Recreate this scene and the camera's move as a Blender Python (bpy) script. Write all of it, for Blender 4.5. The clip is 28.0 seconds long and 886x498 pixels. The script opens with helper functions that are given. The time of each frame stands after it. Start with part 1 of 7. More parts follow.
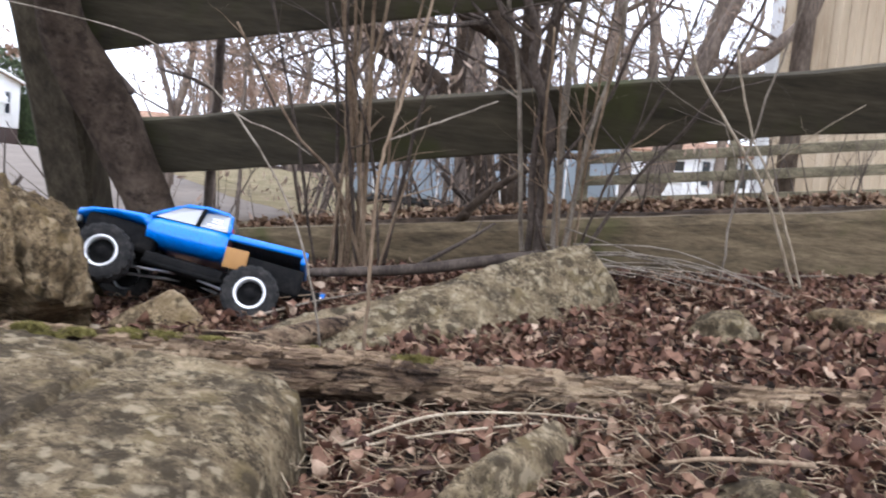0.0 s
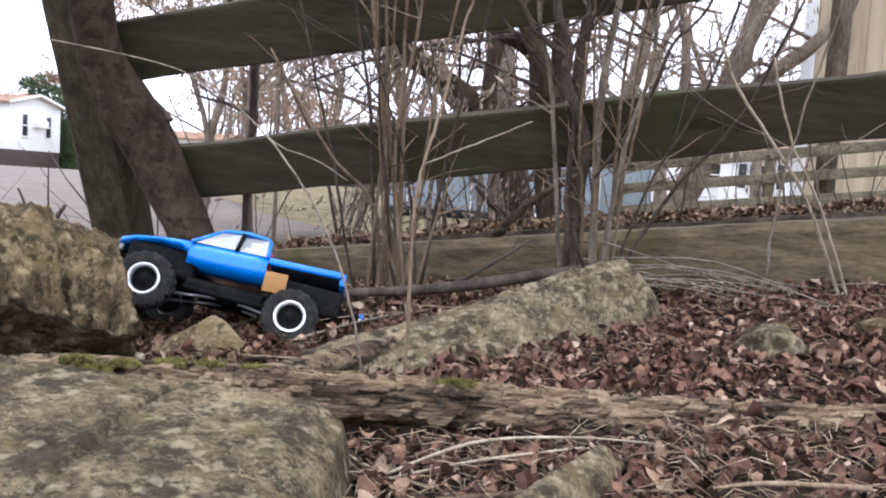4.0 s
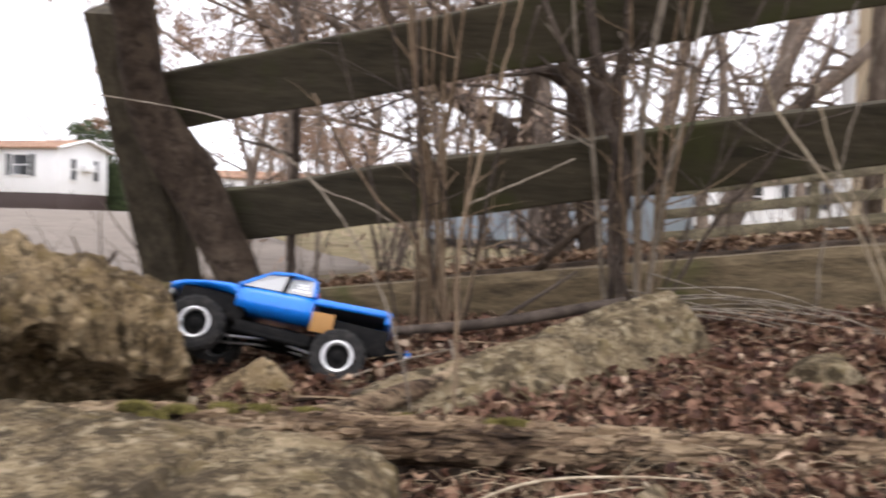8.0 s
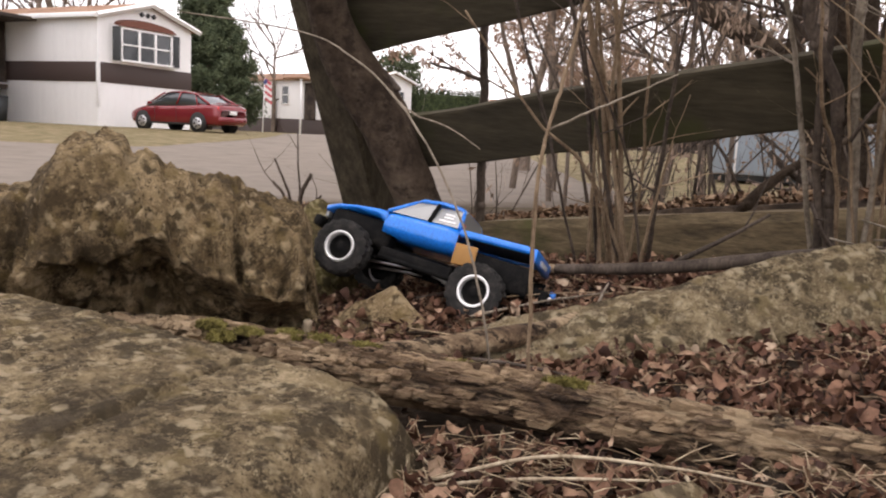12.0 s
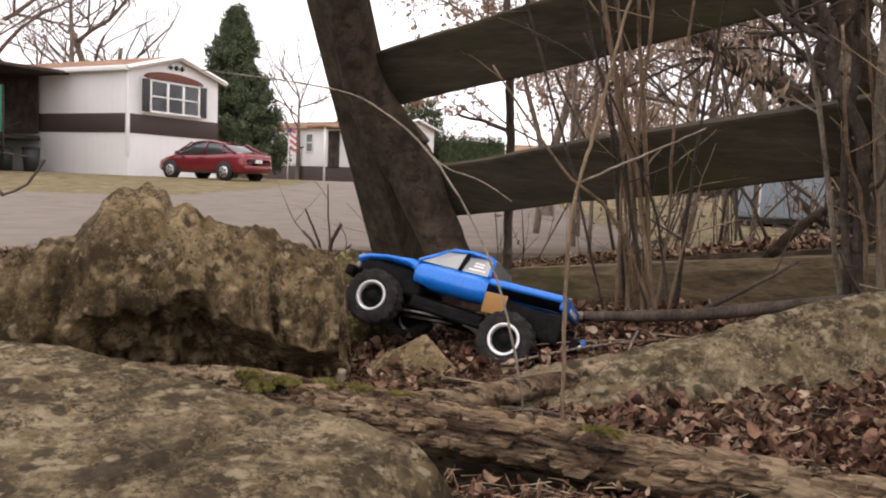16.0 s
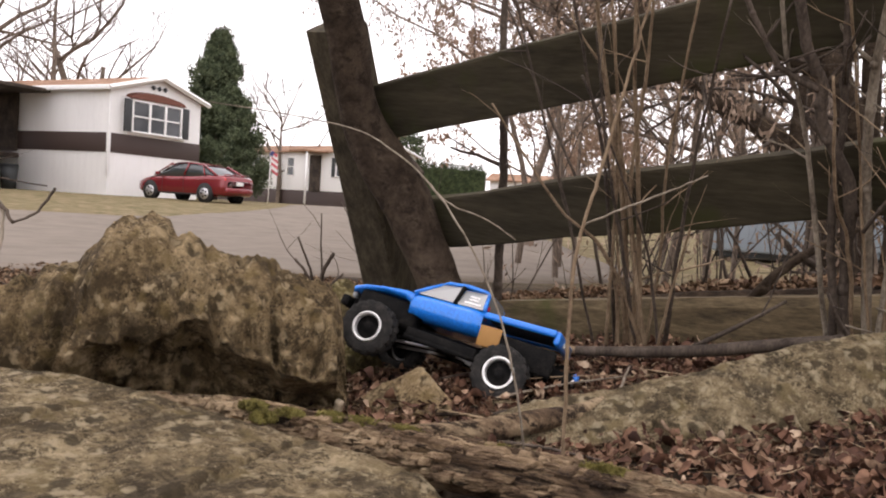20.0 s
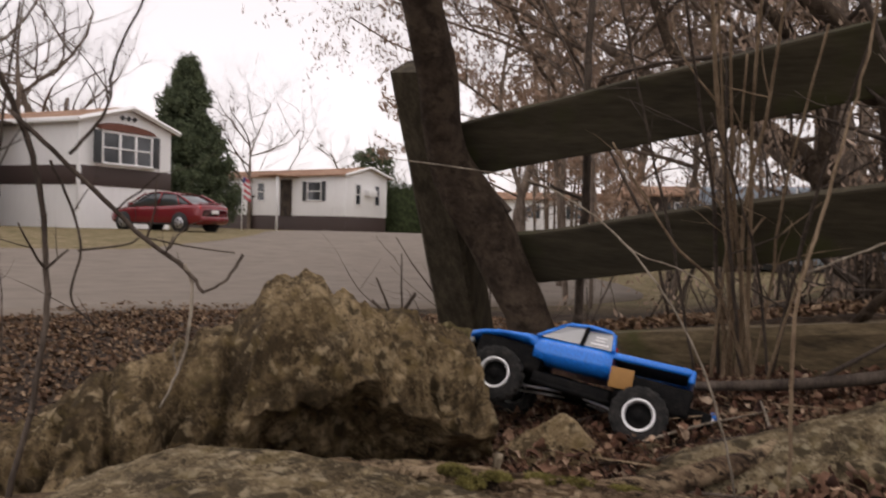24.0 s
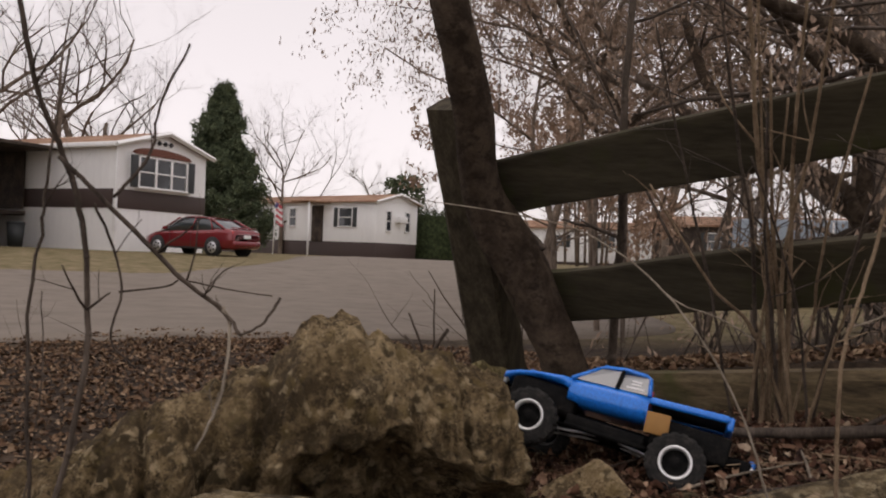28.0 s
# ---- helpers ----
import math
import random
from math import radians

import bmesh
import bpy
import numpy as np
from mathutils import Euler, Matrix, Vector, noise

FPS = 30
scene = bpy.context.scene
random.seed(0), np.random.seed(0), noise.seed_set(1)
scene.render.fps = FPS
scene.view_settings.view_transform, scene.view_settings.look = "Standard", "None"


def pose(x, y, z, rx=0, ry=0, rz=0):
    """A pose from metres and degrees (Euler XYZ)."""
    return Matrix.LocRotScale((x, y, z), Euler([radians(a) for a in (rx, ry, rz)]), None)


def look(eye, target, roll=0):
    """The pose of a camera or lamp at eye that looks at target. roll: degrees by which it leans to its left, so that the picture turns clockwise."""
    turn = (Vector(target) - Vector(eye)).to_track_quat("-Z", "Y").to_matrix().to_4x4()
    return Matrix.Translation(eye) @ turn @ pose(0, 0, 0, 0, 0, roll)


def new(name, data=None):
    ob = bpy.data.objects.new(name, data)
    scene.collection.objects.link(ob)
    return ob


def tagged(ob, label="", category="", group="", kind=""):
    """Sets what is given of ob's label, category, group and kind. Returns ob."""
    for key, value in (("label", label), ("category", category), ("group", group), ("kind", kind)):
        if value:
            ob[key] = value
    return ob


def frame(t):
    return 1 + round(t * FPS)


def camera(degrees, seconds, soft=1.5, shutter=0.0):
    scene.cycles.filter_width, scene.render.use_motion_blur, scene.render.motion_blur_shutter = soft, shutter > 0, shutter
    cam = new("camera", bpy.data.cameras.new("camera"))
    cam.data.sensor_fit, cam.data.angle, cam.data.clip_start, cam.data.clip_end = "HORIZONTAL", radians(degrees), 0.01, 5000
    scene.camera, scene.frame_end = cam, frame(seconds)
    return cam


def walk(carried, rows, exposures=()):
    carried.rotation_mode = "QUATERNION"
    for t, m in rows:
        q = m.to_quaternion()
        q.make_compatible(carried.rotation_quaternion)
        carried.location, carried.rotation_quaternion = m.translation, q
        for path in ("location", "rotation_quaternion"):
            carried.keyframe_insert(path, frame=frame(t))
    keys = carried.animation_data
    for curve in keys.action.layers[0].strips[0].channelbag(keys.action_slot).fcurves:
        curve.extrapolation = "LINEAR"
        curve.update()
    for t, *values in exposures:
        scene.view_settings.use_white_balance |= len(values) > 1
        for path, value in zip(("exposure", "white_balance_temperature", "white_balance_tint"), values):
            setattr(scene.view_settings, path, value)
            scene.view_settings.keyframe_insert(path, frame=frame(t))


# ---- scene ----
cam = camera(56.70, 28.0, soft=2.0, shutter=0.5)
# seconds, place, yaw to the left, pitch, lean to the left
ROWS = [
    (0, 0.0000, 0.0000, 0.4500, 1.402, -4.663, 5.316),
    (0.5, 0.0084, 0.0205, 0.4439, -0.868, -5.933, 5.074),
    (1, 0.0044, 0.0227, 0.4456, -0.599, -7.937, 3.737),
    (1.5, -0.0044, 0.0119, 0.4476, 0.776, -7.589, 3.917),
    (2, -0.0017, 0.0116, 0.4550, 1.726, -5.453, 3.468),
    (2.5, -0.0035, 0.0092, 0.4609, 1.414, -4.549, 3.498),
    (3, -0.0026, 0.0052, 0.4621, 2.413, -3.943, 3.250),
    (3.5, -0.0069, 0.0011, 0.4644, 3.734, -4.123, 3.416),
    (5.5, -0.0069, 0.0162, 0.4769, 4.014, -3.803, 3.657),
    (6, -0.0017, 0.0105, 0.4791, 3.942, -3.450, 3.628),
    (6.5, 0.0025, 0.0112, 0.4774, 3.590, -3.125, 3.581),
    (7, 0.0141, 0.0142, 0.4792, 1.292, -2.815, 2.994),
    (7.5, 0.0086, 0.0119, 0.4789, 0.891, -2.386, 3.037),
    (8, -0.0143, -0.0063, 0.4813, 6.792, -2.130, 1.813),
    (8.5, -0.0681, -0.0476, 0.4969, 14.112, -2.889, 1.596),
    (9, -0.1431, 0.0077, 0.5511, 11.923, -4.837, -0.193),
    (9.2, -0.0580, 0.0150, 0.5495, 14.982, -2.392, -0.285),
    (9.5, 0.1268, 0.1142, 0.5322, 27.006, -2.361, 2.099),
    (9.7, 0.2011, 0.1444, 0.5300, 30.115, -5.236, 3.838),
    (10, 0.2516, 0.2091, 0.5340, 31.663, -5.630, 1.136),
    (10.5, 0.2441, 0.2330, 0.5179, 32.439, -6.634, 0.135),
    (11, 0.2599, 0.1869, 0.4958, 29.818, -4.634, 1.619),
    (11.5, 0.2419, 0.1928, 0.4844, 28.885, -7.102, 2.301),
    (12, 0.2448, 0.2041, 0.4860, 26.858, -7.724, 2.875),
    (12.5, 0.2528, 0.1986, 0.4920, 25.926, -7.714, 2.207),
    (13, 0.2467, 0.2012, 0.4915, 26.129, -7.176, 2.997),
    (13.5, 0.2530, 0.1870, 0.4922, 27.104, -5.432, 1.508),
    (15.5, 0.2439, 0.1724, 0.4938, 29.241, -4.791, 1.914),
    (16, 0.2427, 0.1736, 0.4967, 28.595, -4.659, 2.259),
    (16.5, 0.2460, 0.1724, 0.4982, 27.804, -4.532, 2.497),
    (17, 0.2395, 0.1665, 0.4949, 26.708, -4.355, 2.927),
    (17.5, 0.2270, 0.1555, 0.4992, 26.184, -4.615, 3.692),
    (18, 0.2273, 0.1390, 0.5062, 26.327, -3.759, 4.038),
    (18.5, 0.2272, 0.1420, 0.5098, 26.138, -3.303, 4.488),
    (19, 0.2192, 0.1362, 0.5063, 26.875, -3.011, 3.987),
    (19.5, 0.2212, 0.1338, 0.5110, 27.002, -2.870, 3.885),
    (20, 0.2188, 0.1334, 0.5109, 27.195, -2.738, 3.590),
    (20.5, 0.2226, 0.1307, 0.5145, 26.725, -2.607, 3.189),
    (22.5, 0.2202, 0.1278, 0.5244, 25.928, -0.678, 2.864),
    (23, 0.1982, 0.0925, 0.5246, 29.424, 0.199, 1.414),
    (23.5, 0.0290, 0.0280, 0.5365, 28.330, -0.117, 2.815),
    (24, -0.0996, 0.0059, 0.5506, 25.024, -1.357, 1.473),
    (24.5, -0.0985, 0.0188, 0.5477, 22.919, -3.495, 2.202),
    (25, -0.0794, 0.0342, 0.5569, 23.782, -1.987, 2.829),
    (25.5, -0.0751, 0.0354, 0.5609, 24.577, -0.778, 2.405),
    (26, -0.0717, 0.0392, 0.5634, 24.675, -0.417, 2.424),
    (26.5, -0.0770, 0.0301, 0.5660, 25.433, -0.113, 2.228),
    (27, -0.0867, 0.0194, 0.5709, 26.904, 0.285, 1.815),
    (27.5, -0.0838, 0.0151, 0.5689, 26.707, 0.221, 1.822),
    (28, -0.1128, 0.0047, 0.5780, 27.143, 0.444, 2.275),
]
EXPOSURES = [(0.0, 0.73, 5720, 15), (1.0, 0.58, 6080, 16), (2.0, 0.68, 5800, 15), (3.0, 0.73, 5720, 15), (6.0, 0.63, 5850, 15), (7.0, 0.53, 6320, 17), (8.0, 0.53, 6400, 17), (9.0, 0.33, 6700, 18), (10.0, -0.32, 6900, 19), (11.0, -0.22, 6900, 19), (12.0, 0.23, 6850, 19), (13.5, 0.18, 6850, 19), (17.0, 0.04, 6850, 19), (20.5, 0.18, 6850, 19), (23.0, -0.57, 6980, 20), (24.0, -0.62, 6980, 20), (25.0, -0.32, 7050, 20), (26.0, -0.12, 7100, 20), (27.0, -0.71, 7000, 20), (28.0, -0.82, 7000, 20)]
walk(cam, [(t, pose(x, y, z, 90 + pitch, 0, yaw) @ pose(0, 0, 0, 0, 0, roll)) for t, x, y, z, yaw, pitch, roll in ROWS], EXPOSURES)

# ---------------- sky and light ----------------
world = bpy.data.worlds.new("overcast")
scene.world = world
world.use_nodes = True
wn, wl = world.node_tree.nodes, world.node_tree.links
sky = wn.new("ShaderNodeTexSky")
sky.sky_type = "NISHITA"
sky.sun_disc = False
sky.sun_elevation, sky.sun_rotation = radians(70), radians(170)
grey = wn.new("ShaderNodeHueSaturation")
grey.inputs["Saturation"].default_value = 0.12
grey.inputs["Value"].default_value = 1.0
flat = wn.new("ShaderNodeMix")
flat.data_type = "RGBA"
flat.inputs["Factor"].default_value = 0.5
flat.inputs["B"].default_value = (7.5, 7.6, 7.9, 1)
wl.new(sky.outputs["Color"], grey.inputs["Color"])
wl.new(grey.outputs["Color"], flat.inputs["A"])
wl.new(flat.outputs["Result"], wn["Background"].inputs["Color"])
wn["Background"].inputs["Strength"].default_value = 0.25
sun = new("sun", bpy.data.lights.new("sun", "SUN"))
sun.data.energy, sun.data.angle, sun.data.color = 0.8, radians(40), (1.0, 0.98, 0.95)
sun.matrix_world = look((0.6, -1.5, 10), (0, 0, 2.0))

# ---------------- helpers ----------------
def mesh_of(name, verts, faces, mats, smooth=True, slots=None):
    me = bpy.data.meshes.new(name)
    me.from_pydata([tuple(v) for v in verts], [], [tuple(f) for f in faces])
    for m in (mats if isinstance(mats, (list, tuple)) else [mats]):
        me.materials.append(m)
    if smooth:
        me.polygons.foreach_set("use_smooth", [True] * len(me.polygons))
    if slots is not None:
        me.polygons.foreach_set("material_index", slots)
    me.update()
    return me


def part(name, geo, material, parent=None, label="", smooth=True):
    """Link a bmesh or a (verts, faces) pair as one mesh object under a thing."""
    if isinstance(geo, tuple):
        me = mesh_of(name, geo[0], geo[1], material, smooth)
    else:
        me = bpy.data.meshes.new(name)
        geo.to_mesh(me)
        geo.free()
        me.materials.append(material)
        if smooth:
            me.polygons.foreach_set("use_smooth", [True] * len(me.polygons))
    ob = new(name, me)
    if parent is not None:
        ob.parent = parent
    if label:
        tagged(ob, label)
    return ob


def thing(name, m, label, category, group="", kind=""):
    ob = new(name)
    ob.empty_display_size = 0.05
    ob.matrix_world = m if isinstance(m, Matrix) else Matrix.Translation(m)
    return tagged(ob, label, category, group, kind)


def box(sx, sy, sz, at=(0, 0, 0), bevel=0.0, seg=2, turn=None):
    """A bevelled box, centred at a place."""
    bm = bmesh.new()
    bmesh.ops.create_cube(bm, size=1.0, matrix=Matrix.Diagonal((sx, sy, sz, 1)))
    if bevel:
        bmesh.ops.bevel(bm, geom=bm.edges[:], offset=bevel, segments=seg, affect="EDGES", profile=0.5)
    m = Matrix.Translation(at)
    if turn is not None:
        m = m @ Euler([radians(a) for a in turn]).to_matrix().to_4x4()
    bmesh.ops.transform(bm, matrix=m, verts=bm.verts[:])
    return bm


def rod(a, b, r1, r2=None, sides=12, caps=True):
    """A tapered round bar between two places."""
    a, b = Vector(a), Vector(b)
    bm = bmesh.new()
    d = b - a
    bmesh.ops.create_cone(bm, cap_ends=caps, segments=sides, radius1=r1, radius2=r1 if r2 is None else r2, depth=d.length)
    bmesh.ops.transform(bm, matrix=Matrix.Translation((a + b) / 2) @ d.to_track_quat("Z", "Y").to_matrix().to_4x4(), verts=bm.verts[:])
    return bm


def merge(*bms):
    """Several bmeshes as one."""
    out = bmesh.new()
    for b in bms:
        me = bpy.data.meshes.new("tmp")
        b.to_mesh(me)
        b.free()
        out.from_mesh(me)
        bpy.data.meshes.remove(me)
    return out


def smooth_path(points, n):
    """A Catmull-Rom line through places, n samples a span."""
    p = np.array(points, float)
    p = np.vstack([2 * p[0] - p[1], p, 2 * p[-1] - p[-2]])
    out = []
    for i in range(1, len(p) - 2):
        for k in range(n):
            t = k / n
            out.append(0.5 * (2 * p[i] + (p[i + 1] - p[i - 1]) * t + (2 * p[i - 1] - 5 * p[i] + 4 * p[i + 1] - p[i + 2]) * t * t
                              + (3 * p[i] - p[i - 1] - 3 * p[i + 1] + p[i + 2]) * t**3))
    out.append(p[-2])
    return np.array(out)


class Tubes:
    """Gathers many tapered, bent tubes in one vertex and face list."""

    def __init__(self):
        self.v, self.f = [], []

    def add(self, path, radii, sides=6, wobble=0.0, seed=0.0, tip=True):
        path = np.asarray(path, float)
        n = len(path)
        radii = np.interp(np.linspace(0, 1, n), np.linspace(0, 1, len(radii)), radii)
        base = len(self.v)
        tang = np.gradient(path, axis=0)
        tang /= np.sqrt((tang * tang).sum(1))[:, None] + 1e-9
        t0 = tang[0]
        side = np.array((t0[1] * 0.93 - t0[2] * 0.17, t0[2] * 0.31 - t0[0] * 0.93, t0[0] * 0.17 - t0[1] * 0.31))
        if side @ side < 1e-6:
            side = np.array((0.0, t0[2], -t0[1]))
        s = side[None, :] - tang * (tang @ side)[:, None]
        s /= np.sqrt((s * s).sum(1))[:, None] + 1e-9
        up = np.stack([tang[:, 1] * s[:, 2] - tang[:, 2] * s[:, 1], tang[:, 2] * s[:, 0] - tang[:, 0] * s[:, 2], tang[:, 0] * s[:, 1] - tang[:, 1] * s[:, 0]], 1)
        ang = np.arange(sides) * (2 * math.pi / sides)
        ca, sa = np.cos(ang)[None, :, None], np.sin(ang)[None, :, None]
        r = np.repeat(radii[:, None], sides, 1)
        if wobble:
            for i in range(n):
                for k in range(sides):
                    q = path[i] * 6 + np.array((math.cos(ang[k]), math.sin(ang[k]), seed))
                    r[i, k] *= 1 + wobble * noise.noise(Vector(q))
        ring = path[:, None, :] + r[:, :, None] * (ca * s[:, None, :] + sa * up[:, None, :])
        self.v.extend(ring.reshape(-1, 3).tolist())
        for i in range(n - 1):
            a = base + i * sides
            for k in range(sides - 1):
                self.f.append((a + k, a + k + 1, a + sides + k + 1, a + sides + k))
            self.f.append((a + sides - 1, a, a + sides, a + 2 * sides - 1))
        self.f.append(tuple(range(base + (n - 1) * sides, base + n * sides)))
        self.f.append(tuple(range(base + sides - 1, base - 1, -1)))
        return self

    def geo(self):
        return (self.v, self.f)


def grid_faces(nu, nv, wrap=False):
    f = []
    for i in range(nu - 1):
        for j in range(nv - 1 + (1 if wrap else 0)):
            j2 = (j + 1) % nv
            f.append((i * nv + j, i * nv + j2, (i + 1) * nv + j2, (i + 1) * nv + j))
    return f


def fbm(p, octaves=5, rough=0.55):
    return noise.fractal(Vector(p), rough, 2.1, octaves)


# ---------------- materials ----------------
def material(name, rough=0.8, metal=0.0):
    m = bpy.data.materials.new(name)
    m.use_nodes = True
    b = m.node_tree.nodes["Principled BSDF"]
    b.inputs["Roughness"].default_value = rough
    b.inputs["Metallic"].default_value = metal
    return m, m.node_tree.nodes, m.node_tree.links, b


def noise_tex(n, l, scale, detail=6, rough=0.6, vec=None, stretch=None, coord="Object"):
    tc = n.new("ShaderNodeTexCoord")
    src = tc.outputs[coord] if vec is None else vec
    if stretch:
        mp = n.new("ShaderNodeMapping")
        mp.inputs["Scale"].default_value = stretch
        l.new(src, mp.inputs["Vector"])
        src = mp.outputs["Vector"]
    t = n.new("ShaderNodeTexNoise")
    t.inputs["Scale"].default_value, t.inputs["Detail"].default_value, t.inputs["Roughness"].default_value = scale, detail, rough
    l.new(src, t.inputs["Vector"])
    return t


def ramp(n, l, fac, stops):
    r = n.new("ShaderNodeValToRGB")
    e = r.color_ramp.elements
    while len(e) < len(stops):
        e.new(0.5)
    for el, (pos, col) in zip(e, stops):
        el.position, el.color = pos, (*col, 1)
    l.new(fac, r.inputs["Fac"])
    return r


def mix(n, l, fac, a, b):
    m = n.new("ShaderNodeMix")
    m.data_type = "RGBA"
    for key, val in (("Factor", fac), ("A", a), ("B", b)):
        if isinstance(val, (int, float)):
            m.inputs[key].default_value = val
        elif isinstance(val, tuple):
            m.inputs[key].default_value = (*val, 1)
        else:
            l.new(val, m.inputs[key])
    return m.outputs["Result"]


def bump(n, l, bsdf, height, strength=0.4, dist=0.01):
    b = n.new("ShaderNodeBump")
    b.inputs["Strength"].default_value, b.inputs["Distance"].default_value = strength, dist
    l.new(height, b.inputs["Height"])
    l.new(b.outputs["Normal"], bsdf.inputs["Normal"])


def two_tone(name, dark, mid, light, scale, rough=0.85, stretch=None, bump_s=0.4, bump_d=0.01, fine=8.0, spec=0.3, patch=None, patch_scale=1.0, patch_at=0.6, coord="Object", vary=0.0):
    """A surface with grain at two scales, relief, and if wanted patches of another colour."""
    m, n, l, b = material(name, rough)
    b.inputs["Specular IOR Level"].default_value = spec
    a = noise_tex(n, l, scale, 8, 0.65, stretch=stretch, coord=coord)
    f = noise_tex(n, l, scale * fine, 4, 0.6, stretch=stretch, coord=coord)
    both = n.new("ShaderNodeMath")
    both.operation = "MULTIPLY_ADD"
    l.new(f.outputs["Fac"], both.inputs[0])
    both.inputs[1].default_value = 0.45
    l.new(a.outputs["Fac"], both.inputs[2])
    half = n.new("ShaderNodeMath")
    half.operation = "SUBTRACT"
    l.new(both.outputs[0], half.inputs[0])
    half.inputs[1].default_value = 0.22
    col = ramp(n, l, half.outputs[0], [(0.3, dark), (0.5, mid), (0.72, light)]).outputs["Color"]
    if patch:
        p = noise_tex(n, l, patch_scale, 5, 0.6, coord=coord)
        k = ramp(n, l, p.outputs["Fac"], [(patch_at - 0.04, (0, 0, 0)), (patch_at + 0.06, (1, 1, 1))])
        col = mix(n, l, k.outputs["Color"], col, patch)
    if vary:
        oi = n.new("ShaderNodeObjectInfo")
        hs = n.new("ShaderNodeHueSaturation")
        mr = n.new("ShaderNodeMapRange")
        mr.inputs["To Min"].default_value, mr.inputs["To Max"].default_value = 1 - vary, 1 + vary
        l.new(oi.outputs["Random"], mr.inputs["Value"])
        l.new(mr.outputs["Result"], hs.inputs["Value"])
        l.new(col, hs.inputs["Color"])
        col = hs.outputs["Color"]
    l.new(col, b.inputs["Base Color"])
    bump(n, l, b, half.outputs[0], bump_s, bump_d)
    return m


def plain(name, col, rough=0.5, metal=0.0, grain=0.06, scale=30.0, bump_s=0.05, coat=0.0, spec=0.5):
    """A nearly even finish with slight mottling."""
    m, n, l, b = material(name, rough, metal)
    b.inputs["Specular IOR Level"].default_value = spec
    b.inputs["Coat Weight"].default_value = coat
    t = noise_tex(n, l, scale, 4)
    lo, hi = tuple(c * (1 - grain) for c in col), tuple(min(1, c * (1 + grain)) for c in col)
    l.new(ramp(n, l, t.outputs["Fac"], [(0.35, lo), (0.65, hi)]).outputs["Color"], b.inputs["Base Color"])
    if bump_s:
        bump(n, l, b, t.outputs["Fac"], bump_s, 0.002)
    return m


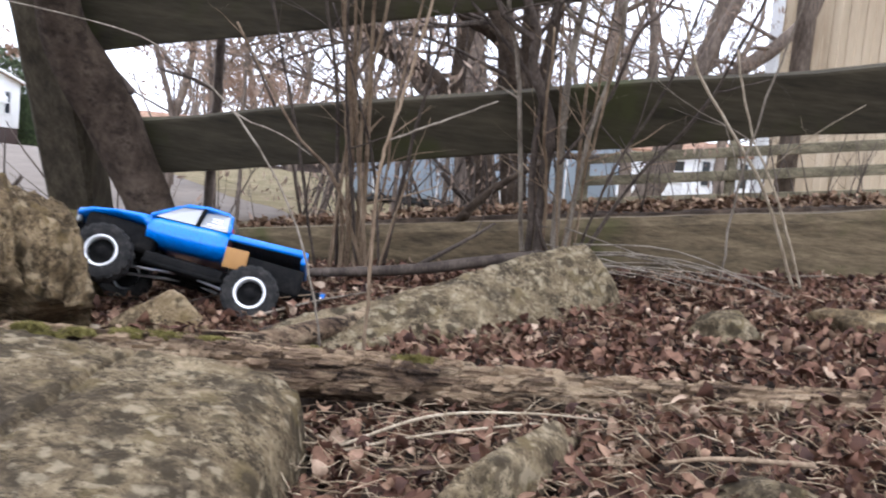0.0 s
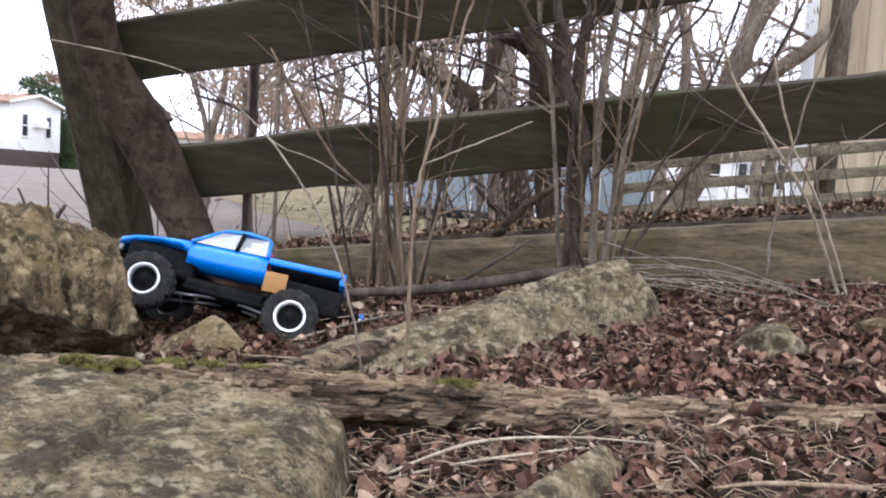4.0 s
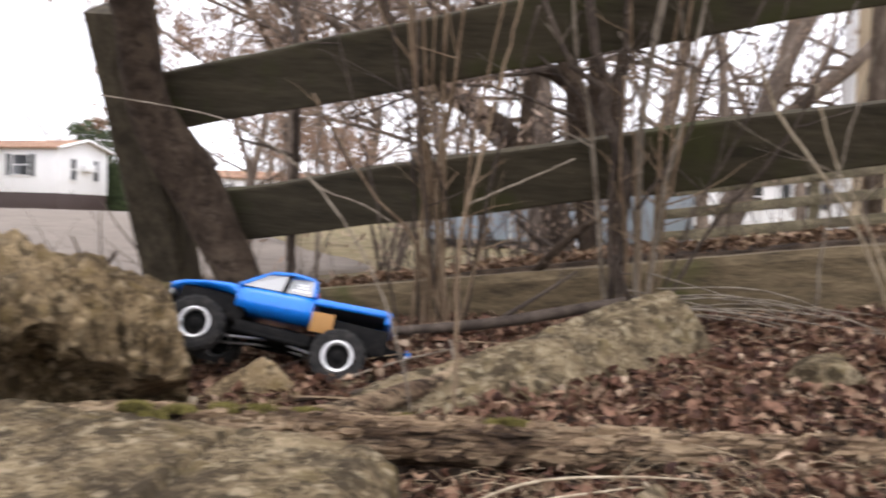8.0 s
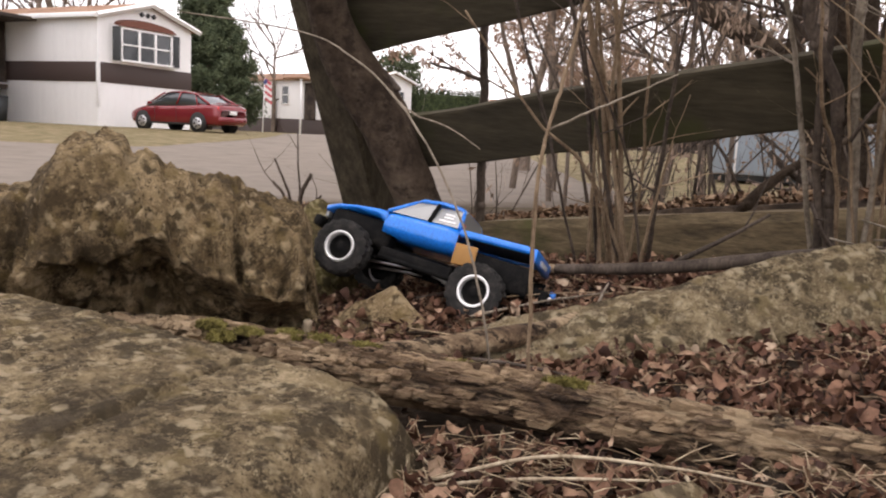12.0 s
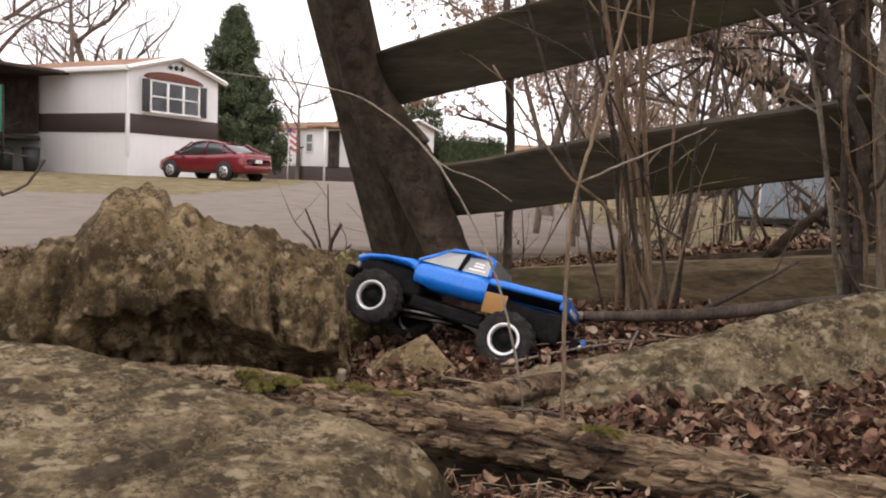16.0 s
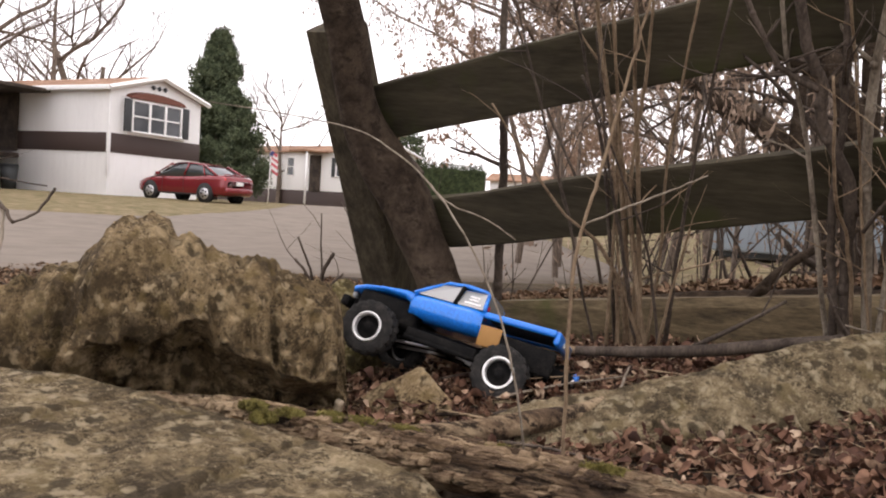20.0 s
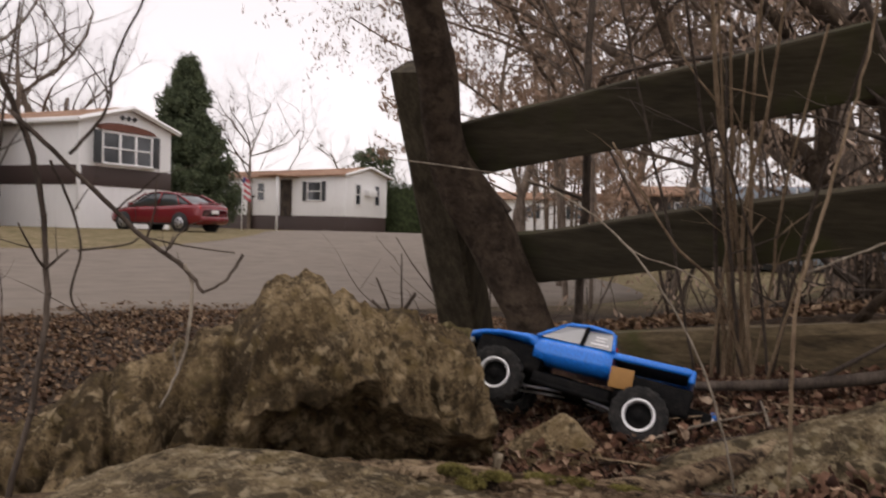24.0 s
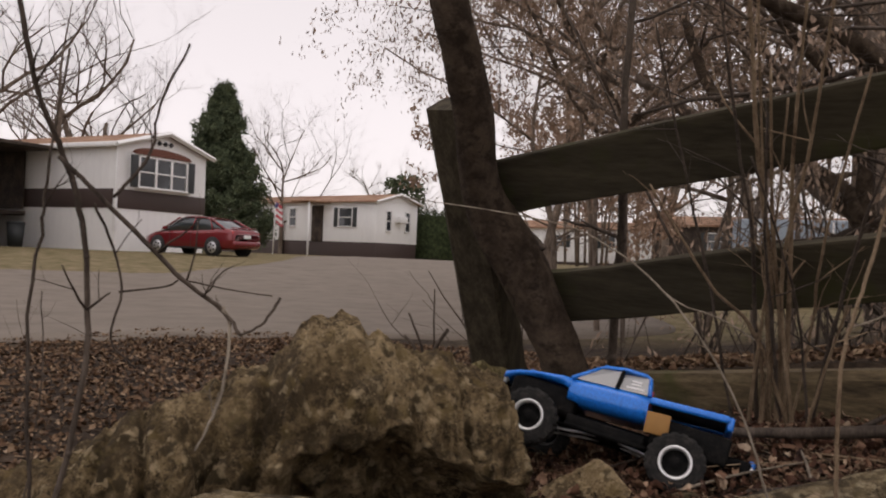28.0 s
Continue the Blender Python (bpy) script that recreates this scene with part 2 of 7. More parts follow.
def rock_material(name, tint=(1, 1, 1), moss_at=0.66, pale_at=0.57, moss=(0.17, 0.145, 0.05), dark_at=0.43):
    """Weathered field stone: tan base, dark lichen specks, pale crust and olive moss, at three scales."""
    m, n, l, b = material(name, 0.9)
    b.inputs["Specular IOR Level"].default_value = 0.22
    t3 = lambda c: tuple(a * k for a, k in zip(c, tint))
    def stage(noise_a, noise_b, weight):
        """Small noise gathered into larger drifts."""
        m1 = n.new("ShaderNodeMath")
        m1.operation = "MULTIPLY_ADD"
        l.new(noise_b.outputs["Fac"], m1.inputs[0])
        m1.inputs[1].default_value = weight
        l.new(noise_a.outputs["Fac"], m1.inputs[2])
        m2 = n.new("ShaderNodeMath")
        m2.operation = "SUBTRACT"
        l.new(m1.outputs[0], m2.inputs[0])
        m2.inputs[1].default_value = weight * 0.5
        return m2.outputs[0]

    a = noise_tex(n, l, 22, 12, 0.82)
    drift = noise_tex(n, l, 6, 4, 0.6)
    base = ramp(n, l, stage(a, drift, 0.5), [(0.40, t3((0.10, 0.08, 0.052))), (0.5, t3((0.27, 0.22, 0.145))), (0.60, t3((0.45, 0.38, 0.265)))]).outputs["Color"]
    g = noise_tex(n, l, 8.5, 8, 0.75)
    gk = ramp(n, l, g.outputs["Fac"], [(0.53, (0, 0, 0)), (0.60, (0.75, 0.75, 0.75))])
    base = mix(n, l, gk.outputs["Color"], base, t3((0.105, 0.088, 0.064)))
    q = noise_tex(n, l, 5.0, 9, 0.8)
    qk = ramp(n, l, q.outputs["Fac"], [(moss_at - 0.07, (0, 0, 0)), (moss_at + 0.07, (0.9, 0.9, 0.9))])
    base = mix(n, l, qk.outputs["Color"], base, moss)
    p = noise_tex(n, l, 75, 7, 0.8)
    pk = ramp(n, l, stage(p, drift, 0.35), [(pale_at, (0, 0, 0)), (pale_at + 0.06, (0.8, 0.8, 0.8))])
    base = mix(n, l, pk.outputs["Color"], base, t3((0.60, 0.525, 0.39)))
    d = noise_tex(n, l, 115, 7, 0.85)
    patch = noise_tex(n, l, 13, 5, 0.7)
    dk = ramp(n, l, stage(d, patch, 0.6), [(dark_at - 0.05, (0.9, 0.9, 0.9)), (dark_at + 0.03, (0, 0, 0))])
    base = mix(n, l, dk.outputs["Color"], base, t3((0.055, 0.044, 0.028)))
    wob = noise_tex(n, l, 30, 4, 0.6)
    tc = n.new("ShaderNodeTexCoord")
    warp = n.new("ShaderNodeVectorMath")
    warp.operation = "MULTIPLY_ADD"
    warp.inputs[1].default_value = (0.05, 0.05, 0.05)
    l.new(wob.outputs["Color"], warp.inputs[0])
    l.new(tc.outputs["Object"], warp.inputs[2])
    where = noise_tex(n, l, 11, 4, 0.65)
    for scale, col, lo, hi, strong in ((17, t3((0.21, 0.17, 0.085)), 0.16, 0.36, 0.7), (24, t3((0.075, 0.062, 0.040)), 0.26, 0.40, 0.85), (34, t3((0.56, 0.50, 0.385)), 0.22, 0.36, 0.75)):
        vo = n.new("ShaderNodeTexVoronoi")
        vo.inputs["Scale"].default_value = scale
        l.new(warp.outputs["Vector"], vo.inputs["Vector"])
        vk = ramp(n, l, vo.outputs["Distance"], [(lo, (strong, strong, strong)), (hi, (0, 0, 0))])
        gate = n.new("ShaderNodeMath")
        gate.operation = "MULTIPLY"
        wk2 = ramp(n, l, where.outputs["Fac"], [(0.36 + 0.002 * scale, (0, 0, 0)), (0.46 + 0.002 * scale, (1, 1, 1))])
        l.new(vk.outputs["Color"], gate.inputs[0])
        l.new(wk2.outputs["Color"], gate.inputs[1])
        base = mix(n, l, gate.outputs[0], base, col)
    l.new(base, b.inputs["Base Color"])
    f = noise_tex(n, l, 130, 8, 0.85)
    add = n.new("ShaderNodeMath")
    add.operation = "MULTIPLY_ADD"
    l.new(f.outputs["Fac"], add.inputs[0])
    add.inputs[1].default_value = 0.35
    l.new(a.outputs["Fac"], add.inputs[2])
    bump(n, l, b, add.outputs[0], 1.0, 0.03)
    return m


def bark_material(name, dark, mid, light, scale, worn=None, worn_at=0.6, along=0.55):
    """Rough bark: blocky plates with dark cracks between, worn patches, fine grain."""
    m, n, l, b = material(name, 0.92)
    b.inputs["Specular IOR Level"].default_value = 0.2
    a = noise_tex(n, l, scale, 9, 0.75, stretch=(along, 1, 1))
    col = ramp(n, l, a.outputs["Fac"], [(0.36, dark), (0.5, mid), (0.66, light)]).outputs["Color"]
    w = noise_tex(n, l, scale * 0.35, 7, 0.7, stretch=(along, 1, 1))
    if worn:
        wk = ramp(n, l, w.outputs["Fac"], [(worn_at - 0.05, (0, 0, 0)), (worn_at + 0.06, (0.85, 0.85, 0.85))])
        col = mix(n, l, wk.outputs["Color"], col, worn)
    g = noise_tex(n, l, scale * 1.5, 6, 0.75, stretch=(along * 0.7, 1, 1))
    gk = ramp(n, l, g.outputs["Fac"], [(0.40, (0.95, 0.95, 0.95)), (0.49, (0, 0, 0))])
    col = mix(n, l, gk.outputs["Color"], col, dark)
    l.new(col, b.inputs["Base Color"])
    bump(n, l, b, a.outputs["Fac"], 1.0, 0.02)
    return m


ROCK = rock_material("boulder_stone", (1.20, 1.04, 0.82), 0.63, 0.56, (0.23, 0.175, 0.065), 0.455)
ROCK_NEAR = rock_material("mottled_stone", (1.20, 1.09, 0.91), 0.67, 0.55, (0.26, 0.215, 0.085), 0.45)
ROCK_SLAB = rock_material("slab_stone", (1.05, 0.97, 0.83), 0.72, 0.54, (0.20, 0.18, 0.10), 0.455)
BOARD = two_tone("weathered_fence_board", (0.024, 0.019, 0.011), (0.046, 0.038, 0.022), (0.070, 0.058, 0.035), 3.0, 0.9, (0.6, 8, 8), 0.35, 0.003, 6.0, patch=(0.046, 0.046, 0.016), patch_scale=3.2, patch_at=0.55)
BEAM = two_tone("mossy_ground_beam", (0.035, 0.026, 0.015), (0.10, 0.074, 0.040), (0.185, 0.14, 0.08), 4.0, 0.9, (0.4, 8, 8), 0.6, 0.006, 6.0, patch=(0.070, 0.066, 0.022), patch_scale=2.4, patch_at=0.60)
POSTWOOD = two_tone("weathered_post_wood", (0.022, 0.017, 0.010), (0.050, 0.040, 0.024), (0.090, 0.074, 0.047), 7.0, 0.92, (5, 5, 0.8), 0.5, 0.005, 5.0)
BARK = bark_material("smooth_dark_bark", (0.030, 0.020, 0.013), (0.064, 0.045, 0.030), (0.105, 0.078, 0.054), 16.0, (0.115, 0.085, 0.058), 0.62, 1.0)
BARK_FAR = two_tone("grey_brown_bark", (0.062, 0.047, 0.035), (0.155, 0.12, 0.094), (0.27, 0.215, 0.17), 6.0, 0.9, (1, 1, 0.3), 0.4, 0.02)
TWIG = two_tone("grey_twig_bark", (0.09, 0.07, 0.05), (0.2, 0.165, 0.125), (0.34, 0.29, 0.225), 22.0, 0.85, (1, 1, 0.3), 0.3, 0.003)
TWIG_DARK = two_tone("dark_twig_bark", (0.028, 0.02, 0.015), (0.066, 0.05, 0.038), (0.125, 0.097, 0.076), 22.0, 0.85, (1, 1, 0.3), 0.3, 0.003)
CANE = two_tone("pale_dry_cane", (0.19, 0.145, 0.09), (0.34, 0.275, 0.19), (0.5, 0.43, 0.31), 25.0, 0.8, (1, 1, 0.2), 0.3, 0.002)
LOGBARK = bark_material("rotting_log_bark", (0.018, 0.011, 0.007), (0.135, 0.088, 0.054), (0.36, 0.255, 0.155), 34.0, (0.52, 0.39, 0.245), 0.54, 0.32)
MOSS = two_tone("yellow_green_moss", (0.06, 0.05, 0.014), (0.15, 0.128, 0.034), (0.30, 0.26, 0.085), 60.0, 1.0, None, 0.8, 0.006)
LOGWOOD = bark_material("bare_tan_log_wood", (0.13, 0.085, 0.052), (0.34, 0.24, 0.145), (0.52, 0.39, 0.25), 30.0, (0.17, 0.11, 0.07), 0.6, 0.3)
STEMTAN = two_tone("tan_brown_stem_bark", (0.10, 0.066, 0.04), (0.21, 0.148, 0.092), (0.33, 0.245, 0.16), 25.0, 0.85, (1, 1, 0.25), 0.3, 0.002)

# ---------------- ground ----------------
def smoothstep(t):
    t = min(1.0, max(0.0, t))
    return t * t * (3 - 2 * t)


def clamp(v, a, b):
    return min(b, max(a, v))


def beam_line(x):
    return 2.306 - 0.186 * x


def height(x, y):
    """Lie of the land: a hollow with the rocks, a step up at the ground beam, a road dip and a rise to the homes."""
    r = math.hypot(x, y)
    front = 0.12 + 0.10 * clamp(x, -1.6, 2.5) + 0.06 * (clamp(y, -0.5, 2.3) - 1.0)
    base = float(np.interp(r, [0, 2.5, 3.5, 6, 8, 12, 16, 22, 27, 45, 90, 400], [0.36, 0.35, 0.28, 0.18, 0.14, 0.02, 0.0, 0.2, 0.31, 0.3, 0.2, 0.0]))
    back = base + 0.135 * clamp(x, -1.2, 6) * clamp((16 - r) / 8, 0, 1)
    k = clamp((-1.15 - x) / 0.5, 0, 1)
    w = smoothstep((y - beam_line(x) - 0.05 + 0.7 * k) / (0.04 + 1.3 * k))
    z = front + (back - front) * w
    return z + 0.012 * noise.noise(Vector((x * 3, y * 3, 0.3))) + 0.006 * noise.noise(Vector((x * 11, y * 11, 2.3)))


def ground_material():
    m, n, l, b = material("leaf_mould_and_turf", 0.95)
    b.inputs["Specular IOR Level"].default_value = 0.15
    a = noise_tex(n, l, 14, 9, 0.7)
    soil = ramp(n, l, a.outputs["Fac"], [(0.32, (0.012, 0.008, 0.006)), (0.5, (0.036, 0.025, 0.017)), (0.7, (0.11, 0.078, 0.054))]).outputs["Color"]
    g = noise_tex(n, l, 3.0, 9, 0.75)
    turf = ramp(n, l, g.outputs["Fac"], [(0.32, (0.085, 0.08, 0.032)), (0.5, (0.175, 0.142, 0.075)), (0.66, (0.30, 0.232, 0.15))]).outputs["Color"]
    tc = n.new("ShaderNodeTexCoord")
    ln = n.new("ShaderNodeVectorMath")
    ln.operation = "LENGTH"
    l.new(tc.outputs["Object"], ln.inputs[0])
    w = noise_tex(n, l, 0.6, 4)
    ad = n.new("ShaderNodeMath")
    ad.operation = "MULTIPLY_ADD"
    l.new(w.outputs["Fac"], ad.inputs[0])
    ad.inputs[1].default_value = 3.0
    l.new(ln.outputs["Value"], ad.inputs[2])
    mr = n.new("ShaderNodeMapRange")
    mr.inputs["From Min"].default_value, mr.inputs["From Max"].default_value = 6.5, 9.0
    l.new(ad.outputs[0], mr.inputs["Value"])
    l.new(mix(n, l, mr.outputs["Result"], soil, turf), b.inputs["Base Color"])
    bump(n, l, b, a.outputs["Fac"], 0.8, 0.02)
    return m


def axis(fine, lo, hi, far):
    near = list(np.arange(lo, hi + 1e-6, fine))
    out, s, v = [], fine, hi
    while v < far:
        s *= 1.22
        v += s
        out.append(v)
    left, s, v = [], fine, lo
    while v > -far:
        s *= 1.22
        v -= s
        left.append(v)
    return left[::-1] + near + out


gx, gy = axis(0.045, -2.6, 2.4, 900), axis(0.045, -0.4, 3.4, 900)
gv = [(x, y, height(x, y)) for x in gx for y in gy]
ground = tagged(part("ground", (gv, grid_faces(len(gx), len(gy))), ground_material()), "brown leaf mould running into dull winter turf", "ground", kind="structure")

ASPHALT = two_tone("worn_asphalt", (0.155, 0.130, 0.105), (0.195, 0.165, 0.135), (0.23, 0.196, 0.162), 2.2, 0.92, None, 0.15, 0.006, 60.0, spec=0.2)
ROAD_NEAR = [(-9, -4), (-5, 1), (-3.8, 2.9), (-3.07, 3.8), (-2.0, 5.4), (-1.65, 7.8), (-3.6, 12), (-6.4, 17.3), (-12, 27), (-17, 34)]
ROAD_FAR = [(-20, 0), (-15.5, 6.5), (-13, 9.4), (-11.6, 11.2), (-12.2, 13), (-13, 15.5), (-14.5, 18.5), (-17, 22.5), (-20.5, 29), (-23, 35)]
pa, pb = smooth_path([(*p, 0) for p in ROAD_NEAR], 12), smooth_path([(*p, 0) for p in ROAD_FAR], 12)
rv = []
for a, b in zip(pa, pb):
    for j in range(27):
        q = a + (b - a) * clamp(j - 1, 0, 24) / 24
        rv.append((q[0], q[1], height(q[0], q[1]) + 0.015 + 0.03 * clamp((math.hypot(q[0], q[1]) - 9) / 6, 0, 1) - (0.1 if j in (0, 26) else 0)))
tagged(part("road", (rv, grid_faces(len(pa), 27)), ASPHALT), "worn pale grey asphalt lane", "road", kind="structure")

# ---------------- rail fence ----------------
LEAN = -0.55  # how far the fence leans over, metres of y a metre of height


def fence_at(x, z, off=0.0):
    return Vector((x, 2.18 - 0.13 * x + LEAN * (z - 0.45) + off, z))


def board_on_fence(x0, z0, x1, z1, tall, thick, off, seed):
    """A rail with slightly waving edges, its length along the leaning fence."""
    a, b = fence_at(x0, z0, off), fence_at(x1, z1, off)
    run = (b - a).normalized()
    up = Vector((0, LEAN, 1)).normalized()
    up = (up - run * up.dot(run)).normalized()
    out = run.cross(up).normalized()
    nu, ring = 40, []
    sect = [(-0.5, 0.42), (-0.46, 0.5), (0.46, 0.5), (0.5, 0.42), (0.5, -0.42), (0.46, -0.5), (-0.46, -0.5), (-0.5, -0.42)]
    v = []
    for i in range(nu):
        s = i / (nu - 1)
        c = a.lerp(b, s)
        for p, q in sect:
            w = 0.010 * noise.noise(Vector((s * 7, p * 2, seed))) + 0.003 * noise.noise(Vector((s * 60, p * 3 + q, seed)))
            v.append(c + up * (p * tall + w) + out * (q * thick + 0.004 * noise.noise(Vector((s * 9, q, seed + 5)))))
    f = grid_faces(nu, len(sect), True)
    f.append(tuple(range(len(sect)))[::-1])
    f.append(tuple((nu - 1) * len(sect) + k for k in range(len(sect))))
    return v, f


fence = thing("rail_fence", (0, 0, 0), "old grey-green board rail fence, leaning, slack and mossy", "fence")
part("rail", board_on_fence(-1.03, 0.774, 1.75, 1.185, 0.158, 0.028, -0.01, 3.1), BOARD, fence, smooth=False)
part("rail", board_on_fence(-0.99, 0.462, 1.75, 0.845, 0.162, 0.028, -0.01, 8.7), BOARD, fence, smooth=False)


def post_geo(x0, z0, x1, z1, w, d, off, seed, chamfer=0.0):
    a, b = fence_at(x0, z0, off), fence_at(x1, z1, off)
    up = (b - a).normalized()
    side = Vector((1, -0.13, 0))
    side = (side - up * side.dot(up)).normalized()
    out = side.cross(up).normalized()
    v, nu = [], 28
    sect = [(-0.5, -0.42), (-0.42, -0.5), (0.42, -0.5), (0.5, -0.42), (0.5, 0.42), (0.42, 0.5), (-0.42, 0.5), (-0.5, 0.42)]
    for i in range(nu):
        s = i / (nu - 1)
        for p, q in sect:
            n1 = 0.006 * noise.noise(Vector((p * 3, q * 3 + seed, s * 12)))
            lift = chamfer * p if i == nu - 1 else 0
            v.append(a.lerp(b, s) + side * (p * w + n1) + out * (q * d + n1) + up * lift)
    f = grid_faces(nu, len(sect), True)
    f.append(tuple((nu - 1) * len(sect) + k for k in range(len(sect))))
    return v, f


part("post", post_geo(-1.144, 0.02, -1.114, 0.993, 0.143, 0.11, -0.02, 1.0, 0.0), POSTWOOD, fence, "leaning square-cut grey end post", smooth=False)
part("post", post_geo(1.62, 0.3, 1.62, 1.3, 0.12, 0.10, 0.09, 6.0), POSTWOOD, fence, smooth=False)


def beam_geo(x0, x1, tall, deep, seed):
    v, nu = [], 70
    sect = [(0, 0), (0, 0.9), (0.08, 1), (0.92, 1), (1, 0.9), (1, 0)]
    for i in range(nu):
        x = x0 + (x1 - x0) * i / (nu - 1)
        y = beam_line(x)
        z0 = 0.10 + 0.118 * x
        z1 = 0.342 + 0.132 * x
        for p, q in sect:
            w = 0.006 * noise.noise(Vector((x * 4, p + q, seed))) + 0.003 * noise.noise(Vector((x * 30, p * 2 + q * 3, seed)))
            v.append((x, y + p * deep + w, z0 + q * (z1 - z0) + w))
    f = grid_faces(nu, len(sect), True)
    f += [tuple(range(len(sect))), tuple((nu - 1) * len(sect) + k for k in reversed(range(len(sect))))]
    return v, f


beam = tagged(part("ground_beam", beam_geo(-1.02, 2.2, 0.15, 0.10, 2.0), BEAM, smooth=False), "mossy brown timber beam holding back the earth", "beam")

# ---------------- rocks ----------------
def facet(p, scale, seed):
    """Broken stone: each cell of the stone is a plane tilted its own way, soft only at the joints."""
    q = p * scale + Vector((seed, seed * 0.7, 0))
    dist, pts = noise.voronoi(q)
    tilt = noise.cell_vector(pts[0] * 31.7) * 2 - Vector((1, 1, 1))
    return (tilt.dot(q - pts[0]) + 0.35 * tilt.x) * smoothstep((dist[1] - dist[0]) / 0.12)


def ridge_rock(origin, run, knots, nu=150, nv=90, rough=0.035, seed=0.0, facets=0.03, clefts=(), size=8.0):
    """A rock along a line. Knots: distance, front foot, front lip height, ridge offset, ridge height, back foot, recess under the lip.
    Offsets run away from the viewer's side."""
    o, r = Vector(origin), Vector((*run, 0)).normalized()
    w = Vector((-r.y, r.x, 0))
    k = np.array(knots)
    us = np.linspace(k[0, 0], k[-1, 0], nu)
    cols = [np.interp(us, k[:, 0], k[:, c]) for c in range(1, 7)]
    v = []
    for i, u in enumerate(us):
        ff, lip, ro, rh, bf, rec = (c[i] for c in cols)
        prof = np.array([(ff + rec, -0.12), (ff + rec * 0.97, lip * 0.30), (ff + rec * 0.62, lip * 0.74), (ff + rec * 0.14, lip * 0.965), (ff, lip), (ff + 0.3 * (ro - ff), lip + 0.50 * (rh - lip)),
                         (ro - 0.25 * (ro - ff), lip + 0.90 * (rh - lip)), (ro, rh), (ro + 0.45 * (bf - ro), rh * 0.82), (bf, rh * 0.35), (bf + 0.02, -0.12)])
        seg = np.r_[0, np.cumsum(np.linalg.norm(np.diff(prof, axis=0), axis=1))]
        s = np.linspace(0, seg[-1], nv)
        pw, pz = np.interp(s, seg, prof[:, 0]), np.interp(s, seg, prof[:, 1])
        for j in range(nv):
            p = o + r * u + w * pw[j] + Vector((0, 0, pz[j]))
            q = p * 4.2 + Vector((seed, seed * 0.7, 0))
            big = noise.fractal(q, 0.9, 2.0, 3) * rough
            warp = p + Vector((noise.noise(p * 9), noise.noise(p * 9 + Vector((5, 0, 0))), noise.noise(p * 9 + Vector((0, 7, 0))))) * 0.03
            cell = facet(warp, size, seed) * facets + facet(warp, size * 2.4, seed + 4) * facets * 0.45
            crest = clamp(abs(rh - pz[j]) / 0.06, 0.3, 1)
            small = noise.fractal(p * 34, 0.6, 2.0, 4) * rough * 0.30 + (0.35 - abs(noise.noise(warp * 15 + Vector((seed, 0, 3))))) * facets * 0.30 + (0.3 - abs(noise.noise(warp * 33 + Vector((seed, 9, 3))))) * facets * 0.16
            d = Vector(((pw[j] - ro) * w.x, (pw[j] - ro) * w.y, pz[j] - rh * 0.3)).normalized()
            cut = 0.0
            for u0, slant, wide, deep in clefts:
                e = (u - u0 - slant * (pz[j] - 0.2) - 0.008 * noise.noise(Vector((pz[j] * 14, pw[j] * 9, u0)))) / wide
                cut += deep * math.exp(-e * e) * (1.0 if pw[j] < ro else 0.3) * clamp((rh - pz[j]) / 0.12, 0.35, 1)
            v.append(p + d * ((big + cell) * crest + small - cut))
    return v, grid_faces(nu, nv) + [tuple(range(nv))[::-1], tuple((nu - 1) * nv + j for j in range(nv))]


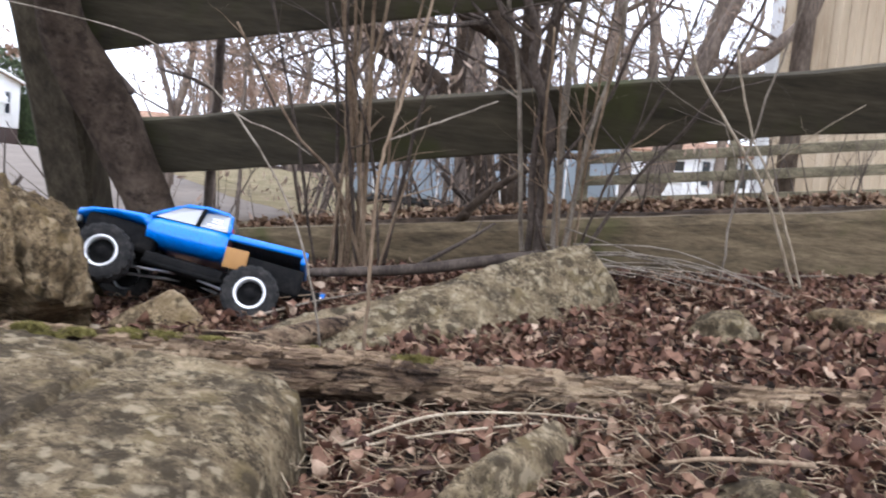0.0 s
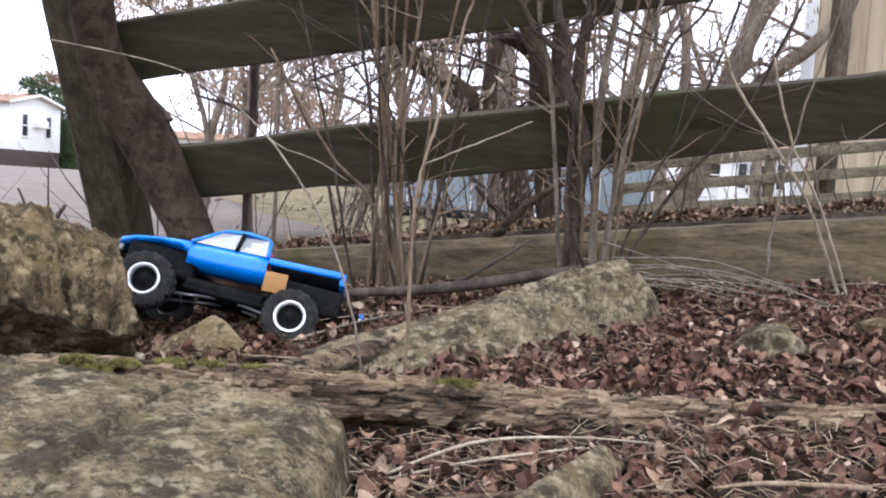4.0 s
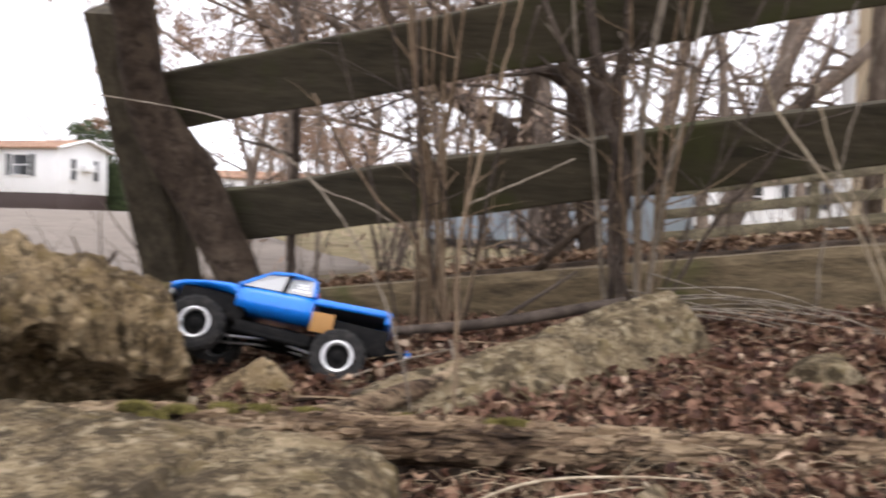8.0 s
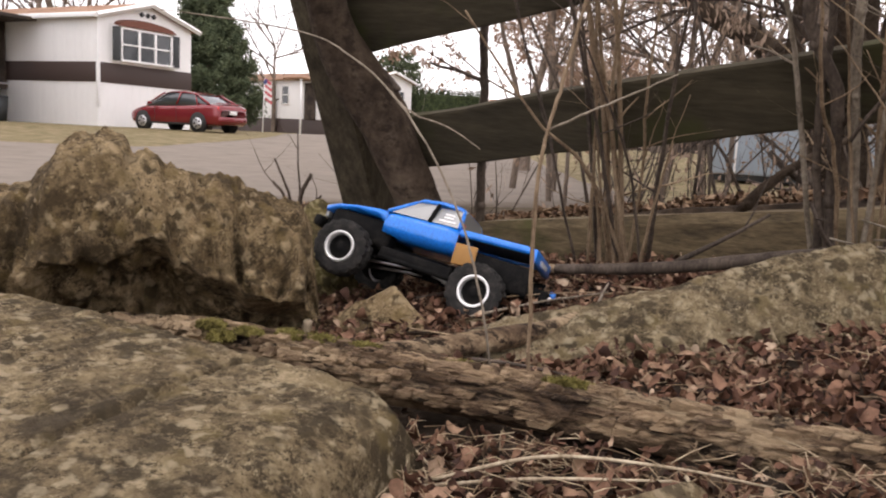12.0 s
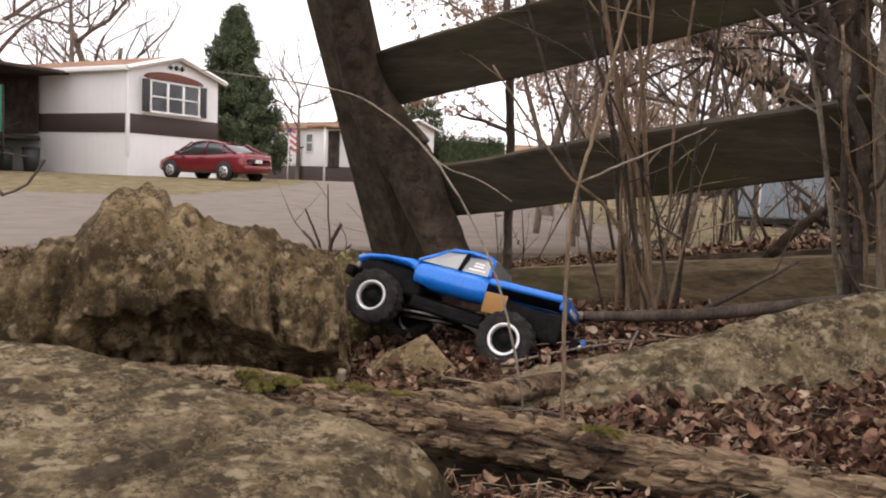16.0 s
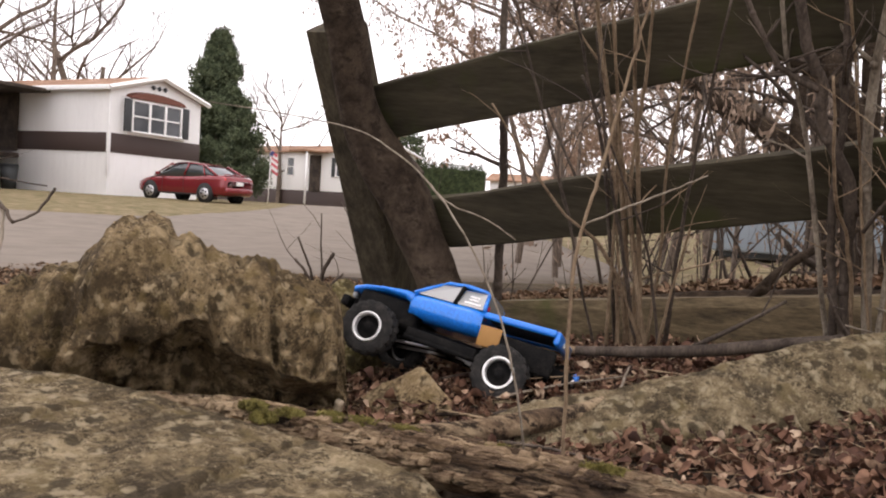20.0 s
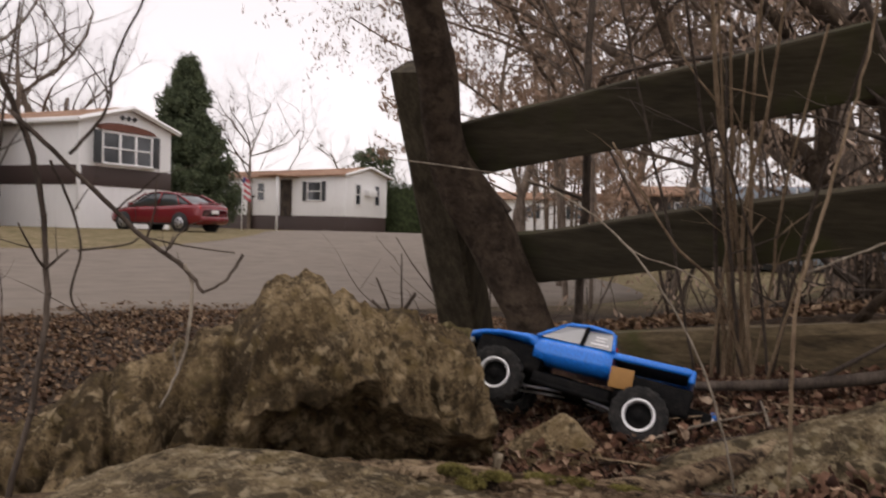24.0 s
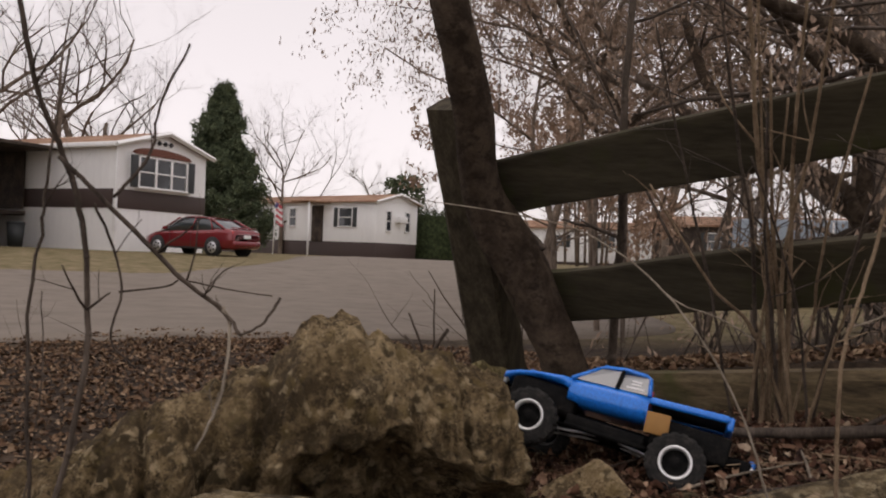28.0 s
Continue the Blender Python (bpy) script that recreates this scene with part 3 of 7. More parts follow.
boulder = tagged(part("boulder", ridge_rock((-1.05, 0.93, 0.0), (0.765, 0.643), [
    (-0.62, 0.02, 0.02, 0.10, 0.06, 0.25, 0.0), (-0.45, -0.04, 0.09, 0.10, 0.14, 0.35, 0.01), (-0.30, -0.05, 0.12, 0.11, 0.19, 0.42, 0.01), (-0.15, -0.01, 0.15, 0.12, 0.235, 0.46, -0.04),
    (-0.07, 0.0, 0.20, 0.12, 0.297, 0.48, -0.05), (-0.02, 0.01, 0.245, 0.12, 0.315, 0.5, -0.02), (0.03, 0.02, 0.27, 0.12, 0.332, 0.5, -0.05), (0.075, 0.05, 0.275, 0.13, 0.352, 0.5, -0.05), (0.115, 0.05, 0.29, 0.14, 0.368, 0.5, -0.03),
    (0.145, 0.02, 0.26, 0.14, 0.376, 0.5, -0.02), (0.175, 0.0, 0.250, 0.13, 0.395, 0.5, 0.03), (0.200, -0.02, 0.255, 0.12, 0.438, 0.5, 0.18), (0.225, -0.02, 0.262, 0.12, 0.460, 0.5, 0.24), (0.275, -0.02, 0.285, 0.12, 0.466, 0.5, 0.25), (0.305, -0.02, 0.292, 0.12, 0.458, 0.5, 0.25),
    (0.322, -0.02, 0.298, 0.13, 0.428, 0.5, 0.25), (0.345, -0.02, 0.302, 0.13, 0.440, 0.5, 0.25), (0.37, -0.01, 0.305, 0.14, 0.430, 0.5, 0.25), (0.405, 0.0, 0.285, 0.16, 0.412, 0.5, 0.22), (0.435, 0.0, 0.255, 0.19, 0.386, 0.5, 0.20), (0.455, 0.0, 0.250, 0.19, 0.402, 0.5, 0.20), (0.495, 0.01, 0.225, 0.22, 0.398, 0.5, 0.20),
    (0.515, 0.02, 0.195, 0.24, 0.372, 0.48, 0.20), (0.57, 0.04, 0.185, 0.26, 0.355, 0.46, 0.20), (0.615, 0.08, 0.18, 0.28, 0.345, 0.44, 0.12), (0.640, 0.16, 0.14, 0.30, 0.29, 0.42, 0.06), (0.665, 0.22, 0.05, 0.30, 0.08, 0.38, 0.0)],
    340, 200, 0.018, 3.0, 0.056, [(-0.115, 0.25, 0.008, 0.06), (-0.03, -0.1, 0.008, 0.06), (0.052, 0.2, 0.008, 0.055), (0.135, 0.1, 0.008, 0.05), (0.315, 0.15, 0.008, 0.03), (0.425, -0.25, 0.007, 0.05), (0.505, -0.06, 0.006, 0.045), (0.575, 0.3, 0.006, 0.025), (0.24, 0.6, 0.006, 0.018)], 10.0), ROCK), "large craggy grey-brown boulder with lichen and a dark undercut", "rock")

near_rock = tagged(part("foreground_rock", ridge_rock((-0.98, 0.60, 0.0), (1.0, 0.02), [
    (-0.05, 0.10, 0.08, 0.18, 0.13, 0.26, 0.0), (0.04, 0.0, 0.18, 0.18, 0.228, 0.36, 0.0), (0.13, -0.10, 0.19, 0.24, 0.262, 0.42, 0.0), (0.28, -0.20, 0.19, 0.30, 0.255, 0.44, 0.0),
    (0.45, -0.24, 0.175, 0.33, 0.233, 0.44, 0.0), (0.62, -0.24, 0.16, 0.345, 0.218, 0.435, 0.0), (0.72, -0.20, 0.15, 0.345, 0.212, 0.43, 0.0),
    (0.775, -0.14, 0.14, 0.34, 0.206, 0.42, 0.0), (0.812, -0.08, 0.12, 0.33, 0.182, 0.41, 0.0), (0.828, 0.0, 0.07, 0.31, 0.11, 0.39, 0.0), (0.836, 0.10, 0.0, 0.31, 0.02, 0.38, 0.0)],
    230, 130, 0.012, 11.0, 0.008, [(0.605, 0.1, 0.005, 0.030), (0.30, 1.2, 0.006, 0.02), (0.45, -0.8, 0.005, 0.014)], 7.0), ROCK_NEAR), "broad rounded grey rock with mottled lichen and a crack", "rock")

slab = tagged(part("slab_rock", ridge_rock((-0.42, 1.24, 0.0), (0.80, 0.60), [
    (0.08, 0.03, 0.06, 0.07, 0.075, 0.16, 0.0), (0.17, 0.0, 0.09, 0.10, 0.150, 0.26, 0.0), (0.27, -0.03, 0.10, 0.11, 0.190, 0.32, 0.0), (0.40, -0.06, 0.11, 0.10, 0.212, 0.34, 0.0), (0.56, -0.08, 0.12, 0.08, 0.260, 0.32, 0.0),
    (0.70, -0.09, 0.13, 0.06, 0.302, 0.28, 0.0), (0.82, -0.09, 0.15, 0.045, 0.333, 0.25, 0.0), (0.885, -0.08, 0.17, 0.040, 0.346, 0.23, 0.0), (0.915, -0.07, 0.16, 0.04, 0.325, 0.22, 0.0), (0.965, -0.05, 0.12, 0.035, 0.235, 0.20, 0.0), (1.005, -0.02, 0.07, 0.03, 0.17, 0.16, 0.0)],
    200, 110, 0.009, 21.0, 0.014, [(0.33, 0.8, 0.006, 0.010), (0.62, -0.6, 0.006, 0.008)], 7.0), ROCK_SLAB), "long tilted grey slab of rock half sunk in leaves", "rock")


def stone(at, size, seed, mat=None, turn=0.0, label="small grey stone lying in the leaf litter", group=""):
    bm = bmesh.new()
    bmesh.ops.create_icosphere(bm, subdivisions=4, radius=1.0)
    rnd = random.Random(seed)
    cuts = [(Vector((rnd.gauss(0, 1), rnd.gauss(0, 1), rnd.gauss(0, 0.7))).normalized(), rnd.uniform(0.6, 0.85)) for _ in range(9)]
    for v in bm.verts:
        p = v.co.copy()
        for c, d in cuts:
            over = p.dot(c) - d
            if over > 0:
                p -= c * over * 0.9
        p *= 1 + 0.10 * noise.fractal(p * 2 + Vector((seed, 0, 0)), 0.8, 2, 4)
        v.co = Vector((p.x * size[0], p.y * size[1], p.z * size[2]))
    ob = part("stone", bm, mat or ROCK_SLAB)
    ob.matrix_world = pose(*at, 0, 0, turn)
    return tagged(ob, label, "rock", group)


def angular_stone(points, mat, label, seed):
    """A stone with flat broken faces and worn edges, spanned by its corners."""
    bm = bmesh.new()
    for p in points:
        bm.verts.new(p)
    hull = bmesh.ops.convex_hull(bm, input=bm.verts[:])
    bmesh.ops.delete(bm, geom=list({g for g in hull["geom_interior"] + hull["geom_unused"] if isinstance(g, bmesh.types.BMVert)}), context="VERTS")
    bmesh.ops.bevel(bm, geom=bm.edges[:], offset=0.005, segments=2, affect="EDGES", profile=0.6)
    bmesh.ops.triangulate(bm, faces=bm.faces[:])
    bmesh.ops.subdivide_edges(bm, edges=bm.edges[:], cuts=5, use_grid_fill=True)
    bm.normal_update()
    for v in bm.verts:
        v.co += v.normal * (0.004 * noise.noise(v.co * 22 + Vector((seed, 0, 0))) + 0.0025 * noise.noise(v.co * 60))
    return tagged(part("stone", bm, mat), label, "rock")


WEDGE = [(0.045, 0.0, 0.085), (0.005, 0.05, 0.078), (-0.05, 0.0, 0.045), (-0.135, -0.01, -0.02), (-0.115, 0.07, -0.02), (0.12, -0.02, -0.04), (0.13, 0.06, -0.03), (-0.02, -0.075, -0.05), (0.06, -0.07, -0.03), (-0.02, 0.1, -0.04)]
angular_stone([(-0.580 + x, 1.56 + y, 0.108 + z) for x, y, z in WEDGE], ROCK, "wedge-shaped lichened stone beside the log", 5)
stone((0.075, 0.86, 0.143), (0.042, 0.18, 0.046), 9, ROCK_NEAR, -26, "narrow pale stone poking out of the leaves")
stone((0.335, 0.80, 0.155), (0.085, 0.035, 0.035), 14, ROCK_SLAB, 10)
stone((0.50, 1.50, 0.215), (0.075, 0.06, 0.05), 15, ROCK_SLAB, 10)
stone((0.83, 1.60, 0.225), (0.17, 0.12, 0.07), 18, ROCK, 5, "mossy flat-topped grey stone in the leaves")
stone((-0.40, 1.66, 0.10), (0.06, 0.045, 0.035), 23, ROCK_SLAB, 40)
stone((-0.93, 1.88, 0.12), (0.115, 0.14, 0.20), 27, rock_material("mossy_stone", (0.9, 0.85, 0.6), 0.52, 0.56, (0.15, 0.125, 0.035)), 8, "dark moss-covered stone at the foot of the post")
stone((-0.30, 1.52, 0.105), (0.05, 0.035, 0.03), 31, ROCK_SLAB, 70)

# ---------------- log ----------------
def log_geo(points, radii, seed, sides=56, per=34):
    path = smooth_path(points, per)
    n = len(path)
    rad = np.interp(np.linspace(0, 1, n), np.linspace(0, 1, len(radii)), radii)
    tang = np.gradient(path, axis=0)
    v = []
    for i in range(n):
        t = Vector(tang[i]).normalized()
        side = t.cross(Vector((0, 0, 1))).normalized()
        up = side.cross(t)
        s = i * 0.012
        for k in range(sides):
            a = 2 * math.pi * k / sides
            c = Vector((math.cos(a) * 2.2, math.sin(a) * 2.2, 0))
            r = rad[i] * (1 + 0.12 * noise.fractal(Vector((c.x, c.y, s * 4 + seed)), 0.7, 2, 4) + 0.10 * noise.noise(Vector((c.x * 3.5, c.y * 3.5, s * 2.5 + seed))) - 0.16 * max(0.0, 1 - abs(noise.noise(Vector((c.x * 2.4, c.y * 2.4, s * 1.6 + seed + 30)))) * 9))
            if noise.noise(Vector((c.x * 1.1, c.y * 1.1, s * 5 + seed + 9))) > 0.22:
                r *= 0.90
            v.append(Vector(path[i]) + side * (math.cos(a) * r) + up * (math.sin(a) * r))
    f = grid_faces(n, sides, True)
    f += [tuple(range(sides)), tuple((n - 1) * sides + k for k in reversed(range(sides)))]
    return v, f


LOG_LINE = [(-0.83, 1.10, 0.145), (-0.62, 1.12, 0.157), (-0.40, 1.135, 0.160), (-0.10, 1.145, 0.162), (0.22, 1.15, 0.162), (0.50, 1.14, 0.174), (0.78, 1.12, 0.198), (1.05, 1.10, 0.225)]
LOG_R = [0.030, 0.036, 0.035, 0.032, 0.031, 0.032, 0.033, 0.033]
log = tagged(part("fallen_log", log_geo(LOG_LINE, LOG_R, 4.0, 72), LOGBARK), "long rotting brown log with flaking bark and moss", "log")
tagged(part("old_log", log_geo([(-1.45, 0.48, 0.10), (-1.15, 0.70, 0.13), (-0.95, 0.86, 0.14), (-0.80, 0.98, 0.13)], [0.04, 0.042, 0.04, 0.03], 14.0), LOGBARK), "short pale weathered log wedged behind the rock", "log")


def bark_flakes(points, radii, count, seed, lo, hi):
    """Loose plates of bark standing a little proud of a log: each is a warped patch with its own edges."""
    rnd, path = random.Random(seed), smooth_path(points, 34)
    n = len(path)
    rad = np.interp(np.linspace(0, 1, n), np.linspace(0, 1, len(radii)), radii)
    v, f = [], []
    for _ in range(count):
        c, a0 = rnd.uniform(lo, hi) * (n - 1), rnd.uniform(-0.35, 2.6)
        la, wa, lift = rnd.uniform(0.8, 2.8), rnd.uniform(0.10, 0.26), rnd.uniform(0.003, 0.008)
        k = len(v)
        for i in range(7):
            for j in range(5):
                u, w = i / 3 - 1, j / 2 - 1
                rim = max(abs(u), abs(w)) > 0.95
                s = min(n - 1.001, max(0, c + u * la * rnd.uniform(0.8, 1.15) + w * la * 0.25))
                i0 = int(s)
                p = path[i0] + (path[i0 + 1] - path[i0]) * (s - i0)
                t = Vector(path[i0 + 1] - path[i0]).normalized()
                side = t.cross(Vector((0, 0, 1))).normalized()
                up = side.cross(t)
                a = a0 + w * wa * rnd.uniform(0.85, 1.2)
                r = rad[i0] * 1.0 + (lift + rnd.uniform(-0.0012, 0.0012) if not rim else -0.004)
                v.append(Vector(p) + side * (math.cos(a) * r) + up * (math.sin(a) * r))
        f += [(k + q[0], k + q[1], k + q[2], k + q[3]) for q in grid_faces(7, 5)]
    return v, f


tagged(part("loose_bark", bark_flakes(LOG_LINE, LOG_R, 520, 3, 0.02, 0.98), LOGBARK, log, "dark flaking bark plates", smooth=False), kind="stuff")
tagged(part("bare_wood", bark_flakes(LOG_LINE, LOG_R, 340, 8, 0.15, 0.95), LOGWOOD, log, "pale tan splinters of bare wood", smooth=False), kind="stuff")


def moss_clump(at, size, seed, on):
    rnd = random.Random(seed)
    v, f = [], []
    for _ in range(1100):
        a, d = rnd.uniform(0, 6.28), rnd.random() ** 0.6 * (0.6 + 0.5 * noise.noise(Vector((rnd.random() * 3, seed, 0))))
        p = Vector((at[0] + math.cos(a) * d * size[0], at[1] + math.sin(a) * d * size[1], at[2] + size[2] * (1 - d * d) * rnd.uniform(0.3, 1.0)))
        h, w, t = rnd.uniform(0.003, 0.008), rnd.uniform(0.0015, 0.0035), rnd.uniform(0, 6.28)
        dx, dy = math.cos(t) * w, math.sin(t) * w
        k = len(v)
        tip = p + Vector((rnd.gauss(0, 0.004), rnd.gauss(0, 0.004), h))
        v += [p + Vector((dx, dy, 0)), p - Vector((dx, dy, 0)), p + Vector((-dy, dx, 0)), tip]
        f += [(k, k + 1, k + 3), (k + 1, k + 2, k + 3), (k + 2, k, k + 3)]
    return tagged(part("moss_clump", (v, f), MOSS, smooth=False), "tufted yellow-green moss growing on the " + on, "moss", "moss on the log")


for n_, (at, size) in enumerate([((-0.585, 1.105, 0.189), (0.040, 0.026, 0.012)), ((-0.55, 1.085, 0.182), (0.030, 0.026, 0.012)), ((-0.52, 1.11, 0.190), (0.030, 0.018, 0.008)), ((-0.46, 1.13, 0.191), (0.040, 0.022, 0.008)), ((-0.41, 1.135, 0.190), (0.05, 0.020, 0.009)), ((-0.34, 1.14, 0.191), (0.045, 0.016, 0.006)), ((-0.79, 0.99, 0.16), (0.03, 0.03, 0.02)), ((-0.20, 1.15, 0.190), (0.035, 0.012, 0.004)), ((-0.05, 1.15, 0.192), (0.04, 0.010, 0.004))]):
    moss_clump(at, size, 40 + n_, "log")

# ---------------- leaning tree by the post ----------------
def limb(tb, start, way, length, r, depth, rnd, sides=6, droop=0.0, kink=0.35, split=(2, 4), steps=5, thin=0.75):
    """A crooked branch with forking side twigs."""
    p, d = np.array(start, float), np.array(way, float)
    d /= np.linalg.norm(d)
    path = [p.copy()]
    for i in range(steps):
        d = d + np.array([rnd.gauss(0, kink), rnd.gauss(0, kink), rnd.gauss(0, kink * 0.7) + 0.06 - droop]) * 0.45
        d /= np.linalg.norm(d)
        p = p + d * length / steps
        path.append(p.copy())
    tb.add(path, [r, r * 0.75, r * 0.5] if depth else [r, r * 0.35], sides)
    if depth <= 0:
        return
    for _ in range(rnd.randint(*split)):
        i = rnd.randint(1, steps)
        s = np.array([rnd.gauss(0, 1), rnd.gauss(0, 1), rnd.gauss(0.25, 0.7) - droop])
        e = path[i] - path[i - 1]
        e = e / np.linalg.norm(e) + 0.9 * s / np.linalg.norm(s)
        limb(tb, path[i], e, length * rnd.uniform(0.45, 0.75), r * (0.75 - 0.45 * i / steps) * thin, depth - 1, rnd, max(3, sides - 1), droop, kink, split, max(3, steps - 1), thin)


tree = thing("leaning_tree", (-0.93, 2.36, 0.15), "dark bent tree trunk growing against the fence post", "tree")
tp = smooth_path([(-0.795, 2.30, 0.02), (-0.83, 2.25, 0.18), (-0.862, 2.21, 0.317), (-0.90, 2.195, 0.402), (-0.962, 2.175, 0.535), (-1.00, 2.11, 0.635), (-1.042, 2.065, 0.73), (-1.045, 2.0, 0.84), (-1.03, 1.93, 0.96), (-1.03, 1.86, 1.09), (-1.045, 1.80, 1.21), (-1.09, 1.76, 1.55), (-1.10, 1.78, 2.1), (-1.05, 1.85, 3.0)], 8)
trunk_t = Tubes().add(tp - np.array([-0.93, 2.36, 0.15]), [0.105, 0.080, 0.064, 0.062, 0.076, 0.070, 0.057, 0.051, 0.050, 0.050, 0.048, 0.044, 0.040, 0.03], 24, 0.16, 3.0)
part("trunk", trunk_t.geo(), BARK, tree)
tb, rnd = Tubes(), random.Random(5)
for k in range(9):
    q = tp[int(len(tp) * (0.80 + 0.02 * k))] - np.array([-0.93, 2.36, 0.15])
    limb(tb, q, (rnd.gauss(0, 1), rnd.gauss(0.6, 1), 0.7), 1.6, 0.022, 3, rnd, 6)
part("branches", tb.geo(), BARK, tree)
part("stub", Tubes().add(smooth_path([(-0.10, -0.22, 0.58), (-0.01, -0.21, 0.50), (0.03, -0.21, 0.455)], 5), [0.006, 0.006, 0.010], 7, 0.4).geo(), TWIG_DARK, tree)

# ---------------- homes across the lane ----------------
SIDING = two_tone("white_metal_siding", (0.82, 0.82, 0.81), (0.88, 0.88, 0.87), (0.90, 0.90, 0.89), 0.8, 0.5, (1, 1, 0.2), 0.15, 0.02, 20.0)
BROWNBAND = plain("dark_brown_band", (0.055, 0.035, 0.03), 0.6)
TRIM = plain("white_trim_paint", (0.82, 0.82, 0.81), 0.5)
ROOFING = two_tone("rusty_brown_roofing", (0.16, 0.085, 0.05), (0.28, 0.16, 0.10), (0.40, 0.26, 0.17), 1.5, 0.85, None, 0.3, 0.02)
SHUTTER = plain("black_green_shutter", (0.035, 0.04, 0.042), 0.6)
GLASSDARK, gn, gl_, gb = material("window_glass", 0.05)
gb.inputs["Base Color"].default_value = (0.03, 0.035, 0.04, 1)
gb.inputs["Specular IOR Level"].default_value = 0.8
# Brown wood with the shade under the porch roof put into its colour.
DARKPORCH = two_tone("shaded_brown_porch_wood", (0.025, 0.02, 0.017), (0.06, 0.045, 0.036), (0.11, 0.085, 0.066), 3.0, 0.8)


def wall_run(a, b, z0, z1, ribs, depth=0.03):
    """Vertical ribbed cladding between two ground places, as one sheet with real ribs."""
    a, b = Vector((*a, 0)), Vector((*b, 0))
    run = b - a
    out = Vector((run.y, -run.x, 0)).normalized()
    v, n = [], max(1, int(run.length / ribs))
    for i in range(n):
        for s, d in ((0.0, 0.0), (0.46, 0.0), (0.5, depth), (0.96, depth)):
            p = a + run * ((i + s) / n) + out * d
            v += [p + Vector((0, 0, z0)), p + Vector((0, 0, z1))]
    p = b
    v += [p + Vector((0, 0, z0)), p + Vector((0, 0, z1))]
    return v, [(2 * i, 2 * i + 2, 2 * i + 3, 2 * i + 1) for i in range(len(v) // 2 - 1)]


def window_unit(parent, m, w, h, lights, shutters=True, frame_w=0.07, recess=0.02):
    """A window in the local x-z plane, facing -y: frame, panes, sash bars, shutters."""
    win = part("window", merge(box(w + 2 * frame_w, 0.06, frame_w, (0, 0, h / 2 + frame_w / 2), 0.01), box(w + 2 * frame_w, 0.09, frame_w, (0, -0.02, -h / 2 - frame_w / 2), 0.01),
                              box(frame_w, 0.06, h, (-w / 2 - frame_w / 2, 0, 0), 0.01), box(frame_w, 0.06, h, (w / 2 + frame_w / 2, 0, 0), 0.01)), TRIM, parent)
    win.matrix_local = m
    step = w / lights
    for i in range(lights):
        x = -w / 2 + step * (i + 0.5)
        part("pane", box(step - 0.05, 0.02, h, (x, 0.02, 0)), GLASSDARK, win, smooth=False)
        part("sash_bar", box(step - 0.04, 0.05, 0.05, (x, 0.0, 0.0), 0.008), TRIM, win)
        if i:
            part("mullion", box(0.09, 0.06, h, (-w / 2 + step * i, 0, 0), 0.01), TRIM, win)
    if shutters:
        for s in (-1, 1):
            part("shutter", box(0.28, 0.05, h + 0.1, (s * (w / 2 + frame_w + 0.17), -0.01, 0), 0.01), SHUTTER, win)
    return win


def gable_roof(length, width, rise, over, thick):
    """Low pitched roof: ridge along local x from 0 to -length, width along y from 0 to width, eaves at z 0."""
    v = []
    for x in (over, -length - over):
        for y, z in ((-over, -over * rise / (width / 2)), (width / 2, rise), (width + over, -over * rise / (width / 2))):
            v += [(x, y, z), (x, y, z + thick)]
    f = [(0, 6, 8, 2), (2, 8, 10, 4), (1, 3, 9, 7), (3, 5, 11, 9), (0, 2, 3, 1), (2, 4, 5, 3), (6, 7, 9, 8), (8, 9, 11, 10), (0, 1, 7, 6), (4, 10, 11, 5)]
    return v, f


home = thing("mobile_home", (-21.4, 18.5, 0.50), "white mobile home with a brown band and bay window", "house")
part("skirting", wall_run((0, 0), (0, 3.95), -0.3, 1.2, 0.3, 0.003), SIDING, home, smooth=False)
part("skirting", wall_run((-16, 0), (0, 0), -0.3, 1.2, 0.3, 0.003), SIDING, home, smooth=False)
part("band", box(16.06, 4.01, 0.62, (-8.0, 1.975, 1.49), 0.01), BROWNBAND, home, "dark brown band under the windows")
part("end_wall", ([(0.02, 0, 1.8), (0.02, 3.95, 1.8), (0.02, 3.95, 3.22), (0.02, 1.975, 3.78), (0.02, 0, 3.22), (-0.12, 0, 1.8), (-0.12, 3.95, 1.8), (-0.12, 3.95, 3.22), (-0.12, 1.975, 3.78), (-0.12, 0, 3.22)],
     [(0, 1, 2, 3, 4), (9, 8, 7, 6, 5), (0, 5, 6, 1), (1, 6, 7, 2), (2, 7, 8, 3), (3, 8, 9, 4), (4, 9, 5, 0)]), SIDING, home, smooth=False)
part("side_wall", wall_run((-16, 0), (0, 0), 1.8, 3.22, 0.3, 0.003), SIDING, home, smooth=False)
part("back_wall", wall_run((0, 3.95), (-16, 3.95), -0.3, 3.22, 0.4), SIDING, home, smooth=False)
part("end_wall", wall_run((-16, 3.95), (-16, 0), -0.3, 3.22, 0.4), SIDING, home, smooth=False)
roof = part("roof", gable_roof(16, 3.95, 0.56, 0.2, 0.08), ROOFING, home, "rust-brown low pitched roof", smooth=False)
roof.location = (0, 0, 3.24)
for y0, y1 in ((-0.22, 1.975), (1.975, 4.17)):
    z0, z1 = 3.24 + 0.56 * (1 - abs(y0 - 1.975) / 1.975), 3.24 + 0.56 * (1 - abs(y1 - 1.975) / 1.975)
    part("fascia", rod((0.23, y0, z0 + 0.02), (0.23, y1, z1 + 0.02), 0.09, 0.09, 4), TRIM, home, "white gable fascia board", smooth=False)
part("gutter", box(16.4, 0.12, 0.16, (-8, -0.22, 3.20), 0.03), TRIM, home)
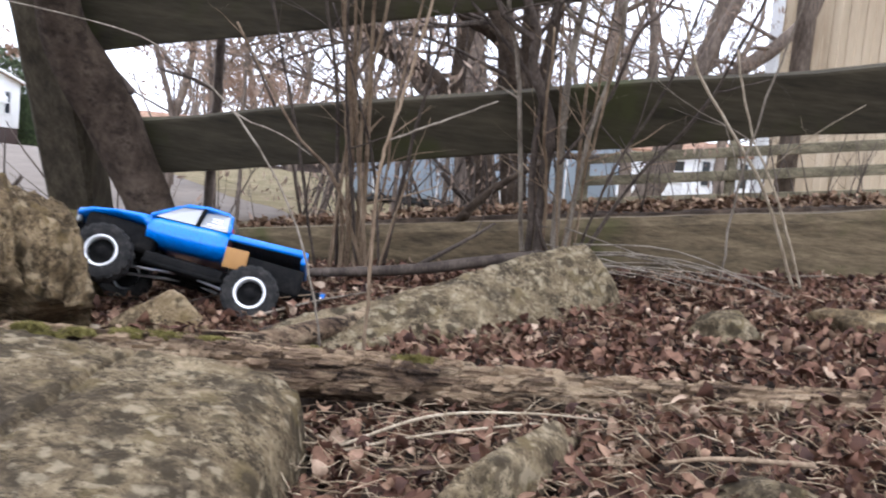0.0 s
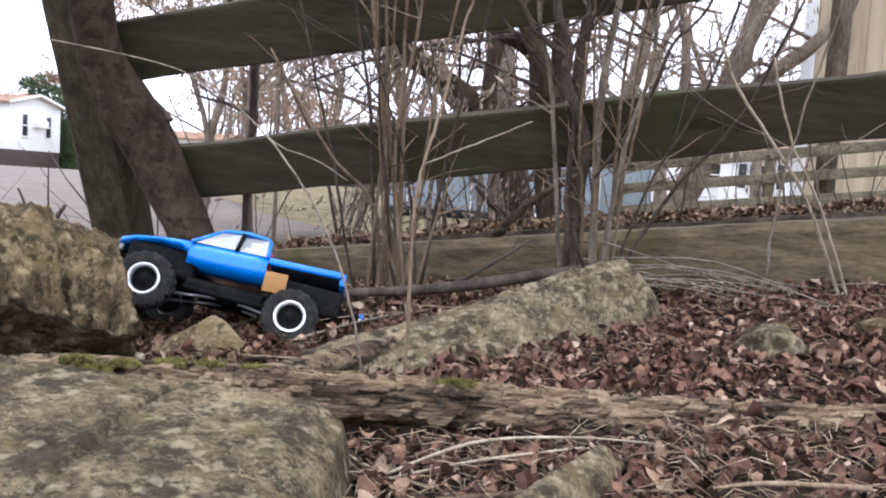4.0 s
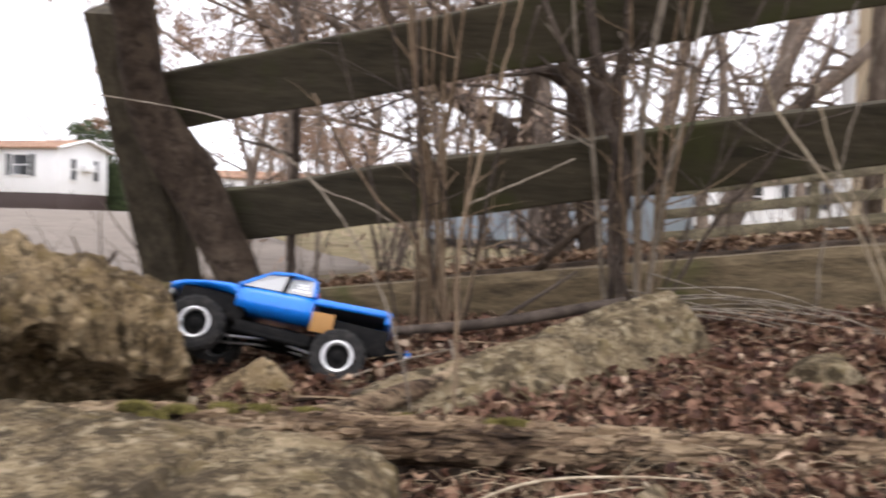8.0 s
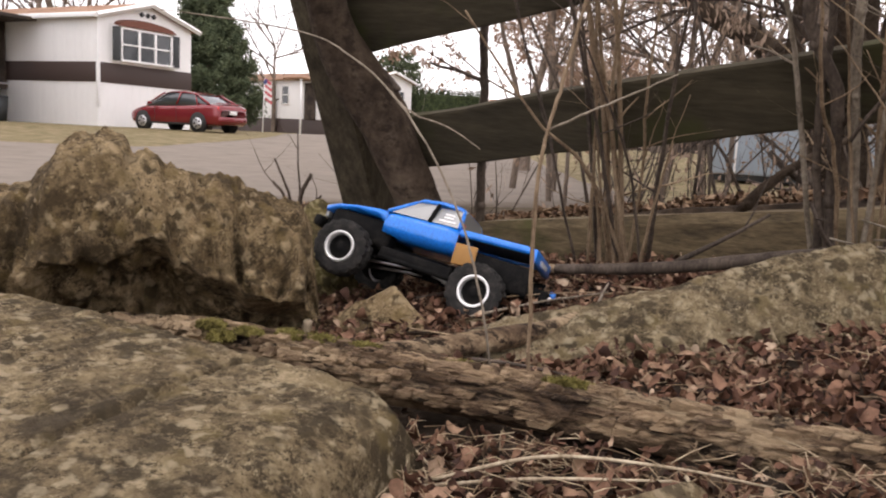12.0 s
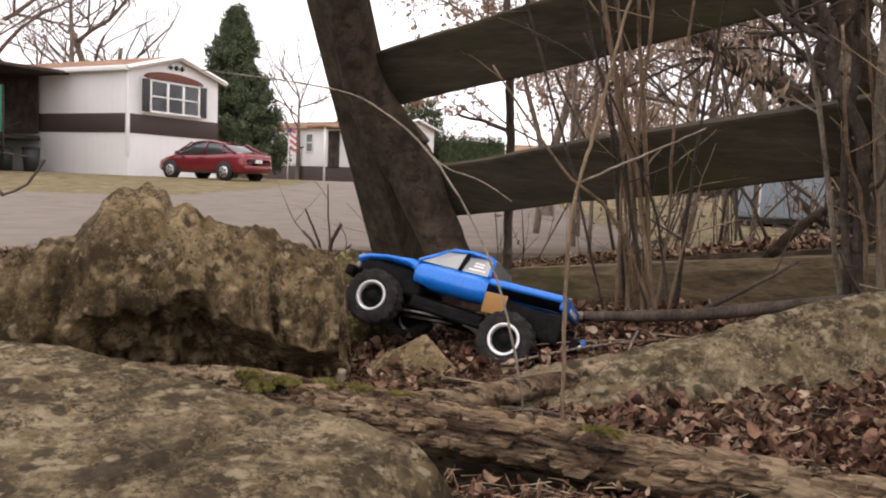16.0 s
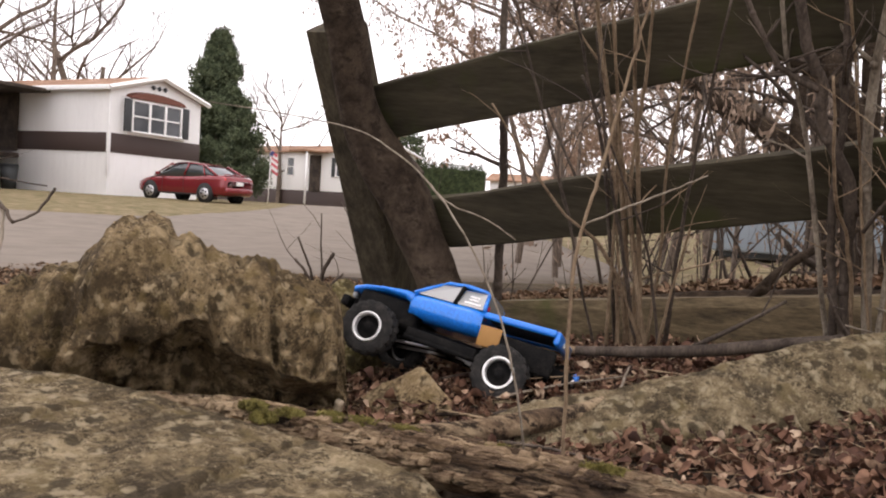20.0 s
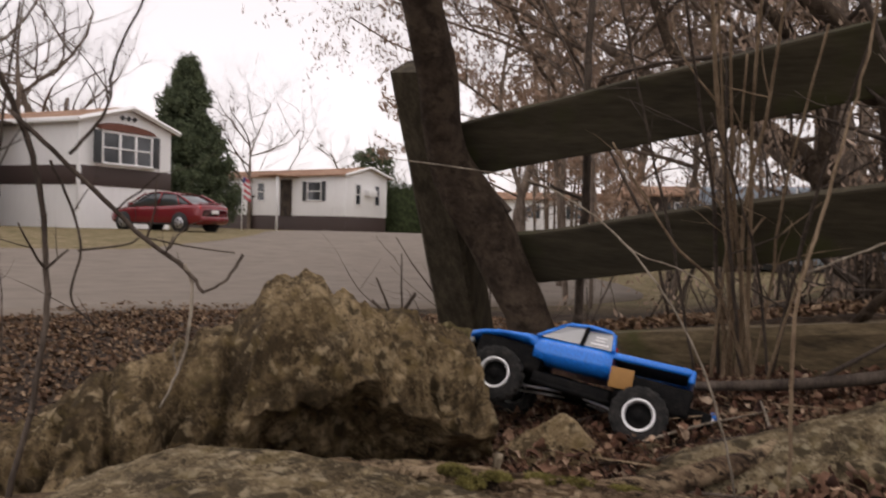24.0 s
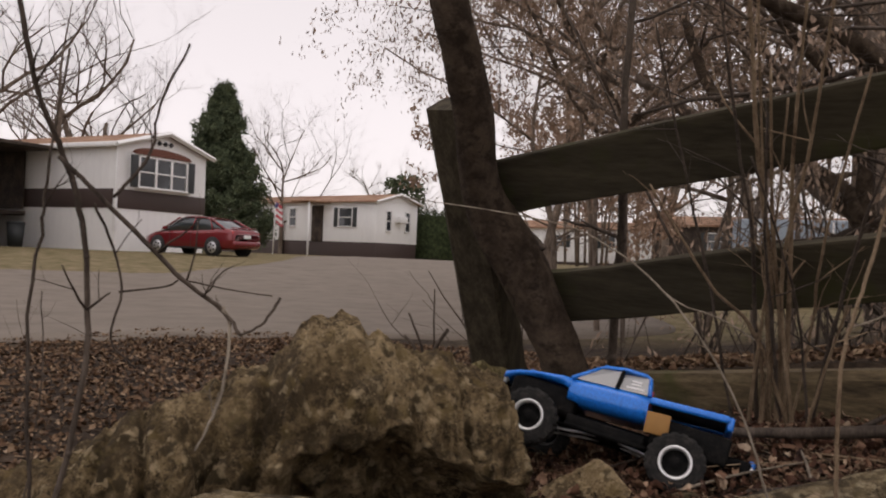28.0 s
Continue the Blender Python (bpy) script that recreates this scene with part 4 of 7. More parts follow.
part("corner_trim", box(0.10, 0.10, 2.75, (0.0, 0.0, 1.82), 0.01), TRIM, home)
for k in (-0.16, 0, 0.16):
    part("gable_star", merge(box(0.12, 0.16, 0.04, (0.05, 1.95 + k * 1.6, 3.47), 0.005), box(0.12, 0.04, 0.15, (0.05, 1.95 + k * 1.6, 3.47), 0.005)), SHUTTER, home)
bay = part("bay", ([(0.0, 0.40, 1.84), (0.14, 0.62, 1.84), (0.14, 3.02, 1.84), (0.0, 3.24, 1.84), (0.0, 0.40, 3.04), (0.14, 0.62, 3.0), (0.14, 3.02, 3.0), (0.0, 3.24, 3.04)],
           [(0, 1, 5, 4), (1, 2, 6, 5), (2, 3, 7, 6), (3, 2, 1, 0)]), TRIM, home, "projecting white bay", smooth=False)
window_unit(home, Matrix.Translation((0.18, 1.82, 2.42)) @ Euler((0, 0, radians(90))).to_matrix().to_4x4(), 2.05, 0.95, 3)
arch = bmesh.new()
vs = []
for i in range(13):
    a = math.pi * i / 12
    vs.append(arch.verts.new((0.24, 1.82 - math.cos(a) * 1.22, 2.98 + math.sin(a) * 0.24)))
bot = [arch.verts.new((0.02, v.co.y, v.co.z + 0.06)) for v in vs]
arch.faces.new(vs)
for i in range(12):
    arch.faces.new((vs[i], vs[i + 1], bot[i + 1], bot[i]))
part("bay_roof", arch, plain("brick_red_bay_shingle", (0.16, 0.06, 0.04), 0.8), home, "small red-brown arched bay roof", smooth=False)
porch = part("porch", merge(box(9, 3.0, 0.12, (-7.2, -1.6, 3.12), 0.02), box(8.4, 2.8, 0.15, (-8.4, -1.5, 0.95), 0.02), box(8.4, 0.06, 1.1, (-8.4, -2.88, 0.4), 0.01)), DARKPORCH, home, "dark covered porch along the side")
for x in (-4.2, -6.6, -9.0, -11.4):
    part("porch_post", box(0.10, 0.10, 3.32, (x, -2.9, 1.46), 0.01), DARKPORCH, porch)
# Added dark sheet over the white wall, standing in for the porch roof's shade.
part("porch_shade_sheet", box(8.4, 0.05, 2.2, (-8.5, -0.12, 2.2)), DARKPORCH, porch, smooth=False)
for i in range(5):
    part("step", box(1.0, 0.28, 0.06, (-5.6, -3.1 - 0.27 * i, 0.80 - 0.19 * i), 0.01), DARKPORCH, porch)
for s in (-0.5, 0.5):
    part("stair_rail", rod((-5.6 + s, -2.95, 1.9), (-5.6 + s, -4.3, 1.0), 0.03, 0.03, 6), DARKPORCH, porch)
    part("stair_post", rod((-5.6 + s, -4.3, 0), (-5.6 + s, -4.3, 1.02), 0.035, 0.035, 6), DARKPORCH, porch)

far_home = thing("mobile_home", pose(-22.85, 36.6, 0.38, 0, 0, -12), "long low white mobile home with a dark base", "house")
part("base", box(14.0, 3.2, 1.25, (-7.0, 1.6, 0.10), 0.01), BROWNBAND, far_home, "dark skirting")
part("wall", box(14.04, 3.24, 2.2, (-7.0, 1.6, 1.82), 0.01), SIDING, far_home)
r2 = part("roof", gable_roof(14, 3.2, 0.42, 0.25, 0.07), ROOFING, far_home, "tan-brown roof", smooth=False)
r2.location = (0, 0, 2.9)
part("gable", ([(0.03, 0, 2.9), (0.03, 3.2, 2.9), (0.03, 1.6, 3.32)], [(0, 1, 2)]), SIDING, far_home, smooth=False)
part("fascia", merge(rod((0.27, -0.26, 2.86), (0.27, 1.6, 3.36), 0.07, 0.07, 4), rod((0.27, 1.6, 3.36), (0.27, 3.46, 2.86), 0.07, 0.07, 4)), TRIM, far_home, smooth=False)
for x, w in ((-11.4, 1.1), (-9.6, 0.55), (-6.6, 0.55), (-2.3, 1.0)):
    window_unit(far_home, Matrix.Translation((x, -0.04, 2.05)), w, 0.95, 1, w > 0.7, 0.06)
for y in (0.9, 2.4):
    window_unit(far_home, Matrix.Translation((0.05, y, 1.9)) @ Euler((0, 0, radians(90))).to_matrix().to_4x4(), 0.35, 1.0, 1, False, 0.06)
part("air_conditioner", box(0.45, 0.6, 0.35, (0.2, 1.7, 2.0), 0.03), TRIM, far_home)
part("porch_roof", box(1.6, 1.5, 0.10, (-4.3, -0.75, 2.85), 0.02), ROOFING, far_home)
part("porch_post", rod((-3.7, -1.4, -0.4), (-3.7, -1.4, 2.85), 0.06, 0.06, 8), TRIM, far_home, "white porch post")
part("door", box(0.9, 0.06, 2.0, (-4.5, -0.05, 1.7), 0.01), DARKPORCH, far_home)

FLAGRED, FLAGWHITE, FLAGBLUE = plain("flag_red", (0.55, 0.10, 0.12), 0.8), plain("flag_white", (0.75, 0.73, 0.72), 0.8), plain("flag_blue", (0.07, 0.08, 0.2), 0.8)
flag = thing("flag_pole", Matrix.Translation((-21.45, 26.5, 0.35)) @ Matrix.Scale(0.62, 4), "striped flag hanging from a white pole", "flag")
part("pole", rod((0, 0, 0), (0.1, 0, 3.4), 0.035, 0.03, 8), TRIM, flag)
for i in range(7):
    part("stripe", box(0.62, 0.04, 0.19, (0.34 + 0.02 * i, 0.02 * math.sin(i), 3.2 - 0.2 * i), 0.01, turn=(0, 32, 0)), FLAGRED if i % 2 == 0 else FLAGWHITE, flag, smooth=False)
part("canton", box(0.24, 0.06, 0.34, (0.18, 0, 3.2), 0.01, turn=(0, 32, 0)), FLAGBLUE, flag, smooth=False)

TAN = two_tone("tan_siding", (0.33, 0.24, 0.18), (0.43, 0.33, 0.26), (0.5, 0.4, 0.32), 0.8, 0.6, (1, 1, 6), 0.2, 0.02)
BLUEGREY = plain("blue_grey_base_paint", (0.14, 0.17, 0.21), 0.6)
GREEN = plain("green_panel_paint", (0.02, 0.28, 0.18), 0.5)
third = thing("mobile_home", pose(-21.19, 13.89, 0.25, 0, 0, 0), "tan mobile home with a blue-grey base", "house")
part("wall", box(9, 3.6, 2.6, (-4.5, -1.8, 2.75), 0.02), TAN, third)
part("base", box(9.1, 3.7, 1.7, (-4.5, -1.8, 0.65), 0.02), BLUEGREY, third)
r3 = part("roof", gable_roof(9, 3.6, 0.5, 0.25, 0.08), TRIM, third, "pale roof", smooth=False)
r3.location = (0, -3.6, 4.05)
window_unit(third, Matrix.Translation((0.04, -1.7, 2.9)) @ Euler((0, 0, radians(90))).to_matrix().to_4x4(), 0.8, 0.9, 1, False, 0.06)
for y in (-2.45, -0.95):
    part("shutter", box(0.05, 0.3, 1.0, (0.04, y, 2.9), 0.01), plain("red_brown_shutter", (0.16, 0.035, 0.03), 0.6), third, "red-brown shutter")
panel = thing("privacy_panel", (-24.4, 16.25, 0.4), "bright green porch panel beside the tan home", "panel")
part("sheet", box(0.08, 0.5, 1.45, (0, -0.3, 1.85), 0.01), GREEN, panel)
part("panel_post", rod((0, -0.57, 0), (0, -0.57, 2.6), 0.05, 0.05, 8), DARKPORCH, panel)
part("panel_post", rod((0, 0.0, 0), (0, 0.0, 2.6), 0.05, 0.05, 8), DARKPORCH, panel)

for x, y in ((-26.2, 16.6), (-27.0, 16.2)):
    bin_ = thing("wheelie_bin", (x + 1.4, y + 0.9, height(x + 1.4, y + 0.9)), "dark plastic bin standing by the steps", "bin", "bins by the steps")
    part("body", rod((0, 0, 0), (0, 0, 0.75), 0.22, 0.28, 14), SHUTTER, bin_)
    part("lid", rod((0, 0, 0.75), (0, 0, 0.82), 0.30, 0.26, 14), SHUTTER, bin_)

# ---------------- red car ----------------
CARRED = plain("dark_red_car_paint", (0.20, 0.012, 0.018), 0.25, 0.3, 0.04, 3.0, 0.0, 0.8)
TYRE = plain("black_tyre_rubber", (0.02, 0.02, 0.02), 0.85)
ALLOY = plain("silver_alloy", (0.55, 0.55, 0.56), 0.35, 0.8)
CARGLASS, _, _, cgb = material("tinted_car_glass", 0.04)
cgb.inputs["Base Color"].default_value = (0.04, 0.05, 0.055, 1)
cgb.inputs["Specular IOR Level"].default_value = 0.9
LAMPRED = plain("red_tail_lamp", (0.5, 0.02, 0.02), 0.2)


def loft(sections):
    """Sections: lists of places of the same count, joined in order, both ends closed."""
    n = len(sections[0])
    v = [p for s in sections for p in s]
    f = grid_faces(len(sections), n, True)
    f += [tuple(range(n)), tuple((len(sections) - 1) * n + k for k in reversed(range(n)))]
    return v, f


car = thing("car", pose(-18.75, 19.6, height(-18.75, 19.6) - 0.02, 0, 0, 180) @ Matrix.Scale(0.83, 4), "dark red four-door saloon parked on the grass", "car")
# side profile: station, sill, shoulder, half width
stations = smooth_path([(-2.24, 0.40, 0.80, 0.66), (-2.18, 0.30, 0.96, 0.78), (-1.95, 0.26, 1.02, 0.83), (-1.5, 0.24, 1.02, 0.86), (-0.7, 0.23, 0.98, 0.875), (0.3, 0.23, 0.95, 0.875), (1.0, 0.24, 0.93, 0.865), (1.5, 0.25, 0.86, 0.85), (1.95, 0.27, 0.74, 0.79), (2.2, 0.33, 0.62, 0.64)], 4)
secs = []
for x, z0, z1, w in stations:
    h = z1 - z0
    secs.append([(x, s * w * k, z0 + h * q) for s, k, q in ((-1, 0.88, 0), (-1, 0.98, 0.12), (-1, 1, 0.45), (-1, 0.985, 0.72), (-1, 0.95, 0.88), (-1, 0.86, 0.97), (-1, 0.5, 1.0), (1, 0.5, 1.0), (1, 0.86, 0.97), (1, 0.95, 0.88), (1, 0.985, 0.72), (1, 1, 0.45), (1, 0.98, 0.12), (1, 0.88, 0))])
body = part("body", loft(secs), CARRED, car)
glass_rows = [(-1.78, 0.98, 0.985, 0.74), (-1.0, 0.95, 1.36, 0.60), (-0.35, 0.94, 1.44, 0.59), (0.35, 0.93, 1.41, 0.585), (1.28, 0.90, 0.925, 0.70)]
grow = smooth_path(glass_rows, 5)
part("window_glass", loft([[(x, -0.80 + 0.06 * (abs(x) > 1.2), z0 - 0.03), (x, -w - 0.02, z1 - 0.04), (x, -w * 0.8, z1 - 0.015), (x, w * 0.8, z1 - 0.015), (x, w + 0.02, z1 - 0.04), (x, 0.80 - 0.06 * (abs(x) > 1.2), z0 - 0.03)] for x, z0, z1, w in grow]), CARGLASS, car, "tinted glass all round")
part("roof", loft([[(x, -w - 0.035, z1 - 0.055), (x, -w * 0.85, z1), (x, 0, z1 + 0.015), (x, w * 0.85, z1), (x, w + 0.035, z1 - 0.055), (x, 0, z1 - 0.06)] for x, z0, z1, w in smooth_path([(-1.06, 0, 1.345, 0.595), (-0.7, 0, 1.425, 0.60), (-0.2, 0, 1.455, 0.60), (0.25, 0, 1.435, 0.595), (0.52, 0, 1.375, 0.59)], 4)]), CARRED, car)
for s in (-1, 1):
    for (xa, za, wa), (xb, zb, wb), r in (((-1.80, 1.0, 0.76), (-1.04, 1.36, 0.615), 0.045), ((-0.28, 0.95, 0.82), (-0.34, 1.42, 0.625), 0.035), ((1.30, 0.92, 0.73), (0.50, 1.385, 0.605), 0.035), ((-1.28, 0.97, 0.80), (-1.02, 1.35, 0.62), 0.03)):
        part("pillar", rod((xa, s * wa, za), (xb, s * wb, zb), r, r, 6), CARRED, car)
    for x in (-1.36, 1.36):
        part("wheel_arch", rod((x, s * 0.80, 0.33), (x, s * 0.882, 0.33), 0.37, 0.37, 24), TYRE, car)
        wheel = part("wheel", rod((x, s * 0.66, 0.31), (x, s * 0.89, 0.31), 0.31, 0.30, 24), TYRE, car)
        part("rim", rod((x, s * 0.87, 0.31), (x, s * 0.905, 0.31), 0.215, 0.20, 20), ALLOY, wheel)
        for k in range(5):
            a = k * 1.2566
            part("spoke_gap", rod((x + 0.12 * math.cos(a), s * 0.90, 0.31 + 0.12 * math.sin(a)), (x + 0.12 * math.cos(a), s * 0.909, 0.31 + 0.12 * math.sin(a)), 0.045, 0.045, 8), TYRE, wheel)
    part("tail_lamp", box(0.10, 0.34, 0.15, (-2.16, s * 0.58, 0.83), 0.03), LAMPRED, car)
    part("headlamp", box(0.12, 0.30, 0.13, (2.08, s * 0.55, 0.60), 0.04), ALLOY, car)
    part("mirror", box(0.12, 0.18, 0.11, (0.92, s * 0.95, 0.98), 0.035), CARRED, car)
    for x in (-0.31, 0.75):
        part("door_seam", box(0.012, 0.012, 0.55, (x, s * 0.872, 0.62)), TYRE, car, smooth=False)
    for x in (-0.18, -1.12):
        part("door_handle", box(0.16, 0.03, 0.035, (x, s * 0.868, 0.80), 0.01), CARRED, car)
    part("sill_trim", box(2.3, 0.03, 0.06, (0, s * 0.86, 0.27), 0.01), TYRE, car)
part("number_plate", box(0.03, 0.36, 0.13, (-2.25, 0, 0.72), 0.005), TRIM, car)
part("bumper", box(0.14, 1.45, 0.22, (-2.22, 0, 0.46), 0.06), CARRED, car)
part("spoiler", box(0.10, 1.3, 0.03, (-2.06, 0, 1.045), 0.012), CARRED, car)

# ---------------- trailer, shed and paddock fence ----------------
TRAILER = plain("pale_blue_trailer_panel", (0.30, 0.36, 0.42), 0.45, 0.1, 0.06, 2.0)
trailer = thing("box_trailer", pose(-2.05, 14.2, -0.10, 0, 0, 2), "pale blue-grey box trailer parked on the grass", "trailer")
part("body", box(4.6, 1.9, 1.25, (2.3, 0.95, 0.85), 0.04), TRAILER, trailer)
part("chassis", box(4.5, 1.6, 0.12, (2.3, 0.95, 0.18), 0.02), SHUTTER, trailer)
for x in (0.4, 1.5, 2.6, 3.7):
    part("seam", box(0.03, 0.02, 1.2, (x, -0.01, 0.85), 0.004), TRIM, trailer)
for y in (0.1, 1.8):
    w = part("wheel", rod((2.6, y - 0.1, 0.12), (2.6, y + 0.1, 0.12), 0.30, 0.30, 18), TYRE, trailer)
    part("hub", rod((2.6, y - 0.12, 0.12), (2.6, y + 0.12, 0.12), 0.14, 0.14, 12), ALLOY, w)

SHEDWALL = two_tone("tan_vertical_siding", (0.38, 0.29, 0.19), (0.52, 0.42, 0.29), (0.62, 0.52, 0.38), 0.7, 0.7, (1, 1, 0.15), 0.2, 0.02)
shed = thing("shed", pose(3.05, 8.85, 0.45, 0, 0, -28), "tan outbuilding with vertical board siding", "shed")
part("wall", wall_run((0, 0), (7, 0), -0.3, 4.6, 0.15, 0.012), SHEDWALL, shed, smooth=False)
part("wall", wall_run((0, 5), (0, 0), -0.3, 4.6, 0.15, 0.012), SHEDWALL, shed, smooth=False)
part("wall", wall_run((7, 0), (7, 5), -0.3, 4.6, 0.3, 0.012), SHEDWALL, shed, smooth=False)
part("wall", wall_run((7, 5), (0, 5), -0.3, 4.6, 0.3, 0.012), SHEDWALL, shed, smooth=False)
part("roof", box(7.6, 5.6, 0.15, (3.5, 2.5, 4.68), 0.03), ROOFING, shed)
part("corner_trim", box(0.12, 0.12, 4.9, (0, 0, 2.15), 0.01), TRIM, shed)

pad = thing("paddock_fence", (0, 0, 0), "three-rail weathered board fence with green-tinged rails", "fence")
FFENCE = two_tone("greenish_rail_wood", (0.06, 0.05, 0.03), (0.14, 0.12, 0.075), (0.24, 0.2, 0.13), 4.0, 0.9, (0.4, 4, 4))
PA, PB = Vector((1.0, 7.27, 0)), Vector((4.4, 6.25, 0))
for k, (za, zb) in enumerate(((0.76, 1.22), (0.57, 1.02), (0.38, 0.82))):
    for s in range(3):
        a, b = PA.lerp(PB, s / 3), PA.lerp(PB, (s + 1) / 3)
        za2, zb2 = za + (zb - za) * s / 3, za + (zb - za) * (s + 1) / 3
        d = b - a
        rail = box((d.length ** 2 + (zb2 - za2) ** 2) ** 0.5, 0.03, 0.085, (0, 0, 0), 0.006)
        m = Matrix.Translation((a + b) / 2 + Vector((0, 0, (za2 + zb2) / 2))) @ Euler((0, -math.atan2(zb2 - za2, d.length), math.atan2(d.y, d.x))).to_matrix().to_4x4()
        bmesh.ops.transform(rail, matrix=m, verts=rail.verts[:])
        part("rail", rail, FFENCE, pad)
for s, w, tall in ((0.345, 0.075, 0.55), (0.0, 0.09, 0.6), (1.0, 0.1, 0.7)):
    p = PA.lerp(PB, s)
    part("post", box(w, w, tall + 0.3, (p.x, p.y + 0.06, height(p.x, p.y) + tall / 2 - 0.1), 0.008), FFENCE, pad)
pole = tagged(part("utility_pole", rod((2.72, 7.25, 0.2), (2.78, 7.3, 6.5), 0.085, 0.075, 12), BARK_FAR), "dark timber pole behind the fence", "pole")

# ---------------- hedge, conifer and bare trees ----------------
HEDGE = two_tone("dark_hedge_leaves", (0.012, 0.018, 0.008), (0.035, 0.05, 0.02), (0.08, 0.10, 0.04), 5.0, 0.9)
CONIFER = two_tone("dark_conifer_needles", (0.035, 0.048, 0.028), (0.085, 0.11, 0.06), (0.16, 0.185, 0.10), 3.0, 0.9)


def leaf_cards(rnd, places, size, n, shape=1.0):
    """Small leaf-like clumps round given places: each is a bent diamond."""
    g = np.random.default_rng(rnd.randint(0, 99999))
    at = np.repeat(np.array([p for p, _ in places], float), n, 0)
    rad = np.repeat(np.array([r for _, r in places], float), n)[:, None]
    m = len(at)
    q = at + g.normal(0, 1, (m, 3)) * rad * np.array([1, 1, shape])
    a = g.normal(0, 1, (m, 3))
    a /= np.linalg.norm(a, axis=1)[:, None]
    b = np.cross(a, g.normal(0, 1, (m, 3)))
    b /= np.linalg.norm(b, axis=1)[:, None] + 1e-9
    c = np.cross(a, b) * 0.3
    s = size * g.uniform(0.6, 1.4, (m, 1))
    v = np.stack([q - a * s, q + b * s * 0.45 + c * s, q + a * s, q - b * s * 0.45 + c * s], 1).reshape(-1, 3)
    return v.tolist(), np.arange(4 * m).reshape(-1, 4).tolist()


def hanging_seeds(seed, places, n, length, wide):
    """Many narrow dry seed wings hanging from twigs: slim diamonds, mostly pointing down."""
    g = np.random.default_rng(seed)
    pts = np.array(places)[g.integers(0, len(places), n)]
    pts = pts + g.normal(0, length * 0.6, (n, 3))
    d = g.normal(0, 0.45, (n, 3)) + np.array([0, 0, -1.0])
    d /= np.linalg.norm(d, axis=1)[:, None]
    sd = np.cross(d, g.normal(0, 1, (n, 3)))
    sd /= np.linalg.norm(sd, axis=1)[:, None] + 1e-9
    L = length * g.uniform(0.5, 1.4, (n, 1))
    W = wide * g.uniform(0.6, 1.4, (n, 1))
    v = np.stack([pts, pts + d * L * 0.6 + sd * W, pts + d * L, pts + d * L * 0.6 - sd * W], 1).reshape(-1, 3)
    return v.tolist(), np.arange(4 * n).reshape(-1, 4).tolist()


def hedge(x0, y0, x1, y1, tall, deep, seed):
    rnd = random.Random(seed)
    th = thing("hedge", ((x0 + x1) / 2, (y0 + y1) / 2, height((x0 + x1) / 2, (y0 + y1) / 2)), "dense clipped dark green hedge", "hedge")
    L = math.hypot(x1 - x0, y1 - y0)
    ang = math.atan2(y1 - y0, x1 - x0)
    places = []
    for _ in range(int(L * 45)):
        u, w, z = rnd.uniform(-L / 2, L / 2), rnd.choice((-1, 1)) * deep / 2 * rnd.uniform(0.75, 1), rnd.uniform(0.05, 1) * tall
        if rnd.random() < 0.3:
            w, z = rnd.uniform(-deep / 2, deep / 2), tall * rnd.uniform(0.93, 1.02)
        places.append(((u * math.cos(ang) - w * math.sin(ang), u * math.sin(ang) + w * math.cos(ang), z), 0.14))
    part("leaves", leaf_cards(rnd, places, 0.06, 30), HEDGE, th, smooth=False)
    core = box(L * 0.97, deep * 0.8, tall * 0.94, (0, 0, tall * 0.47), 0.15, turn=(0, 0, math.degrees(ang)))
    part("inner_growth", core, HEDGE, th)
    return th


hedge(-23.3, 41.2, -19.2, 42.8, 2.7, 1.8, 3)

con = thing("conifer", (-25.5, 27.75, 0.5), "tall dense dark green conifer", "tree")
part("trunk", rod((0, 0, -0.3), (0, 0, 6.8), 0.16, 0.03, 10), BARK_FAR, con)
rnd, places, tb = random.Random(8), [], Tubes()
for _ in range(300):
    z = rnd.random() ** 1.1
    a = rnd.uniform(0, 6.28)
    rad = 2.1 * min(1.0, 1.15 * (1 - z)) ** 0.8 * rnd.uniform(0.85, 1.1) + 0.08
    tip = np.array((math.cos(a) * rad, math.sin(a) * rad, 0.35 + z * 6.75 + 0.10 * rad))
    root = np.array((0, 0, 0.25 + z * 6.6 - 0.16 * rad))
    tb.add([root, (root + tip) / 2 - (0, 0, 0.05), tip], [0.025, 0.015, 0.006], 4)
    for k in range(8):
        q = root + (tip - root) * rnd.uniform(0.35, 1.02)
        places.append((tuple(q + (rnd.gauss(0, 0.10), rnd.gauss(0, 0.10), rnd.gauss(-0.04, 0.08))), 0.11))
part("boughs", tb.geo(), BARK_FAR, con)
part("needles", leaf_cards(rnd, places, 0.075, 45, 1.2), CONIFER, con, smooth=False)


